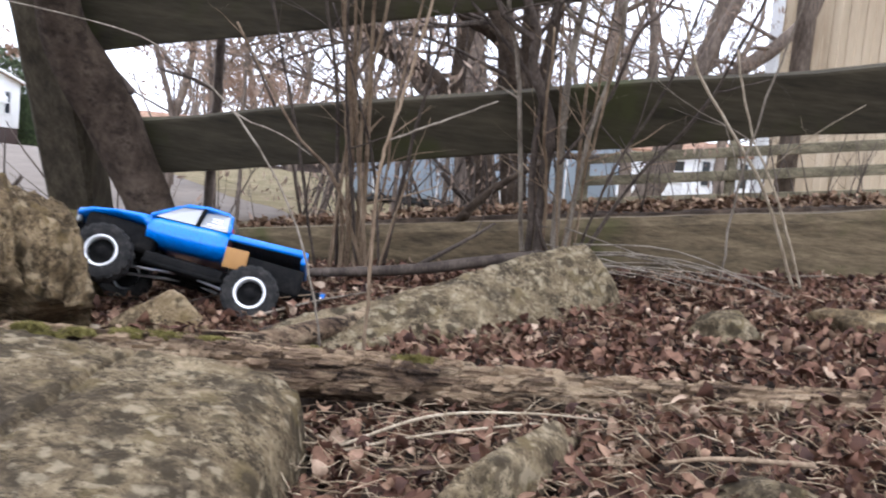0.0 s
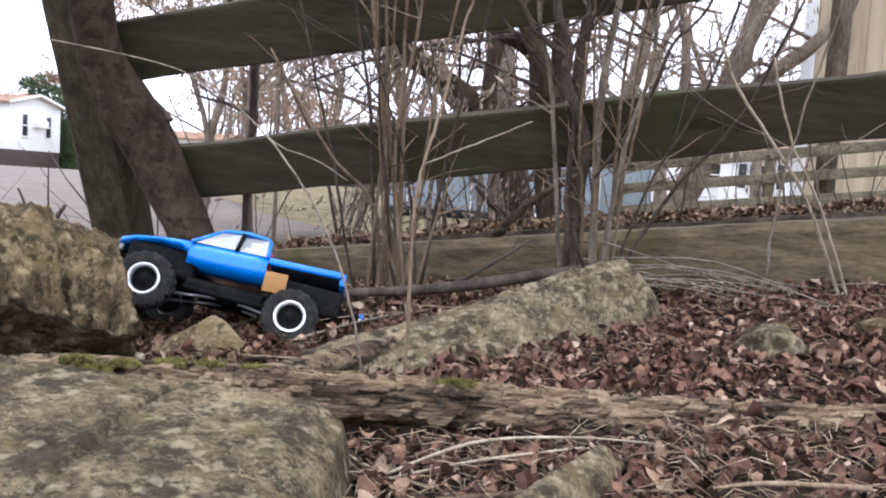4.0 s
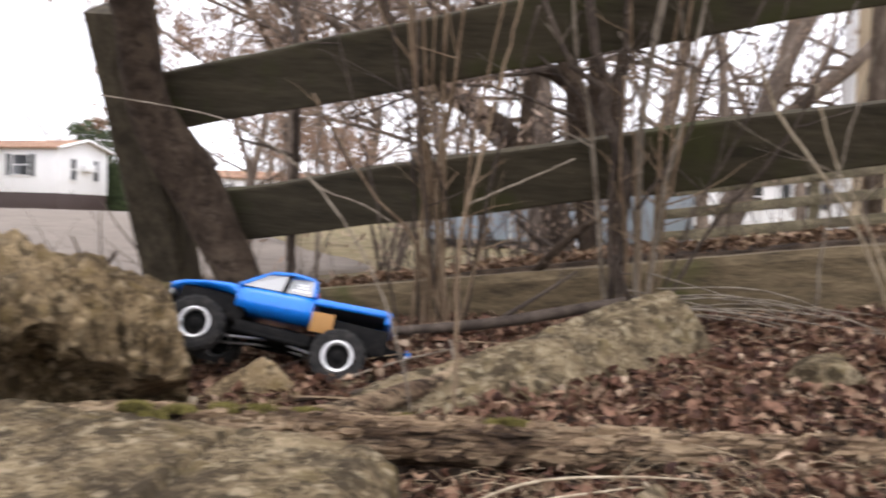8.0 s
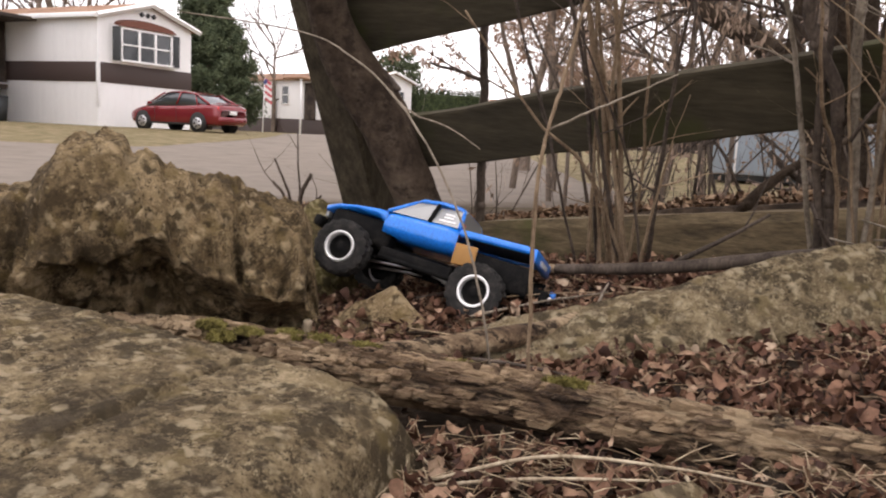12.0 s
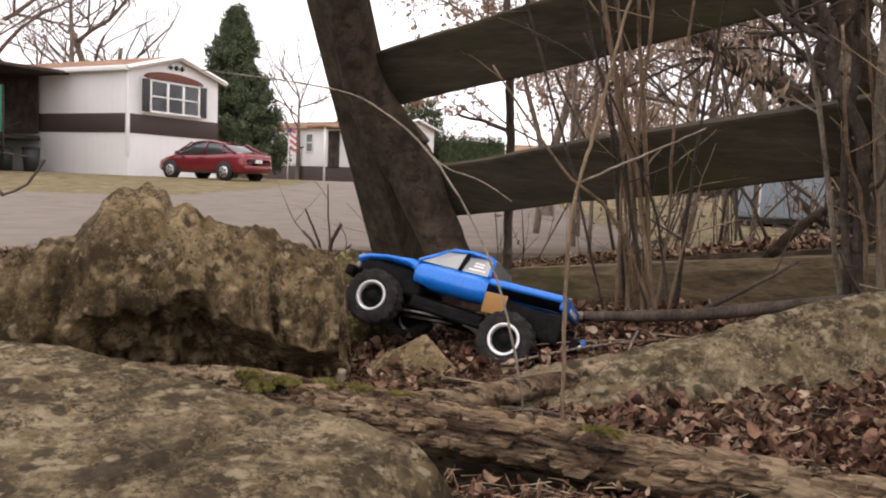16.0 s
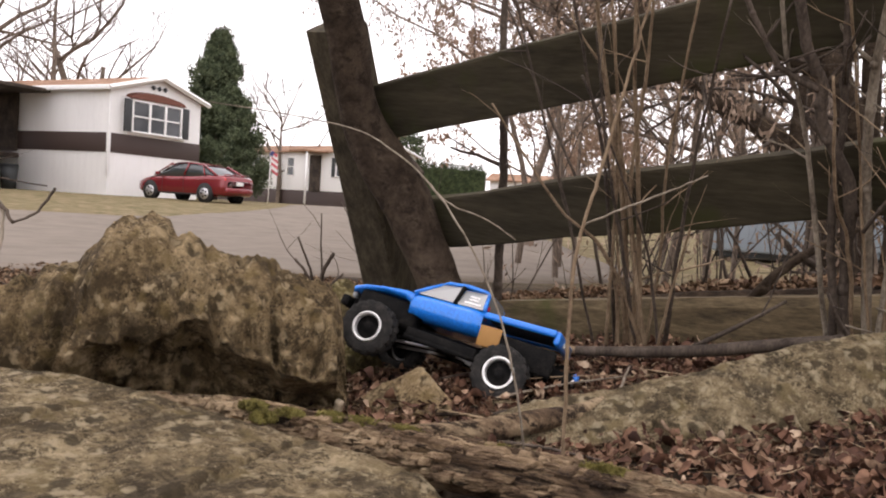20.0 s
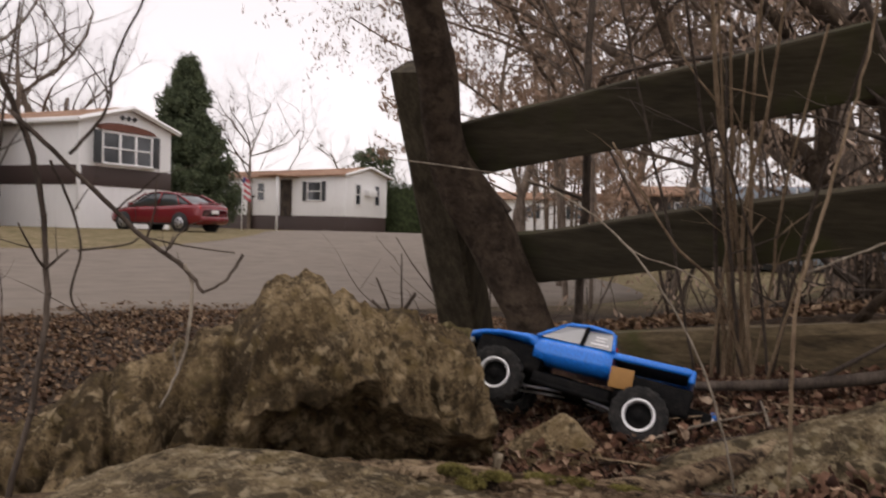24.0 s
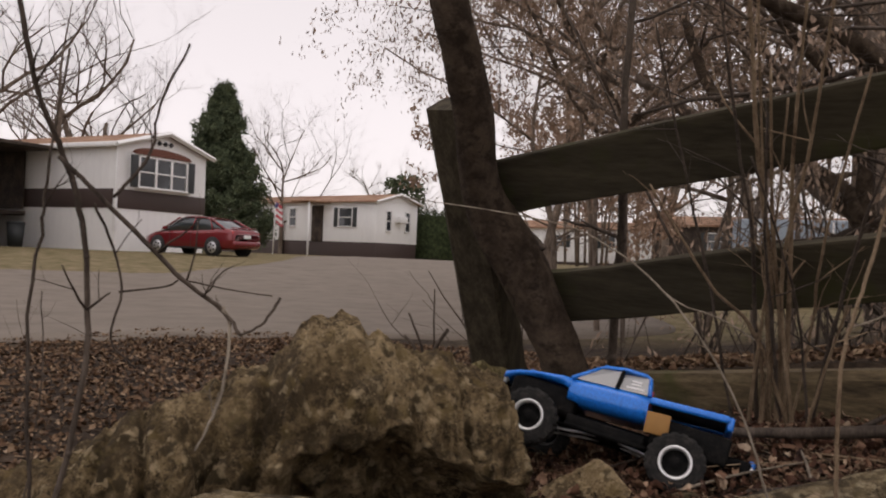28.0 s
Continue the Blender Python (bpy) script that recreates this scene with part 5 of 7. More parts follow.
def bare_tree(x, y, tall, r, seed, label="tall leafless tree with fine bare twigs", lean=(0, 0), depth=4, stems=1, mat=None, twigs=7, leaves=None, droop=0.0, group="bare trees in the distance", start=0.3):
    rnd = random.Random(seed)
    th = thing("bare_tree", (x, y, height(x, y) - 0.05), label, "tree", group)
    trunk, crown, tips = Tubes(), Tubes(), []
    for s in range(stems):
        dx, dy = lean[0] + rnd.gauss(0, 0.08 + 0.14 * (stems > 1)), lean[1] + rnd.gauss(0, 0.08 + 0.14 * (stems > 1))
        path = smooth_path([(rnd.gauss(0, 0.05), 0, -0.2), (dx * tall * 0.18, dy * tall * 0.18, tall * 0.2), (dx * tall * 0.42 + rnd.gauss(0, 0.03) * tall, dy * tall * 0.42, tall * 0.45), (dx * tall * 0.7 + rnd.gauss(0, 0.05) * tall, dy * tall * 0.7, tall * 0.72), (dx * tall, dy * tall, tall)], 4)
        trunk.add(path, [r, r * 0.8, r * 0.55, r * 0.3, r * 0.08], 8, 0.15, seed)
        for _ in range(twigs):
            i = rnd.randint(int(len(path) * start), len(path) - 2)
            a = rnd.uniform(0, 6.28)
            limb(crown, path[i], (math.cos(a), math.sin(a), rnd.uniform(0.2, 1.0)), tall * rnd.uniform(0.25, 0.45), (r * 0.36 if x * x + y * y > 200 else 0.024) * (1.15 - i / len(path)), depth, rnd, 5, droop, 0.35, (2, 4), 4, 1.0 if x * x + y * y > 200 else 0.85)
    part("trunk", trunk.geo(), mat or BARK_FAR, th)
    part("crown", crown.geo(), mat or BARK_FAR, th)
    if leaves:
        tagged(part("seed_growth", hanging_seeds(seed, crown.v, leaves[1], leaves[2], leaves[3]), leaves[0], th, "withered pale brown seed wings still hanging", smooth=False), kind="stuff")
    return th


DEADLEAF = two_tone("withered_brown_leaves", (0.17, 0.115, 0.08), (0.31, 0.22, 0.16), (0.43, 0.33, 0.25), 9.0, 0.9)
def spreading_tree(x, y, tall, r, seed, limbs=5):
    """An old field tree: short trunk, wide forking limbs, a haze of twigs."""
    rnd = random.Random(seed)
    th = thing("bare_tree", (x, y, height(x, y) - 0.05), "wide-spreading leafless tree behind the homes", "tree", "bare trees in the distance")
    path = smooth_path([(0, 0, -0.2), (rnd.gauss(0, 0.1), 0, tall * 0.15), (rnd.gauss(0, 0.25), rnd.gauss(0, 0.2), tall * 0.32), (rnd.gauss(0, 0.6), rnd.gauss(0, 0.4), tall * 0.6)], 4)
    part("trunk", Tubes().add(path, [r, r * 0.8, r * 0.35], 9, 0.15, seed).geo(), BARK_FAR, th)
    crown = Tubes()
    for k in range(limbs):
        i = rnd.randint(5, len(path) - 1)
        a = k * 2.4 + rnd.gauss(0, 0.4)
        limb(crown, path[i], (math.cos(a), math.sin(a), rnd.uniform(0.35, 1.3)), tall * rnd.uniform(0.45, 0.65), r * 0.34, 4, rnd, 5, 0.0, 0.42, (3, 4), 5, 0.95)
    part("crown", crown.geo(), BARK_FAR, th)
    return th


for spec in [(-33, 21, 11, 0.30, 31), (-30.5, 24, 10.5, 0.28, 1), (-36, 30, 11, 0.28, 2), (-30.2, 38.0, 8.0, 0.15, 28, 10)]:
    spreading_tree(*spec)
for spec in [(-29, 21.5, 10, 0.18, 3), (-21, 62, 13, 0.2, 6), (-38, 22, 9, 0.2, 7), (-16, 70, 13, 0.22, 8), (-23.5, 66, 13, 0.2, 41)]:
    bare_tree(*spec, depth=4, twigs=10)
for spec in [(-30.9, 50.5, 5.4, 0.28, 43), (-28.6, 52.5, 5.0, 0.26, 44)]:
    bare_tree(*spec, "round-crowned pale bare tree behind the far home", depth=4, stems=3, twigs=9, mat=TWIG, start=0.25)
for i, (x, y, tall, r) in enumerate([(-6.5, 30, 8, 0.2), (-3.0, 26, 9, 0.25), (0.5, 24, 9, 0.22), (4.5, 24, 9, 0.2), (8.5, 28, 10, 0.2), (-9.5, 36, 9, 0.22), (1.8, 14.5, 8, 0.2), (-5, 44, 11, 0.25), (2, 40, 11, 0.25), (8, 36, 11, 0.25)]):
    bare_tree(x, y, tall, r, 60 + i, depth=3, twigs=12)
SEEDS = "slim bare tree with dangling withered seed clusters"
bare_tree(-3.1, 8.4, 4.4, 0.04, 80, SEEDS, depth=4, twigs=10, leaves=(DEADLEAF, 2500, 0.05, 0.008), droop=0.12)
bare_tree(-2.6, 8.4, 5.0, 0.035, 81, SEEDS, depth=4, twigs=14, leaves=(DEADLEAF, 14000, 0.05, 0.008), droop=0.12)
bare_tree(-1.2, 7.2, 4.6, 0.035, 82, SEEDS, depth=4, twigs=14, leaves=(DEADLEAF, 14000, 0.045, 0.008), droop=0.12)
bare_tree(0.3, 8.2, 5.0, 0.07, 83, "crooked bare tree with many drooping twigs", lean=(-0.1, 0), depth=3, twigs=12, leaves=(DEADLEAF, 4500, 0.045, 0.008), droop=0.1)
bare_tree(1.5, 7.9, 5.5, 0.09, 84, "leaning bare tree with rough grey-brown bark", lean=(0.45, 0.1), depth=3, twigs=8)
RUSSET = two_tone("russet_clinging_leaves", (0.20, 0.125, 0.085), (0.33, 0.225, 0.16), (0.43, 0.32, 0.24), 4.0, 0.9)
bare_tree(-4.9, 13.1, 4.6, 0.10, 85, "russet-leaved tree beyond the lane", depth=4, twigs=16, leaves=(RUSSET, 16000, 0.07, 0.022), start=0.12)

pine = thing("pine", (-27.6, 47.8, 0.3), "small scruffy dark green pine behind the far home", "tree")
part("trunk", rod((0, 0, -0.2), (0.2, 0, 5.2), 0.12, 0.03, 8), BARK_FAR, pine)
rnd, places = random.Random(18), []
for k in range(60):
    a, z = rnd.uniform(0, 6.28), rnd.uniform(3.0, 5.4)
    places.append(((math.cos(a) * rnd.uniform(0.2, 1.3), math.sin(a) * rnd.uniform(0.2, 1.3), z), 0.22))
part("needles", leaf_cards(rnd, places, 0.16, 22, 0.5), CONIFER, pine, smooth=False)


def crooked_tree(name, label, origin, lines, seed, twigs=6, seeds=0, mat=None):
    """A tree whose trunk and main limbs follow given lines, with fine twigs on the limbs."""
    th, o, rnd = thing(name, origin, label, "tree"), np.array(origin), random.Random(seed)
    fine = Tubes()
    for nm, pts, radii in lines:
        path = smooth_path(pts, 7) - o
        part(nm, Tubes().add(path, radii, 12, 0.22, seed).geo(), mat or BARK, th)
        for _ in range(twigs):
            i = rnd.randint(2, len(path) - 1)
            limb(fine, path[i], (rnd.gauss(0, 1), rnd.gauss(0, 0.7), rnd.uniform(-0.4, 0.9)), rnd.uniform(0.4, 1.0), radii[-1] * 0.5, 3, rnd, 4, 0.10, 0.35, (2, 3), 4)
    tagged(part("twig_growth", fine.geo(), mat or TWIG_DARK, th), kind="stuff")
    if seeds:
        tagged(part("seed_growth", hanging_seeds(seed, fine.v, seeds, 0.04, 0.006), DEADLEAF, th, "withered pale brown seed wings still hanging", smooth=False), kind="stuff")
    return th


crooked_tree("crooked_tree", "dark crooked tree with a long bent limb behind the rails", (0.12, 4.55, 0.2), [
    ("trunk", [(0.12, 4.56, 0.05), (0.10, 4.55, 0.35), (0.02, 4.56, 0.62), (-0.10, 4.54, 0.82), (-0.205, 4.52, 0.95)], [0.085, 0.075, 0.06]),
    ("limb", [(-0.20, 4.52, 0.948), (-0.295, 4.50, 1.03), (-0.48, 4.46, 1.13), (-0.63, 4.42, 1.25), (-0.85, 4.4, 1.5), (-1.0, 4.4, 1.9)], [0.058, 0.045, 0.022]),
    ("limb", [(-0.12, 4.53, 0.85), (-0.10, 4.5, 1.2), (0.02, 4.45, 1.6), (0.05, 4.4, 2.2)], [0.05, 0.035, 0.018])], 201, 5, 2500)
crooked_tree("crooked_tree", "many-stemmed dark tree crowding the fence", (0.22, 3.5, 0.25), [
    ("trunk", [(0.23, 3.56, 0.05), (0.205, 3.565, 0.415), (0.196, 3.549, 0.84), (0.19, 3.485, 1.232), (0.22, 3.44, 1.6), (0.3, 3.4, 2.2)], [0.045, 0.04, 0.03, 0.02]),
    ("stem", [(0.25, 3.60, 0.05), (0.16, 3.60, 0.5), (0.10, 3.62, 1.0), (0.08, 3.60, 1.5), (0.02, 3.5, 2.2)], [0.036, 0.03, 0.018]),
    ("stem", [(0.27, 3.52, 0.05), (0.30, 3.50, 0.5), (0.27, 3.46, 0.95), (0.34, 3.42, 1.5), (0.45, 3.4, 2.1)], [0.034, 0.028, 0.016]),
    ("limb", [(0.17, 3.74, 0.82), (0.11, 3.717, 1.05), (0.028, 3.70, 1.13), (-0.073, 3.688, 1.174), (-0.174, 3.66, 1.27), (-0.42, 3.5, 1.55), (-0.6, 3.4, 1.8)], [0.034, 0.030, 0.018]),
    ("limb", [(0.20, 3.50, 0.80), (0.078, 3.377, 1.083), (-0.019, 3.349, 1.255), (-0.099, 3.328, 1.352), (-0.225, 3.30, 1.455), (-0.418, 3.259, 1.547), (-0.6, 3.2, 1.66)], [0.038, 0.036, 0.026])], 202, 5, 2500)

crooked_tree("leaning_tree", "pale grey-brown tree leaning and forking behind the paddock fence", (1.66, 8.5, 0.2), [
    ("trunk", [(1.62, 8.5, 0.05), (1.72, 8.5, 0.3), (1.98, 8.5, 0.94), (2.15, 8.5, 1.64), (2.33, 8.45, 2.21), (2.42, 8.4, 2.9), (2.45, 8.3, 3.8)], [0.16, 0.13, 0.115, 0.10, 0.085, 0.06]),
    ("limb", [(2.05, 8.5, 1.2), (2.30, 8.5, 1.52), (2.53, 8.45, 1.77), (2.95, 8.4, 2.13), (3.25, 8.4, 2.53), (3.4, 8.4, 3.2)], [0.085, 0.075, 0.065, 0.05]),
    ("limb", [(1.95, 8.5, 0.9), (1.80, 8.6, 1.5), (1.75, 8.7, 2.2), (1.6, 8.7, 3.0)], [0.07, 0.05, 0.03])], 211, 7, 2500, BARK_FAR)
crooked_tree("old_tree", "thick grey old tree trunk standing behind the shrubs", (0.03, 6.0, 0.2), [
    ("trunk", [(0.05, 6.0, 0.0), (0.03, 6.0, 0.3), (-0.02, 6.0, 0.81), (-0.08, 6.0, 1.42), (-0.11, 6.0, 1.95), (-0.14, 6.0, 2.6), (-0.1, 6.0, 3.6)], [0.16, 0.125, 0.11, 0.105, 0.09, 0.06]),
    ("limb", [(-0.05, 6.0, 0.95), (-0.30, 5.95, 1.06), (-0.54, 5.9, 1.28), (-0.73, 5.9, 1.39), (-0.92, 5.9, 1.49), (-1.2, 5.9, 1.62), (-1.6, 5.8, 1.9)], [0.085, 0.08, 0.075, 0.06, 0.03])], 212, 7, 3500, BARK_FAR)

# low homes beyond the trees
def low_home(x, y, turn, length, deep, tall, wall, label, windows):
    th = thing("mobile_home", pose(x, y, height(x, y) - 0.1, 0, 0, turn), label, "house")
    part("wall", box(length, deep, tall, (0, deep / 2, tall / 2 + 0.3), 0.02), wall, th)
    part("base", box(length - 0.1, deep - 0.1, 0.5, (0, deep / 2, 0.15), 0.02), BROWNBAND, th)
    rf = part("roof", gable_roof(length, deep, 0.5, 0.3, 0.1), ROOFING, th, smooth=False)
    rf.location = (length / 2, 0, tall + 0.3)
    for wx in windows:
        window_unit(th, Matrix.Translation((wx, -0.03, tall * 0.62 + 0.3)), 0.9, 0.8, 1, True, 0.06)
    return th


low_home(-18.5, 56, 12, 12, 4, 2.4, SIDING, "white mobile home far off behind bare trees", (-4, -1, 2.5))
low_home(-5.4, 45, 0, 10, 4, 2.2, DARKPORCH, "dark brown low house behind the thicket", (-1.6, 2.0))
low_home(5.0, 33, -10, 9, 4, 1.9, SIDING, "white low home glimpsed through the rails", (-2.5, 0.5, 3))
low_home(11.5, 31, -20, 7, 4, 1.9, SIDING, "white low home glimpsed through the rails", (-2, 1.5))

# thicket of drooping twigs close behind the fence, and the far woods
for i, (x, y, tall, r, ln) in enumerate([(-2.1, 6.6, 4.4, 0.026, (0.06, 0.0)), (-1.35, 7.4, 4.8, 0.022, (0.05, 0.0)), (-0.75, 6.4, 4.4, 0.03, (0.0, 0.0)), (-0.2, 7.6, 4.8, 0.028, (-0.05, 0.0)), (0.15, 6.2, 4.2, 0.02, (-0.08, 0.0)), (-0.5, 5.3, 4.0, 0.018, (0.0, 0.0)), (-1.5, 5.6, 4.0, 0.016, (0.0, 0.0))]):
    bare_tree(x, y, tall, r, 120 + i, "thicket tree with brown drooping twigs and withered leaves", lean=ln, depth=4, twigs=18, leaves=(DEADLEAF, 13000 if x < -0.3 else 6000, 0.042, 0.0065), droop=0.16, start=0.42, group="thicket behind the fence", mat=BARK_FAR)
woods, rnd = Tubes(), random.Random(91)
for i in range(85):
    a = radians(rnd.uniform(-9, 40))
    d = rnd.uniform(38, 75)
    x, y = math.sin(a - 0.2) * d, math.cos(a - 0.2) * d
    h = rnd.uniform(5, 10)
    base = np.array([x, y, 0.0])
    woods.add([base, base + (rnd.gauss(0, 0.2), 0, h * 0.5), base + (rnd.gauss(0, 0.5), 0, h)], [0.09, 0.06, 0.02], 5)
    for _ in range(14):
        z = rnd.uniform(0.15, 0.95) * h
        p = base + (0, 0, z)
        limb(woods, p, (rnd.gauss(0, 1), rnd.gauss(0, 1), rnd.uniform(0.2, 1)), h * 0.3, 0.03, 1, rnd, 3, 0, 0.4, (3, 5), 3)
tagged(part("far_woods", woods.geo(), BARK_FAR), "hazy belt of bare grey-brown trees far off", "woods", kind="stuff")

# ---------------- radio-controlled truck ----------------
BLUE, bn, bl_, bb = material("metallic_blue_body_paint", 0.3, 0.1)
bt = noise_tex(bn, bl_, 160, 2)
bl_.new(ramp(bn, bl_, bt.outputs["Fac"], [(0.35, (0.001, 0.15, 0.60)), (0.65, (0.003, 0.215, 0.78))]).outputs["Color"], bb.inputs["Base Color"])
bb.inputs["Coat Weight"].default_value = 0.4
DIRTYBLACK = two_tone("dusty_black_plastic", (0.003, 0.003, 0.003), (0.006, 0.006, 0.006), (0.018, 0.016, 0.014), 40.0, 0.8, spec=0.12)
RUBBER = two_tone("dusty_tyre_rubber", (0.008, 0.008, 0.008), (0.018, 0.017, 0.016), (0.05, 0.045, 0.04), 45.0, 0.9)
SILVER = plain("bright_alloy_ring", (0.72, 0.72, 0.71), 0.35, 0.6)
STEEL = plain("bare_steel_link", (0.45, 0.45, 0.44), 0.35, 0.9)
BEDMAT = two_tone("grey_bed_mat", (0.03, 0.032, 0.035), (0.06, 0.062, 0.066), (0.10, 0.10, 0.105), 120.0, 0.75)
YELLOW = plain("yellow_decal", (0.75, 0.65, 0.10), 0.4)
WHITEDEC = plain("white_decal", (0.7, 0.7, 0.7), 0.4)
REDPART = plain("red_anodised_part", (0.45, 0.02, 0.02), 0.4, 0.4)
SMOKE, _, _, sgb = material("smoked_window", 0.12)
sgb.inputs["Base Color"].default_value = (0.24, 0.25, 0.25, 1)
sgb.inputs["Specular IOR Level"].default_value = 0.8
ORANGE = plain("orange_tan_panel", (0.30, 0.145, 0.03), 0.6)

fx, left_v, up_v, mid = Vector((-0.9737, -0.1044, 0.2027)), Vector((0.1670, -0.9319, 0.3221)), Vector((0.1553, 0.3475, 0.9248)), Vector((-0.613, 1.807, 0.168))
truck = thing("radio_controlled_truck", Matrix(((fx.x, left_v.x, up_v.x, mid.x), (fx.y, left_v.y, up_v.y, mid.y), (fx.z, left_v.z, up_v.z, mid.z), (0, 0, 0, 1))),
              "blue toy pickup crawler climbing the boulder, nose up", "toy truck")
WB, TR, DROP = 0.157, 0.118, 0.003  # half wheelbase, half track


def ring_section(x, w, z0, z1, crown=0.75, tuck=0.96):
    h = z1 - z0
    return [(x, s * w * k, z0 + h * q) for s, k, q in ((-1, tuck, 0), (-1, 1, 0.35), (-1, 1, 0.72), (-1, 0.95, 0.93), (-1, crown, 1), (1, crown, 1), (1, 0.95, 0.93), (1, 1, 0.72), (1, 1, 0.35), (1, tuck, 0))]


body = part("body", loft([ring_section(x, w, z0, z1, c) for x, w, z0, z1, c in (
    (0.082, 0.098, 0.066, 0.112, 0.8), (0.06, 0.100, 0.063, 0.114, 0.8), (0.0, 0.101, 0.062, 0.115, 0.8), (-0.06, 0.101, 0.062, 0.115, 0.8), (-0.090, 0.100, 0.064, 0.113, 0.8))]), BLUE, truck, "glossy blue lower cab")
body.location.z = DROP
part("hood", loft([ring_section(x, w, z0, z1, c) for x, w, z0, z1, c in (
    (0.236, 0.070, 0.080, 0.088, 0.7), (0.230, 0.086, 0.082, 0.096, 0.75), (0.20, 0.094, 0.092, 0.104, 0.75), (0.15, 0.099, 0.100, 0.110, 0.75), (0.10, 0.100, 0.098, 0.114, 0.78), (0.078, 0.099, 0.085, 0.114, 0.8))]), BLUE, body)
for s in (-1, 1):
    part("hood_scoop", box(0.07, 0.022, 0.006, (0.15, s * 0.035, 0.1125), 0.002, turn=(0, -3, 0)), BLUE, body)
    part("headlight", box(0.010, 0.030, 0.016, (0.230, s * 0.060, 0.076), 0.004), SMOKE, body)
part("grille", box(0.008, 0.075, 0.026, (0.241, 0, 0.078), 0.003), DIRTYBLACK, body)
roof = part("cab_roof", loft([[(x, s * w * k, z - d) for s, k, d in ((-1, 1.04, 0.010), (-1, 0.93, 0.002), (-1, 0.6, 0), (1, 0.6, 0), (1, 0.93, 0.002), (1, 1.04, 0.010))] for x, z, w in (
    (0.032, 0.157, 0.070), (0.018, 0.164, 0.074), (-0.03, 0.168, 0.077), (-0.072, 0.165, 0.076), (-0.084, 0.158, 0.073))]), BLUE, truck, "blue cab roof with a yellow decal")
roof.location.z = DROP
part("roof_decal", box(0.050, 0.060, 0.0012, (-0.018, 0.012, 0.1685), 0.0004, turn=(0, 0, 35)), YELLOW, roof)
part("roof_decal", box(0.026, 0.030, 0.0012, (-0.012, 0.012, 0.1696), 0.0004, turn=(0, 0, 35)), WHITEDEC, roof)
for s in (-1, 1):
    for a, b in (((0.080, 0.112, 0.097), (0.030, 0.150, 0.072)), ((-0.018, 0.112, 0.098), (-0.022, 0.156, 0.077)), ((-0.088, 0.112, 0.097), (-0.082, 0.152, 0.075))):
        part("pillar", rod((a[0], s * a[2], a[1]), (b[0], s * b[2], b[1]), 0.005, 0.0045, 8), BLUE if a[0] != -0.018 else DIRTYBLACK, body)
    for x0, x1, t0, t1 in ((0.074, -0.014, 0.028, -0.018), (-0.022, -0.085, -0.026, -0.079)):
        win = part("side_window", loft([[(x0, s * 0.0965, 0.113), (x1, s * 0.0965, 0.113), (t1, s * 0.0755, 0.155), (t0, s * 0.0725, 0.151)], [(x0, s * 0.0935, 0.113), (x1, s * 0.0935, 0.113), (t1, s * 0.0725, 0.155), (t0, s * 0.0695, 0.151)]]), SMOKE, body, smooth=False)
        if x0 < 0:
            for z in (0.122, 0.131, 0.138):
                part("window_mark", box(0.038 if z < 0.125 else 0.022, 0.0012, 0.004, (-0.055, s * (0.0968 - (z - 0.113) * 0.5), z), turn=(s * 26, 0, 0)), WHITEDEC, win, smooth=False)
part("windscreen", loft([[(x, s * w, z) for s in (-1, 1)] + [(x - 0.003, s * w, z - 0.002) for s in (1, -1)] for x, w, z in ((0.082, 0.090, 0.114), (0.034, 0.069, 0.155))]), SMOKE, body, smooth=False)
part("rear_window", loft([[(x, s * w, z) for s in (-1, 1)] + [(x + 0.003, s * w, z) for s in (1, -1)] for x, w, z in ((-0.090, 0.090, 0.114), (-0.086, 0.070, 0.156))]), SMOKE, body, smooth=False)
for s in (-1, 1):
    part("rear_light", box(0.004, 0.012, 0.012, (-0.092, s * 0.082, 0.120), 0.002), REDPART, body)
bed = part("bed", merge(box(0.165, 0.014, 0.016, (-0.172, 0.094, 0.105), 0.005), box(0.165, 0.014, 0.016, (-0.172, -0.094, 0.105), 0.005), box(0.014, 0.190, 0.030, (-0.257, 0, 0.097), 0.005)), BLUE, truck, "blue pickup bed sides")
bed.location.z = DROP
for ob in (body, roof, bed):
    ob.location.x = 0.01
    ob.rotation_euler.y = radians(3.0)  # the shell sits nose-down on its springs
part("bed_mat", box(0.160, 0.178, 0.006, (-0.172, 0, 0.106), 0.001), BEDMAT, bed, "flat grey bed cover")
for x, y in ((-0.11, 0.03), (-0.13, -0.03), (-0.235, 0.07), (-0.235, -0.07)):
    part("body_clip", box(0.016, 0.004, 0.004, (x, y, 0.111), 0.0015, turn=(0, 0, 30)), STEEL, bed)
part("bed_panel", box(0.05, 0.004, 0.045, (-0.115, 0.098, 0.060), 0.001), ORANGE, bed, "tan panel behind the cab")
part("tailgate_mark", box(0.0015, 0.08, 0.010, (-0.2645, 0, 0.094)), WHITEDEC, bed, smooth=False)

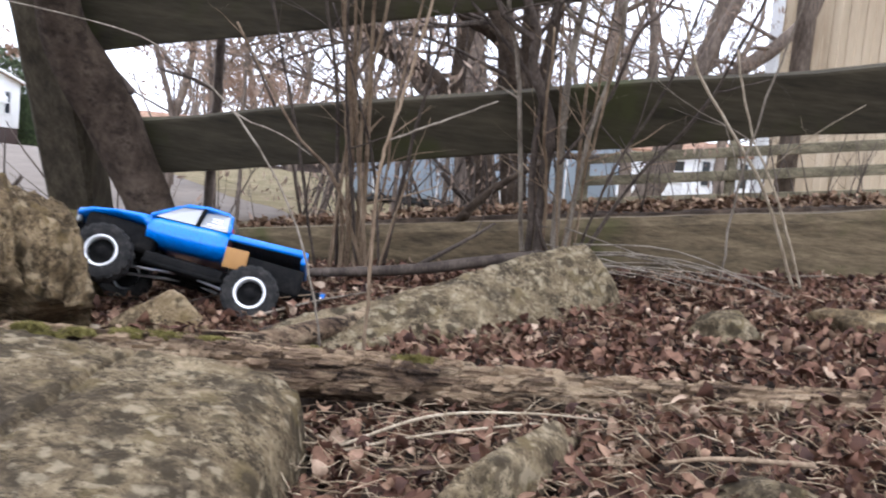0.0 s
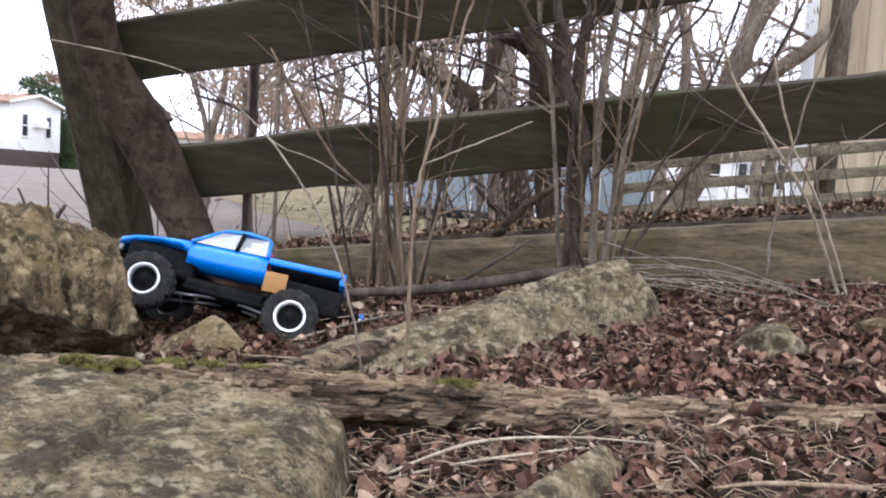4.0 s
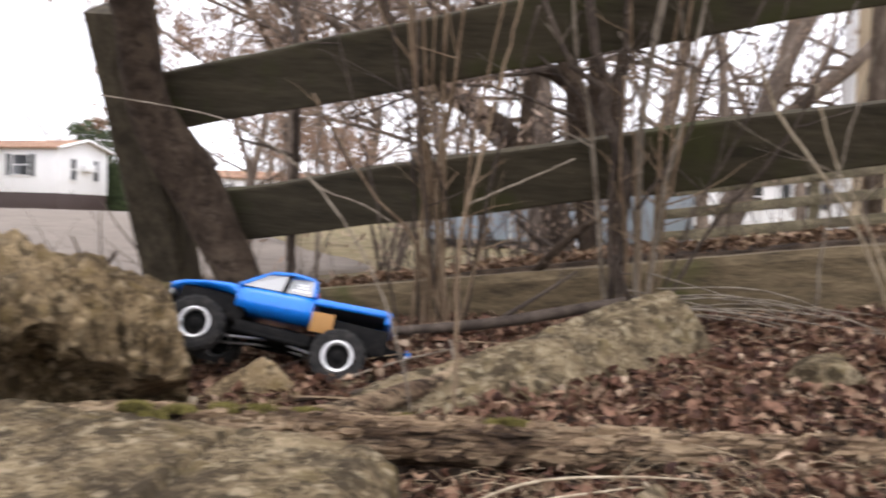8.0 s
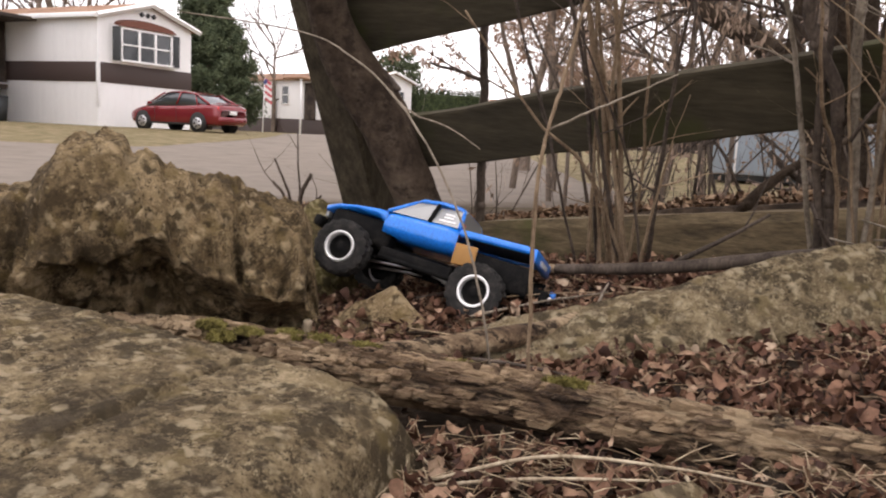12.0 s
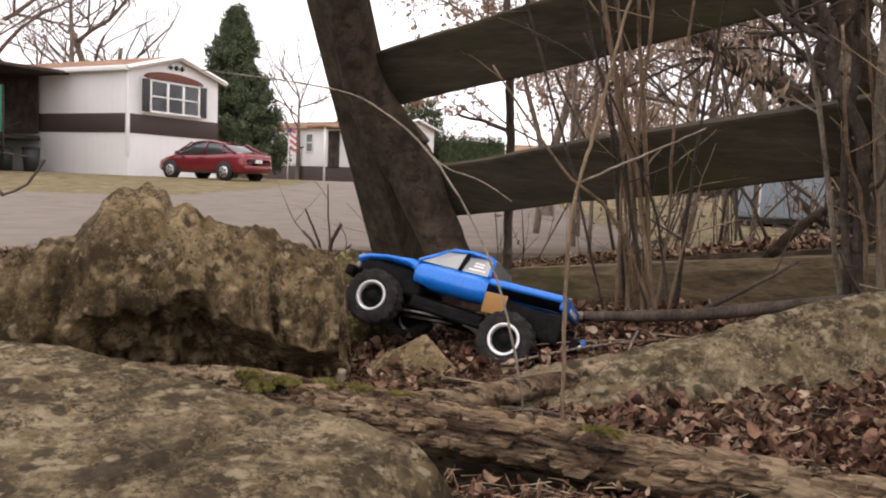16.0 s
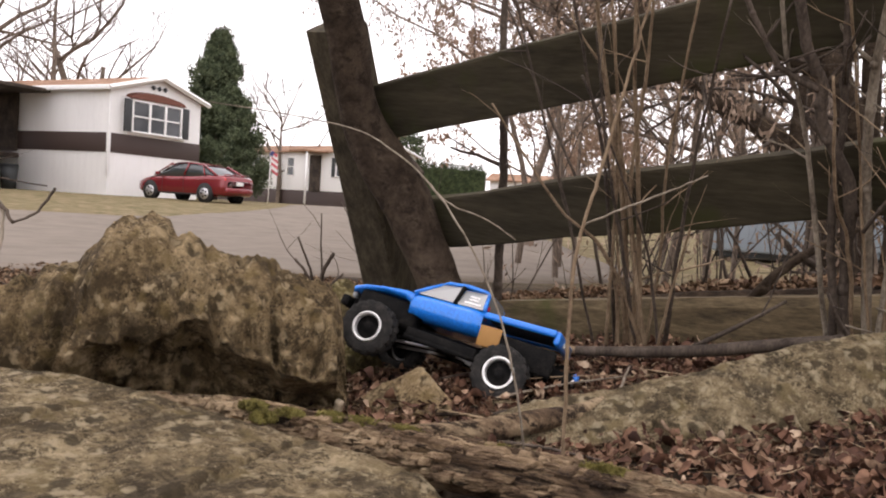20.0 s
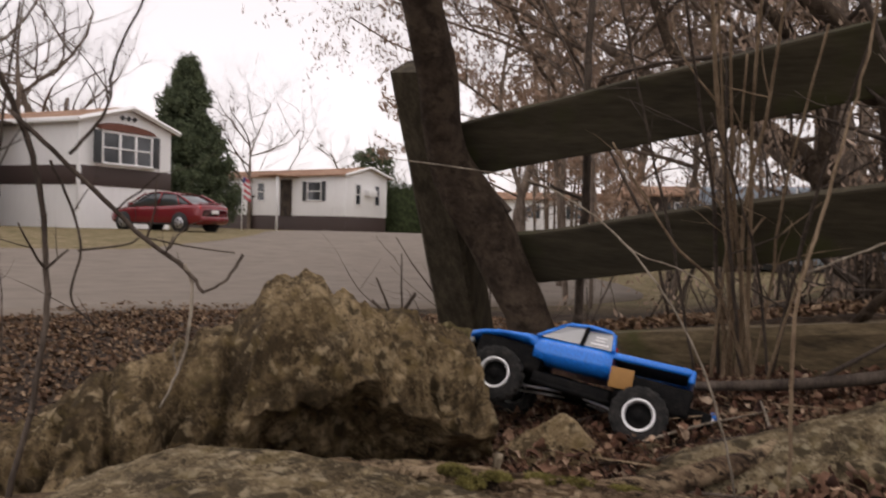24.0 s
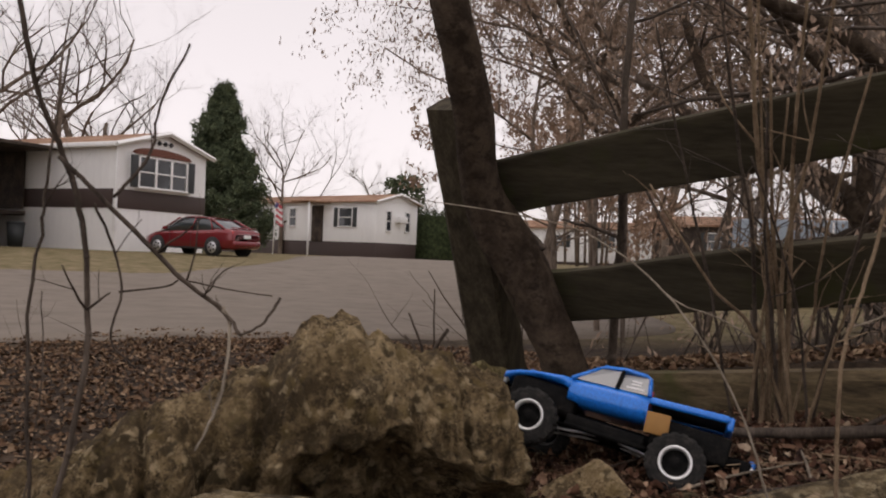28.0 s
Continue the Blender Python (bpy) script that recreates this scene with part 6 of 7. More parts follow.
frame_ob = part("chassis", merge(box(0.46, 0.012, 0.022, (-0.01, 0.035, 0.035), 0.002), box(0.46, 0.012, 0.022, (-0.01, -0.035, 0.035), 0.002), box(0.10, 0.09, 0.035, (0.0, 0, 0.028), 0.004), box(0.05, 0.07, 0.05, (0.13, 0, 0.055), 0.005), box(0.06, 0.12, 0.03, (-0.20, 0, 0.06), 0.005)), DIRTYBLACK, truck, "dusty black chassis rails and skid plate")
for s in (-1, 1):
    part("rock_slider", rod((0.085, s * 0.092, 0.012), (-0.09, s * 0.092, 0.012), 0.006, 0.006, 8), DIRTYBLACK, frame_ob)
    for x0, x1 in ((0.02, WB), (-0.03, -WB)):
        part("suspension_link", rod((x0, s * 0.040, 0.012), (x1, s * 0.055, -0.006), 0.0035, 0.0035, 8), STEEL, frame_ob)
        part("suspension_link", rod((x0, s * 0.022, 0.026), (x1, s * 0.035, 0.018), 0.003, 0.003, 8), DIRTYBLACK, frame_ob)
    for x in (WB, -WB):
        shock = part("shock_absorber", rod((x * 0.78, s * 0.05, 0.085), (x, s * 0.07, 0.005), 0.008, 0.006, 10), REDPART if x < 0 else DIRTYBLACK, frame_ob)
        for k in range(5):
            part("coil", rod((x * (0.82 + 0.03 * k), s * (0.054 + 0.0027 * k), 0.07 - 0.011 * k), (x * (0.826 + 0.03 * k), s * (0.0545 + 0.0027 * k), 0.066 - 0.011 * k), 0.011, 0.011, 10), DIRTYBLACK, shock)
for s in (-1, 1):
    part("side_skirt", box(0.17, 0.012, 0.026, (0.0, s * 0.090, 0.022), 0.004), DIRTYBLACK, frame_ob)
    part("inner_fender", box(0.15, 0.060, 0.062, (0.150, s * 0.060, 0.058), 0.012), DIRTYBLACK, frame_ob)
    part("inner_bed_side", box(0.16, 0.010, 0.060, (-0.172, s * 0.088, 0.055), 0.006), DIRTYBLACK, frame_ob)
for x in (WB, -WB):
    ax = part("axle", merge(rod((x, -0.085, 0.045 if x < 0 else 0), (x, 0.085, 0), 0.011, 0.011, 12), rod((x, 0.012, 0), (x, 0.045, 0), 0.024, 0.020, 14)), DIRTYBLACK, truck)
bump_r = part("rear_bumper", merge(box(0.020, 0.19, 0.030, (-0.288, 0, 0.035), 0.006), box(0.05, 0.012, 0.02, (-0.265, 0.05, 0.045), 0.002), box(0.05, 0.012, 0.02, (-0.265, -0.05, 0.045), 0.002)), DIRTYBLACK, truck)
for s in (-1, 1):
    part("tow_hook", box(0.014, 0.012, 0.018, (-0.300, s * 0.065, 0.048), 0.004), BLUE, bump_r)
    part("bumper_lamp", rod((-0.297, s * 0.085, 0.036), (-0.302, s * 0.085, 0.036), 0.007, 0.007, 10), SILVER, bump_r)
part("front_bumper", merge(box(0.022, 0.15, 0.026, (0.262, 0, 0.048), 0.007), box(0.04, 0.012, 0.02, (0.24, 0.04, 0.05), 0.002), box(0.04, 0.012, 0.02, (0.24, -0.04, 0.05), 0.002)), DIRTYBLACK, truck)


def tyre_geo(r, w):
    """Knobbly crawler tyre about the y axis: rounded carcass whose tread steps in and out in staggered blocks."""
    prof = [(-0.5, 0.60), (-0.53, 0.74), (-0.52, 0.88), (-0.46, 0.94), (-0.44, 0.96), (-0.05, 0.96), (-0.02, 0.93), (0.02, 0.93), (0.05, 0.96), (0.44, 0.96), (0.46, 0.94), (0.52, 0.88), (0.53, 0.74), (0.5, 0.60), (0.3, 0.57), (-0.3, 0.57)]
    n, m, v = 108, 16, []
    for i in range(n):
        a = 2 * math.pi * i / n
        for p, q in prof:
            lug = (i + (3 if p > 0 else 0)) % 6 < 4
            up = 0.045 if lug and q > 0.92 and abs(p) > 0.03 else (0.02 if lug and 0.85 < q < 0.92 else 0.0)
            v.append((math.cos(a) * r * (q + up), p * w, math.sin(a) * r * (q + up)))
    return v, [(i * m + j, i * m + (j + 1) % m, ((i + 1) % n) * m + (j + 1) % m, ((i + 1) % n) * m + j) for i in range(n) for j in range(m)]


def lathe_y(prof, n=32):
    v = [(math.cos(a) * q, p, math.sin(a) * q) for a in (2 * math.pi * i / n for i in range(n)) for p, q in prof]
    m = len(prof)
    f = [(i * m + j, i * m + j + 1, ((i + 1) % n) * m + j + 1, ((i + 1) % n) * m + j) for i in range(n) for j in range(m - 1)]
    return v, f


def tilt(x, s):
    """The rear axle swings on its links to follow the ground."""
    return 0.052 if x < 0 and s < 0 else 0.0


for x in (WB, -WB):
    for s in (-1, 1):
        tyre = part("wheel", tyre_geo(0.0605, 0.046), RUBBER, truck, "knobbly black tyre", smooth=False)
        tyre.location = (x, s * TR, tilt(x, s))
        part("beadlock_ring", lathe_y([(s * 0.018, 0.034), (s * 0.0235, 0.0345), (s * 0.0245, 0.033), (s * 0.0240, 0.0290), (s * 0.021, 0.0275), (s * 0.012, 0.0265)]), SILVER, tyre, "bright beadlock ring")
        part("hub", lathe_y([(s * 0.010, 0.027), (s * 0.011, 0.014), (s * 0.017, 0.012), (s * 0.019, 0.006), (s * 0.019, 0.0)]), DIRTYBLACK, tyre)

# ---------------- shrubs and canes near the camera ----------------
def stems(name, label, category, origin, specs, group=""):
    """A plant of named stems. Specs: control places, radii, material, side twigs, seed."""
    th = thing(name, origin, label, category, group)
    o = np.array(origin)
    for pts, radii, mat, twigs, seed in specs:
        rnd = random.Random(seed)
        path = smooth_path(pts, 7) - o
        path += np.array([[0.004 * noise.noise(Vector((i * 0.5, seed, 0))), 0.004 * noise.noise(Vector((i * 0.5, seed, 7))), 0] for i in range(len(path))])
        tb = Tubes().add(path, radii, 8, 0.25, seed)
        for k in range(len(path) // 7):
            i = min(len(path) - 2, k * 7 + rnd.randint(2, 5))
            r = float(np.interp(i / (len(path) - 1), np.linspace(0, 1, len(radii)), radii))
            d = path[i + 1] - path[i]
            d = d / np.linalg.norm(d)
            tb.add([path[i] - d * r, path[i], path[i] + d * r], [r * 0.95, r * 1.18, r * 0.95], 7)
        st = part("stem", tb.geo(), mat, th)
        if twigs:
            tw = Tubes()
            for _ in range(twigs):
                i = rnd.randint(len(path) // 4, len(path) - 2)
                r = float(np.interp(i / (len(path) - 1), np.linspace(0, 1, len(radii)), radii))
                limb(tw, path[i], (rnd.gauss(0, 1), rnd.gauss(0, 0.5), rnd.uniform(0.2, 1.3)), rnd.uniform(0.10, 0.28) * (0.45 if 40 < seed < 51 else 1), r * 0.55, 2, rnd, 5, 0.0, 0.3, (1, 2), 4)
            tagged(part("side_twig", tw.geo(), mat, st), kind="stuff")
    return th


stems("dry_cane", "upright pale dry cane with a thin side twig", "cane", (-0.135, 1.22, 0.15), [
    ([(-0.135, 1.235, 0.12), (-0.136, 1.22, 0.307), (-0.136, 1.22, 0.434), (-0.124, 1.22, 0.511), (-0.105, 1.22, 0.587), (-0.077, 1.22, 0.712), (-0.055, 1.22, 0.82), (-0.02, 1.23, 1.1)], [0.0030, 0.0026, 0.0021, 0.0016], STEMTAN, 0, 1),
    ([(-0.125, 1.22, 0.503), (-0.068, 1.225, 0.530), (-0.011, 1.23, 0.556), (0.03, 1.235, 0.576)], [0.0017, 0.0010], TWIG, 0, 2)], "dry canes by the log")
stems("dry_cane", "long arching pale dry cane bending over the rocks", "cane", (-0.20, 1.26, 0.15), [
    ([(-0.20, 1.27, 0.10), (-0.215, 1.262, 0.21), (-0.252, 1.262, 0.340), (-0.318, 1.265, 0.462), (-0.405, 1.27, 0.558), (-0.475, 1.27, 0.605), (-0.535, 1.27, 0.632), (-0.64, 1.27, 0.652), (-0.76, 1.27, 0.668), (-0.86, 1.27, 0.68)], [0.0020, 0.0018, 0.0015, 0.0011, 0.0008], TWIG, 0, 3),
    ([(-0.40, 1.27, 0.553), (-0.36, 1.275, 0.52), (-0.30, 1.28, 0.50), (-0.25, 1.285, 0.472)], [0.0016, 0.0009], TWIG, 0, 4)], "dry canes by the log")

stems("shrub", "multi-stemmed bare shrub with dark upright stems", "shrub", (0.2, 2.14, 0.3), [
    ([(0.198, 2.16, 0.20), (0.183, 2.07, 0.462), (0.183, 1.99, 0.598), (0.123, 1.925, 0.731), (0.12, 1.885, 0.801), (0.091, 1.845, 0.867), (0.05, 1.76, 1.1), (0.02, 1.72, 1.5)], [0.0142, 0.0128, 0.0105, 0.0075], TWIG_DARK, 5, 11),
    ([(0.242, 2.17, 0.20), (0.219, 2.05, 0.507), (0.206, 1.96, 0.664), (0.208, 1.88, 0.808), (0.214, 1.84, 0.875), (0.25, 1.74, 1.15), (0.27, 1.72, 1.5)], [0.0105, 0.0090, 0.0067], TWIG, 5, 12),
    ([(0.114, 1.889, 0.788), (0.06, 1.875, 0.819), (0.023, 1.855, 0.861), (-0.06, 1.80, 1.05), (-0.13, 1.8, 1.3)], [0.0075, 0.0045], TWIG_DARK, 4, 13),
    ([(0.211, 1.99, 0.519), (0.299, 1.89, 0.678), (0.334, 1.81, 0.807), (0.388, 1.76, 0.874), (0.5, 1.66, 1.15)], [0.0045, 0.0030], TWIG_DARK, 3, 14),
    ([(0.25, 2.13, 0.22), (0.268, 1.95, 0.576), (0.298, 1.85, 0.749), (0.297, 1.78, 0.869), (0.33, 1.7, 1.15)], [0.0053, 0.0037], TWIG, 3, 15),
    ([(0.163, 2.19, 0.22), (0.114, 2.03, 0.567), (0.082, 1.935, 0.755), (0.049, 1.875, 0.869), (0.02, 1.75, 1.2)], [0.0060, 0.0037], TWIG, 3, 16),
    ([(0.175, 2.17, 0.22), (0.15, 2.02, 0.55), (0.16, 1.92, 0.75), (0.15, 1.78, 1.1)], [0.0090, 0.0060], TWIG_DARK, 3, 17),
    ([(0.28, 2.12, 0.24), (0.33, 1.96, 0.50), (0.42, 1.84, 0.72), (0.47, 1.70, 1.0)], [0.0037, 0.0023], TWIG_DARK, 3, 18)])
stems("shrub", "clump of tan dry upright stems in front of the rails", "shrub", (-0.3, 2.24, 0.22), [
    ([(-0.322, 2.28, 0.15), (-0.307, 2.10, 0.532), (-0.329, 1.925, 0.849), (-0.34, 1.75, 1.2)], [0.0082, 0.0061, 0.0041], STEMTAN, 3, 21),
    ([(-0.278, 2.25, 0.15), (-0.262, 2.04, 0.603), (-0.253, 1.90, 0.849), (-0.22, 1.72, 1.2)], [0.0068, 0.0048, 0.0027], STEMTAN, 3, 22),
    ([(-0.252, 2.22, 0.15), (-0.28, 2.05, 0.546), (-0.218, 1.87, 0.847), (-0.17, 1.7, 1.15)], [0.0054, 0.0041, 0.0027], STEMTAN, 3, 23),
    ([(-0.344, 2.26, 0.15), (-0.345, 2.05, 0.624), (-0.368, 1.92, 0.845), (-0.40, 1.72, 1.2)], [0.0054, 0.0041, 0.0027], TWIG_DARK, 4, 24),
    ([(-0.400, 2.27, 0.14), (-0.442, 2.08, 0.519), (-0.476, 1.96, 0.739), (-0.53, 1.78, 1.1)], [0.0041, 0.0034, 0.0020], TWIG_DARK, 4, 25),
    ([(-0.30, 2.24, 0.15), (-0.285, 2.16, 0.40), (-0.30, 2.03, 0.65), (-0.30, 1.84, 1.0)], [0.0075, 0.0054, 0.0027], STEMTAN, 3, 26),
    ([(-0.27, 2.24, 0.15), (-0.22, 2.13, 0.42), (-0.19, 2.0, 0.65), (-0.11, 1.82, 0.98)], [0.0041, 0.0027], STEMTAN, 3, 27),
    ([(-0.33, 2.22, 0.15), (-0.325, 2.17, 0.30), (-0.335, 2.12, 0.42)], [0.0061, 0.0048], STEMTAN, 0, 28),
    ([(-0.23, 2.20, 0.16), (-0.19, 2.13, 0.33), (-0.14, 2.06, 0.50)], [0.0041, 0.0027], STEMTAN, 1, 29)])
rnd = random.Random(301)
more = []
for i in range(6):
    x0, lean = rnd.gauss(-0.30, 0.045), rnd.gauss(0, 0.10)
    top = rnd.uniform(0.55, 1.25)
    more.append(([(x0, 2.25 + rnd.gauss(0, 0.03), 0.15), (x0 + lean * 0.35, 2.10, 0.42), (x0 + lean * 0.7, 1.95, 0.15 + top * 0.55), (x0 + lean + rnd.gauss(0, 0.03), 1.95 - 0.25 * top, 0.15 + top * 0.85)], [rnd.uniform(0.003, 0.0065), 0.0022], rnd.choice((STEMTAN, STEMTAN, TWIG_DARK)), 2, 310 + i))
stems("shrub", "dense clump of thin tan stems growing at the rails", "shrub", (-0.3, 2.24, 0.2), more)
rnd = random.Random(302)
more = []
for i in range(6):
    x0, lean = rnd.gauss(0.21, 0.06), rnd.gauss(0.02, 0.12)
    top = rnd.uniform(0.6, 1.25)
    more.append(([(x0, 2.15 + rnd.gauss(0, 0.03), 0.2), (x0 + lean * 0.35, 2.03, 0.48), (x0 + lean * 0.7, 1.90, 0.2 + top * 0.55), (x0 + lean + rnd.gauss(0, 0.03), 1.88 - 0.22 * top, 0.2 + top * 0.85)], [rnd.uniform(0.0035, 0.0075), 0.0024], rnd.choice((STEMTAN, STEMTAN, TWIG_DARK)), 3, 330 + i))
stems("shrub", "tangle of thin stems round the dark shrub", "shrub", (0.21, 2.14, 0.25), more)
stems("sapling", "slim dark sapling standing behind the rails", "sapling", (-0.8, 2.50, 0.25), [
    ([(-0.80, 2.51, 0.20), (-0.761, 2.41, 0.501), (-0.732, 2.33, 0.703), (-0.716, 2.25, 0.898), (-0.70, 2.2, 1.1), (-0.66, 2.15, 1.6)], [0.015, 0.012, 0.008], TWIG_DARK, 5, 31)])
stems("sapling", "twiggy bare sapling arching over the boulder", "sapling", (-1.10, 0.74, 0.2), [
    ([(-1.10, 0.74, 0.06), (-1.07, 0.79, 0.36), (-1.075, 0.80, 0.50), (-1.085, 0.79, 0.623), (-1.09, 0.76, 0.70), (-1.08, 0.71, 0.78), (-1.07, 0.67, 0.90), (-1.08, 0.62, 1.1)], [0.0043, 0.0040, 0.0037, 0.0037], TWIG_DARK, 5, 41),
    ([(-1.075, 0.745, 0.69), (-1.02, 0.789, 0.623), (-0.952, 0.861, 0.526), (-0.93, 0.905, 0.492), (-0.901, 0.92, 0.452)], [0.0032, 0.0031, 0.0028], TWIG_DARK, 5, 42),
    ([(-0.955, 0.866, 0.528), (-0.913, 0.923, 0.515), (-0.875, 0.955, 0.509)], [0.0012, 0.0010], TWIG_DARK, 0, 43),
    ([(-0.925, 0.91, 0.492), (-0.917, 0.915, 0.452), (-0.918, 0.90, 0.36), (-0.94, 0.88, 0.29)], [0.0028, 0.0019], TWIG, 2, 44),
    ([(-0.901, 0.92, 0.452), (-0.882, 0.945, 0.470), (-0.866, 0.962, 0.507)], [0.0017, 0.0021], TWIG_DARK, 0, 45),
    ([(-1.05, 0.785, 0.63), (-1.054, 0.827, 0.561), (-1.046, 0.833, 0.506), (-1.06, 0.83, 0.44), (-1.03, 0.85, 0.40)], [0.0020, 0.0014], TWIG_DARK, 3, 46),
    ([(-1.05, 0.832, 0.508), (-1.003, 0.881, 0.519), (-0.993, 0.892, 0.536)], [0.0016, 0.0012], TWIG_DARK, 0, 47),
    ([(-1.142, 0.772, 0.20), (-1.158, 0.771, 0.469), (-1.154, 0.784, 0.597), (-1.15, 0.784, 0.66), (-1.12, 0.79, 0.85)], [0.0028, 0.0019], TWIG_DARK, 2, 48),
    ([(-1.032, 0.80, 0.64), (-1.00, 0.83, 0.70), (-0.99, 0.84, 0.78), (-0.96, 0.86, 0.86)], [0.0025, 0.0017], TWIG_DARK, 2, 49),
    ([(-1.20, 0.80, 0.15), (-1.19, 0.82, 0.35), (-1.21, 0.83, 0.5)], [0.0015, 0.0009], TWIG_DARK, 2, 50)])
stems("twiggy_bush", "small bare twiggy bush beside the fence post", "bush", (-1.28, 2.25, 0.2), [
    ([(-1.28, 2.25, 0.12), (-1.27, 2.22, 0.24), (-1.25, 2.20, 0.30), (-1.20, 2.18, 0.36)], [0.008, 0.005], TWIG_DARK, 1, 51),
    ([(-1.28, 2.25, 0.12), (-1.31, 2.22, 0.26), (-1.36, 2.2, 0.33)], [0.006, 0.004], TWIG_DARK, 1, 52),
    ([(-1.28, 2.25, 0.12), (-1.30, 2.2, 0.30), (-1.33, 2.17, 0.40)], [0.005, 0.003], TWIG_DARK, 0, 53),
    ([(-1.28, 2.25, 0.12), (-1.22, 2.2, 0.25), (-1.17, 2.19, 0.30)], [0.006, 0.003], TWIG_DARK, 1, 54)])
stems("fallen_branch", "long dark fallen branch with a bare pale patch", "branch", (-0.4, 2.0, 0.19), [
    ([(-0.90, 2.06, 0.262), (-0.843, 2.0, 0.234), (-0.721, 2.0, 0.203), (-0.62, 2.0, 0.198)], [0.010, 0.012, 0.013], TWIG, 0, 61),
    ([(-0.62, 2.0, 0.198), (-0.551, 2.0, 0.200), (-0.47, 2.0, 0.195)], [0.012, 0.011], TWIG_DARK, 0, 62),
    ([(-0.47, 2.0, 0.195), (-0.42, 2.0, 0.195), (-0.37, 2.0, 0.198)], [0.0105, 0.010], STEMTAN, 0, 63),
    ([(-0.37, 2.0, 0.198), (-0.299, 2.0, 0.206), (-0.091, 2.0, 0.235), (0.146, 2.0, 0.286), (0.24, 2.0, 0.30)], [0.011, 0.013, 0.012], TWIG_DARK, 2, 64)])
stems("broken_branch", "thick dark broken branch propped behind the beam", "branch", (0.0, 2.33, 0.33), [
    ([(-0.08, 2.40, 0.27), (-0.02, 2.35, 0.345), (0.035, 2.33, 0.41), (0.12, 2.36, 0.48), (0.22, 2.40, 0.54)], [0.013, 0.014, 0.011, 0.008], BARK, 0, 71)])
stems("dry_cane", "pair of crossing dry canes in front of the rails", "cane", (0.80, 1.95, 0.3), [
    ([(0.80, 1.97, 0.25), (0.678, 1.90, 0.482), (0.548, 1.83, 0.634), (0.463, 1.79, 0.733), (0.40, 1.74, 0.86)], [0.0042, 0.003], CANE, 0, 81),
    ([(0.815, 1.96, 0.25), (0.70, 1.88, 0.47), (0.60, 1.82, 0.62), (0.53, 1.76, 0.78)], [0.0035, 0.002], CANE, 1, 82),
    ([(0.62, 1.98, 0.25), (0.60, 1.88, 0.46), (0.61, 1.80, 0.66), (0.64, 1.7, 0.9)], [0.003, 0.002], TWIG, 2, 83)])
rnd = random.Random(77)
for i in range(6):
    x = rnd.uniform(0.95, 1.5)
    stems("dry_cane", "thin dry cane leaning against the rails", "cane", (x, 2.0 - 0.18 * x, 0.3 + 0.1 * x), [
        ([(x, 2.03 - 0.18 * x, 0.22 + 0.1 * x), (x + rnd.gauss(0, 0.05), 1.93 - 0.15 * x, 0.5 + 0.1 * x), (x + rnd.gauss(0, 0.1), 1.80 - 0.13 * x, 0.75 + 0.1 * x), (x + rnd.gauss(0, 0.15), 1.7 - 0.13 * x, 1.1)], [0.004, 0.002], TWIG, 1, 90 + i)], "thin canes by the fence")

# fan of straw-coloured grass and bramble lying from the shrub
tb, rnd = Tubes(), random.Random(9)
for i in range(14):
    x0, y0 = 0.26 + rnd.gauss(0, 0.03), 2.06 + rnd.gauss(0, 0.03)
    L, a = rnd.uniform(0.25, 0.7), rnd.uniform(-0.55, 0.05)
    x1, y1 = x0 + L * math.cos(a), y0 + L * math.sin(a) * 0.8
    z0, z1 = height(x0, y0) + rnd.uniform(0.06, 0.16), height(x1, y1) + 0.012
    tb.add(smooth_path([(x0, y0, z0), ((x0 + x1) / 2, (y0 + y1) / 2, (z0 + z1) / 2 + rnd.uniform(0.0, 0.05)), (x1, y1, z1)], 4), [0.0022, 0.0012], 4)
tagged(part("straw_stems", tb.geo(), TWIG), "fan of fallen straw-coloured stems beside the shrub", "stems", kind="stuff")

# sprigs between beam and lane
tb = Tubes()
for i in range(70):
    x = rnd.uniform(-1.3, 1.6)
    y = beam_line(x) + rnd.uniform(0.15, 1.6)
    limb(tb, (x, y, height(x, y) - 0.02), (rnd.gauss(0, 0.35), rnd.gauss(0, 0.3), 1), rnd.uniform(0.15, 0.55), rnd.uniform(0.002, 0.0045), 2, rnd, 4, 0.0, 0.25, (1, 3), 4)
for i in range(26):
    x, y = rnd.uniform(-1.0, 0.5), rnd.uniform(2.9, 5.2)
    limb(tb, (x, y, height(x, y) - 0.02), (rnd.gauss(0, 0.35), rnd.gauss(0, 0.3), 1), rnd.uniform(0.6, 1.4), rnd.uniform(0.004, 0.008), 3, rnd, 4, 0.03, 0.3, (2, 3), 4)
tagged(part("undergrowth", tb.geo(), TWIG_DARK), "thin bare undergrowth sprigs behind the beam", "undergrowth", kind="stuff")

# ---------------- leaf litter ----------------
def leaf_material(name, stops):
    m, n, l, b = material(name, 0.75)
    b.inputs["Specular IOR Level"].default_value = 0.25
    g = n.new("ShaderNodeNewGeometry")
    c = ramp(n, l, g.outputs["Random Per Island"], stops).outputs["Color"]
    t = noise_tex(n, l, 60, 4)
    k = ramp(n, l, t.outputs["Fac"], [(0.35, (0.55, 0.52, 0.5)), (0.65, (1.1, 1.1, 1.1))]).outputs["Color"]
    mm = n.new("ShaderNodeMix")
    mm.data_type, mm.blend_type = "RGBA", "MULTIPLY"
    mm.inputs["Factor"].default_value = 1.0
    l.new(c, mm.inputs["A"])
    l.new(k, mm.inputs["B"])
    l.new(mm.outputs["Result"], b.inputs["Base Color"])
    bump(n, l, b, t.outputs["Fac"], 0.4, 0.002)
    return m


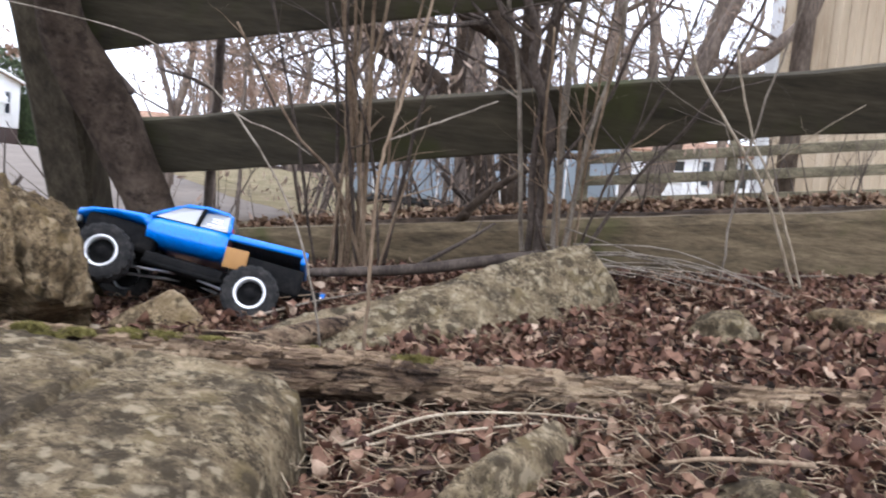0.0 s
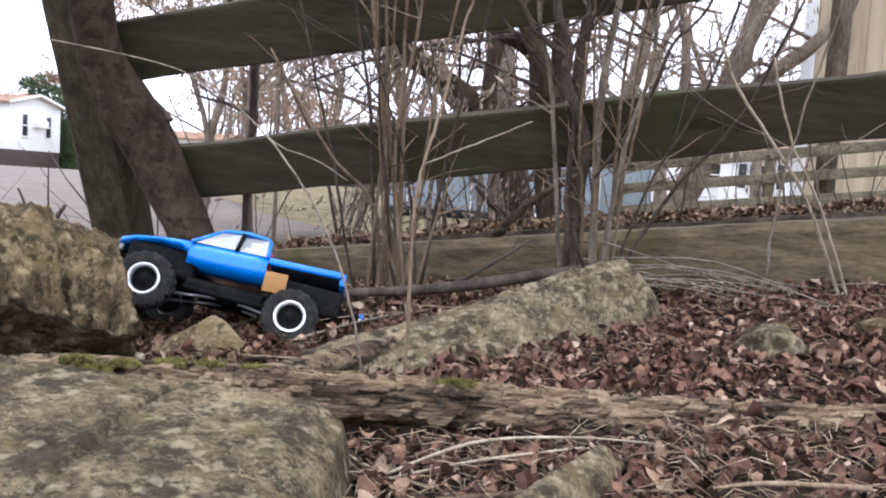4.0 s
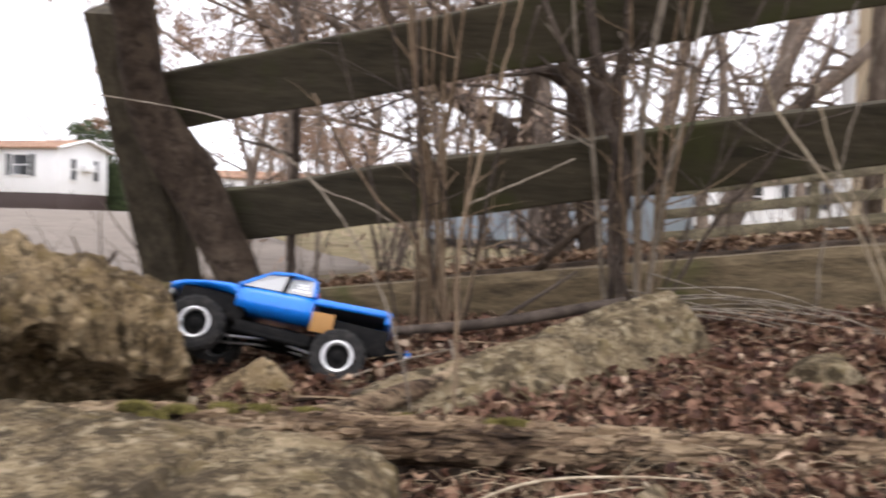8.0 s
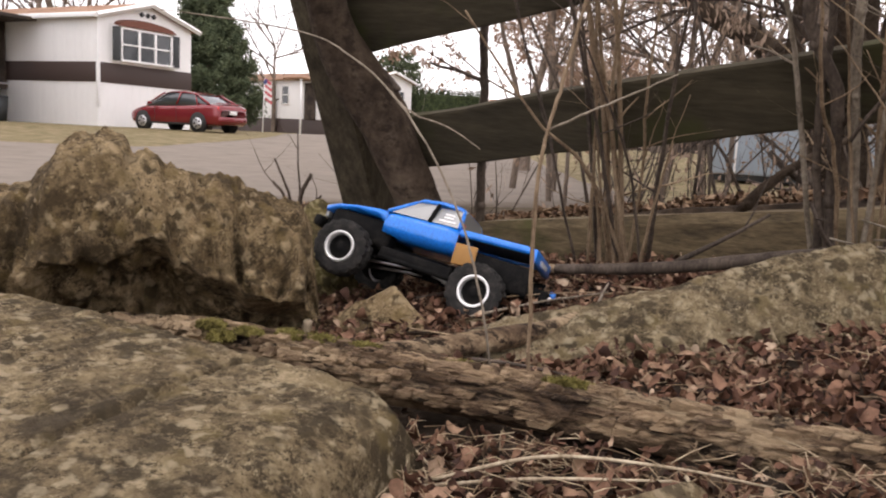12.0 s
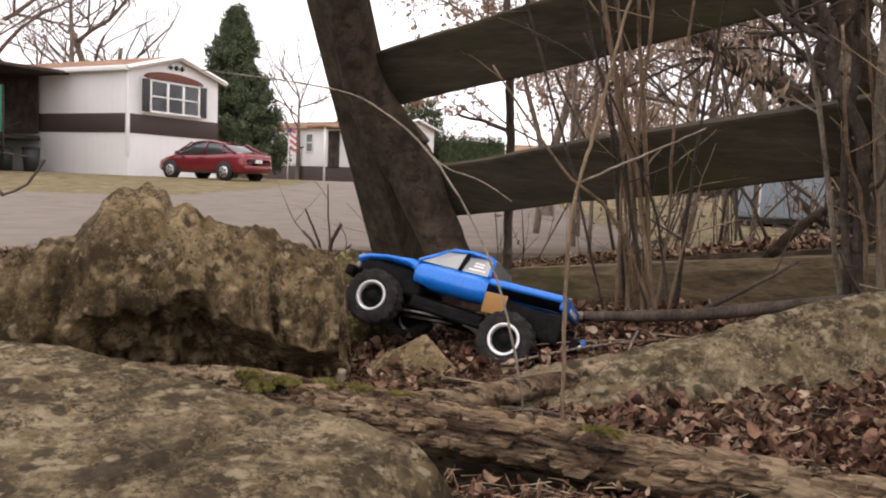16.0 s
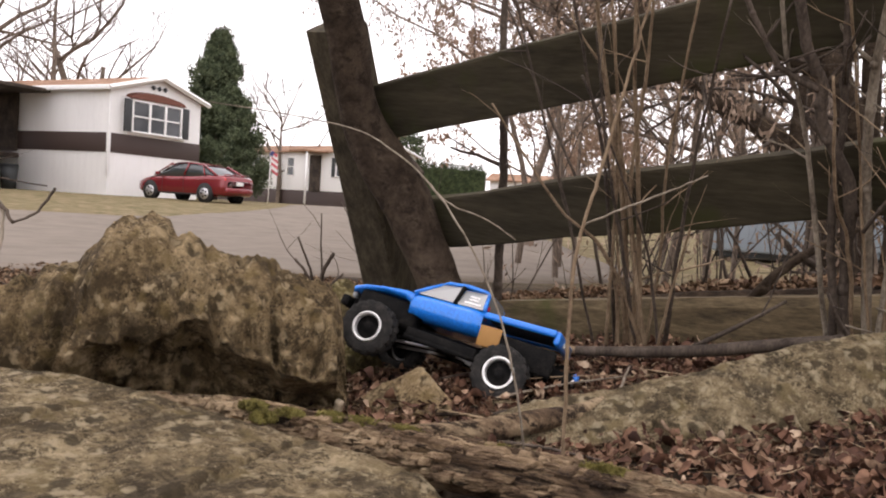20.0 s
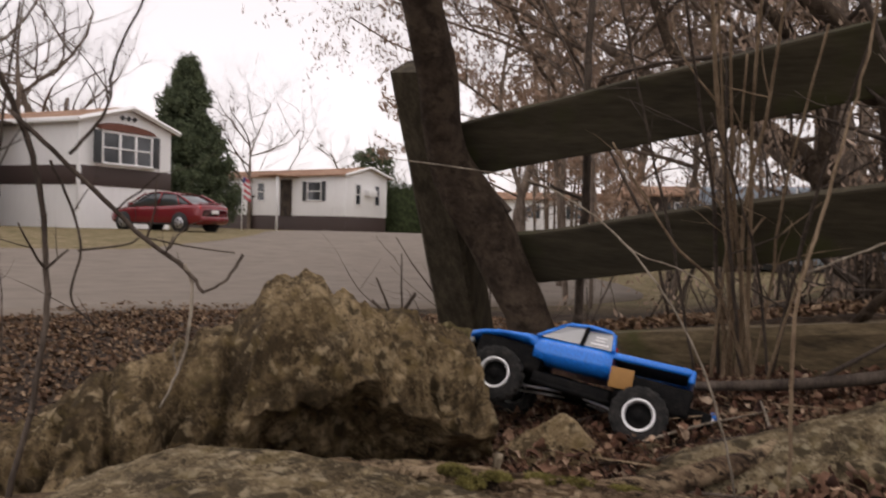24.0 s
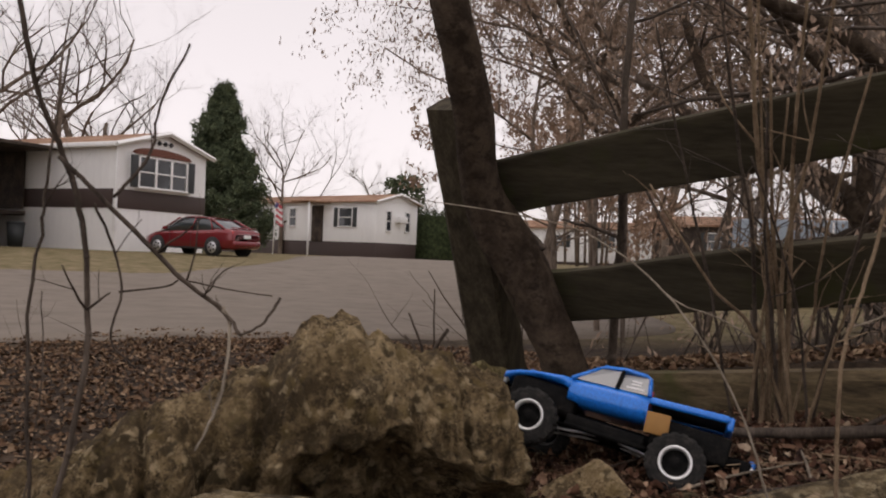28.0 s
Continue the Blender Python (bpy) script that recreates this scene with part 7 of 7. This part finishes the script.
LITTER = leaf_material("dry_leaves", [(0.0, (0.034, 0.015, 0.010)), (0.35, (0.105, 0.049, 0.029)), (0.6, (0.175, 0.092, 0.056)), (0.84, (0.28, 0.175, 0.11)), (0.95, (0.42, 0.30, 0.205)), (1.0, (0.54, 0.42, 0.30))])
VERGE = leaf_material("trampled_tan_leaves", [(0.0, (0.065, 0.033, 0.017)), (0.4, (0.145, 0.083, 0.046)), (0.75, (0.235, 0.150, 0.087)), (1.0, (0.37, 0.265, 0.17))])
RUSSET_LEAF = leaf_material("russet_brown_leaves", [(0.0, (0.05, 0.022, 0.014)), (0.5, (0.13, 0.062, 0.038)), (0.85, (0.21, 0.115, 0.072)), (1.0, (0.32, 0.205, 0.135))])
STRAW = leaf_material("dry_needles_and_twigs", [(0.0, (0.13, 0.085, 0.05)), (0.5, (0.30, 0.215, 0.13)), (1.0, (0.52, 0.42, 0.28))])


def leaf_shape(rnd, p, size, tilt, v, f):
    """One curled, torn leaf: uneven lobes along both sides of a bent midrib."""
    m = Euler((rnd.gauss(0, tilt), rnd.gauss(0, tilt), rnd.uniform(0, 6.283))).to_matrix()
    curl, cup, wide, twist = rnd.gauss(0.0, 1.5), rnd.uniform(-0.3, 1.5), rnd.uniform(0.12, 0.36), rnd.gauss(0, 0.8)
    k, n = len(v), 6
    for i in range(n + 1):
        s = i / n - 0.5
        w = wide * (1.05 - 3.2 * (s + 0.06) ** 2)
        a = curl * s
        z = math.sin(a) * s * 0.9
        for q in (-1, 0, 1):
            e = w * rnd.uniform(0.62, 1.12) if q else 0
            v.append(p + m @ Vector((s * math.cos(a) * size, q * e * size, (z + e * cup * 0.7 + q * e * twist * s * 2) * size)))
    for i in range(n):
        for j in range(2):
            f.append((k + 3 * i + j, k + 3 * i + j + 1, k + 3 * i + 3 + j + 1, k + 3 * i + 3 + j))


def scatter(n, x0, x1, y0, y1, size, seed, lift=0.012, tilt=0.45, behind=None):
    rnd = random.Random(seed)
    v, f = [], []
    for _ in range(n):
        x, y = rnd.uniform(x0, x1), rnd.uniform(y0, y1)
        if behind is True and y < beam_line(x) + 0.13 or behind is False and y > beam_line(x) - 0.02:
            continue
        if behind is False and -0.7 < x < 1.1 and 1.085 < y < 1.175:
            continue
        p = Vector((x, y, height(x, y) + rnd.uniform(0.0, lift)))
        leaf_shape(rnd, p, size * rnd.uniform(0.5, 1.35), tilt, v, f)
    return v, f


tagged(part("leaf_litter", scatter(32000, -1.25, 1.5, 0.4, 2.5, 0.026, 1, 0.032, 0.65, False), LITTER), "deep litter of curled brown dead leaves", "leaves", kind="stuff")
tagged(part("leaf_litter", scatter(2400, -0.9, 1.5, 0.4, 2.3, 0.040, 7, 0.036, 0.4, False), RUSSET_LEAF), "large flat dead leaves on top of the litter", "leaves", kind="stuff")
tagged(part("leaf_litter", scatter(11000, -1.3, 2.4, 2.2, 3.6, 0.031, 2, 0.03, 0.5, True), VERGE), "dead leaves heaped behind the timber beam", "leaves", kind="stuff")
tagged(part("leaf_litter", scatter(20000, -4.0, -1.0, 0.3, 4.0, 0.030, 3, 0.012, 0.3), VERGE), "dead leaves scattered on the bare verge", "leaves", kind="stuff")

tb, rnd = Tubes(), random.Random(31)
for _ in range(6500):
    x, y = rnd.uniform(-0.4, 1.5), rnd.uniform(0.35, 1.08)
    if rnd.random() < 0.25:
        x, y = rnd.uniform(-1.0, 1.5), rnd.uniform(1.2, 2.2)
    a, L = rnd.uniform(0, 6.28), rnd.uniform(0.012, 0.065)
    z = height(x, y) + rnd.uniform(0.008, 0.038)
    tb.add([(x, y, z), (x + math.cos(a) * L * 0.5, y + math.sin(a) * L * 0.5, z + rnd.uniform(-0.004, 0.012)), (x + math.cos(a) * L, y + math.sin(a) * L, z + rnd.uniform(-0.006, 0.010))], [0.0009, 0.0005], 3)
tagged(part("needle_litter", tb.geo(), STRAW), "dry needles and fine twigs strewn over the leaves", "needles", kind="stuff")

for i in range(34):
    x, y, a, L = rnd.uniform(-0.75, 1.3), rnd.uniform(0.6, 2.1), rnd.uniform(0, 6.28), rnd.uniform(0.12, 0.34)
    if i < 14:
        x, y, a = rnd.uniform(-0.66, -0.15), rnd.uniform(1.24, 1.75), rnd.gauss(0.35, 0.35)
    z0, z1 = height(x, y) + rnd.uniform(0.015, 0.04), height(x + math.cos(a) * L, y + math.sin(a) * L) + rnd.uniform(0.015, 0.045)
    t_ = Tubes().add(smooth_path([(0, 0, 0), (math.cos(a) * L * 0.5 + rnd.gauss(0, 0.008), math.sin(a) * L * 0.5, (z1 - z0) / 2 + rnd.gauss(0.004, 0.004)), (math.cos(a) * L, math.sin(a) * L, z1 - z0)], 6), [rnd.uniform(0.0018, 0.0042), rnd.uniform(0.001, 0.0025)], 7, 0.3, i)
    tw = tagged(part("fallen_twig", t_.geo(), rnd.choice((TWIG, TWIG_DARK, STEMTAN, LOGBARK))), "broken twig lying on the dead leaves", "twig", "broken twigs on the ground")
    tw.location = (x, y, z0)
stub_ = tagged(part("fallen_twig", Tubes().add(smooth_path([(-0.634, 1.41, 0.07), (-0.633, 1.40, 0.11), (-0.625, 1.395, 0.145)], 5), [0.010, 0.009, 0.008], 9, 0.2).geo(), CANE), "stubby upright tan stick beside the mossy log", "twig")
bb_ = tagged(part("bark_branch", Tubes().add(smooth_path([(-0.42, 1.26, 0.145), (-0.30, 1.35, 0.160), (-0.19, 1.50, 0.180), (-0.14, 1.62, 0.198)], 7), [0.018, 0.020, 0.018, 0.014], 12, 0.35, 2).geo(), LOGBARK), "short dark rotten branch with flaking bark", "branch")
tw, rnd = Tubes(), random.Random(5)
for pts in ([(-0.13, 0.93, 0.13), (-0.02, 0.98, 0.165), (0.10, 1.00, 0.175), (0.20, 1.02, 0.17)], [(-0.14, 0.92, 0.125), (-0.02, 0.955, 0.15), (0.11, 0.985, 0.168)], [(-0.22, 1.02, 0.14), (-0.14, 0.97, 0.125)], [(0.12, 1.0, 0.17), (0.17, 0.94, 0.13)]):
    tw.add(smooth_path(pts, 6), [0.0022, 0.0014], 6, 0.2)
tagged(part("forked_twig", tw.geo(), CANE), "pale forked twig resting against the log", "twig")
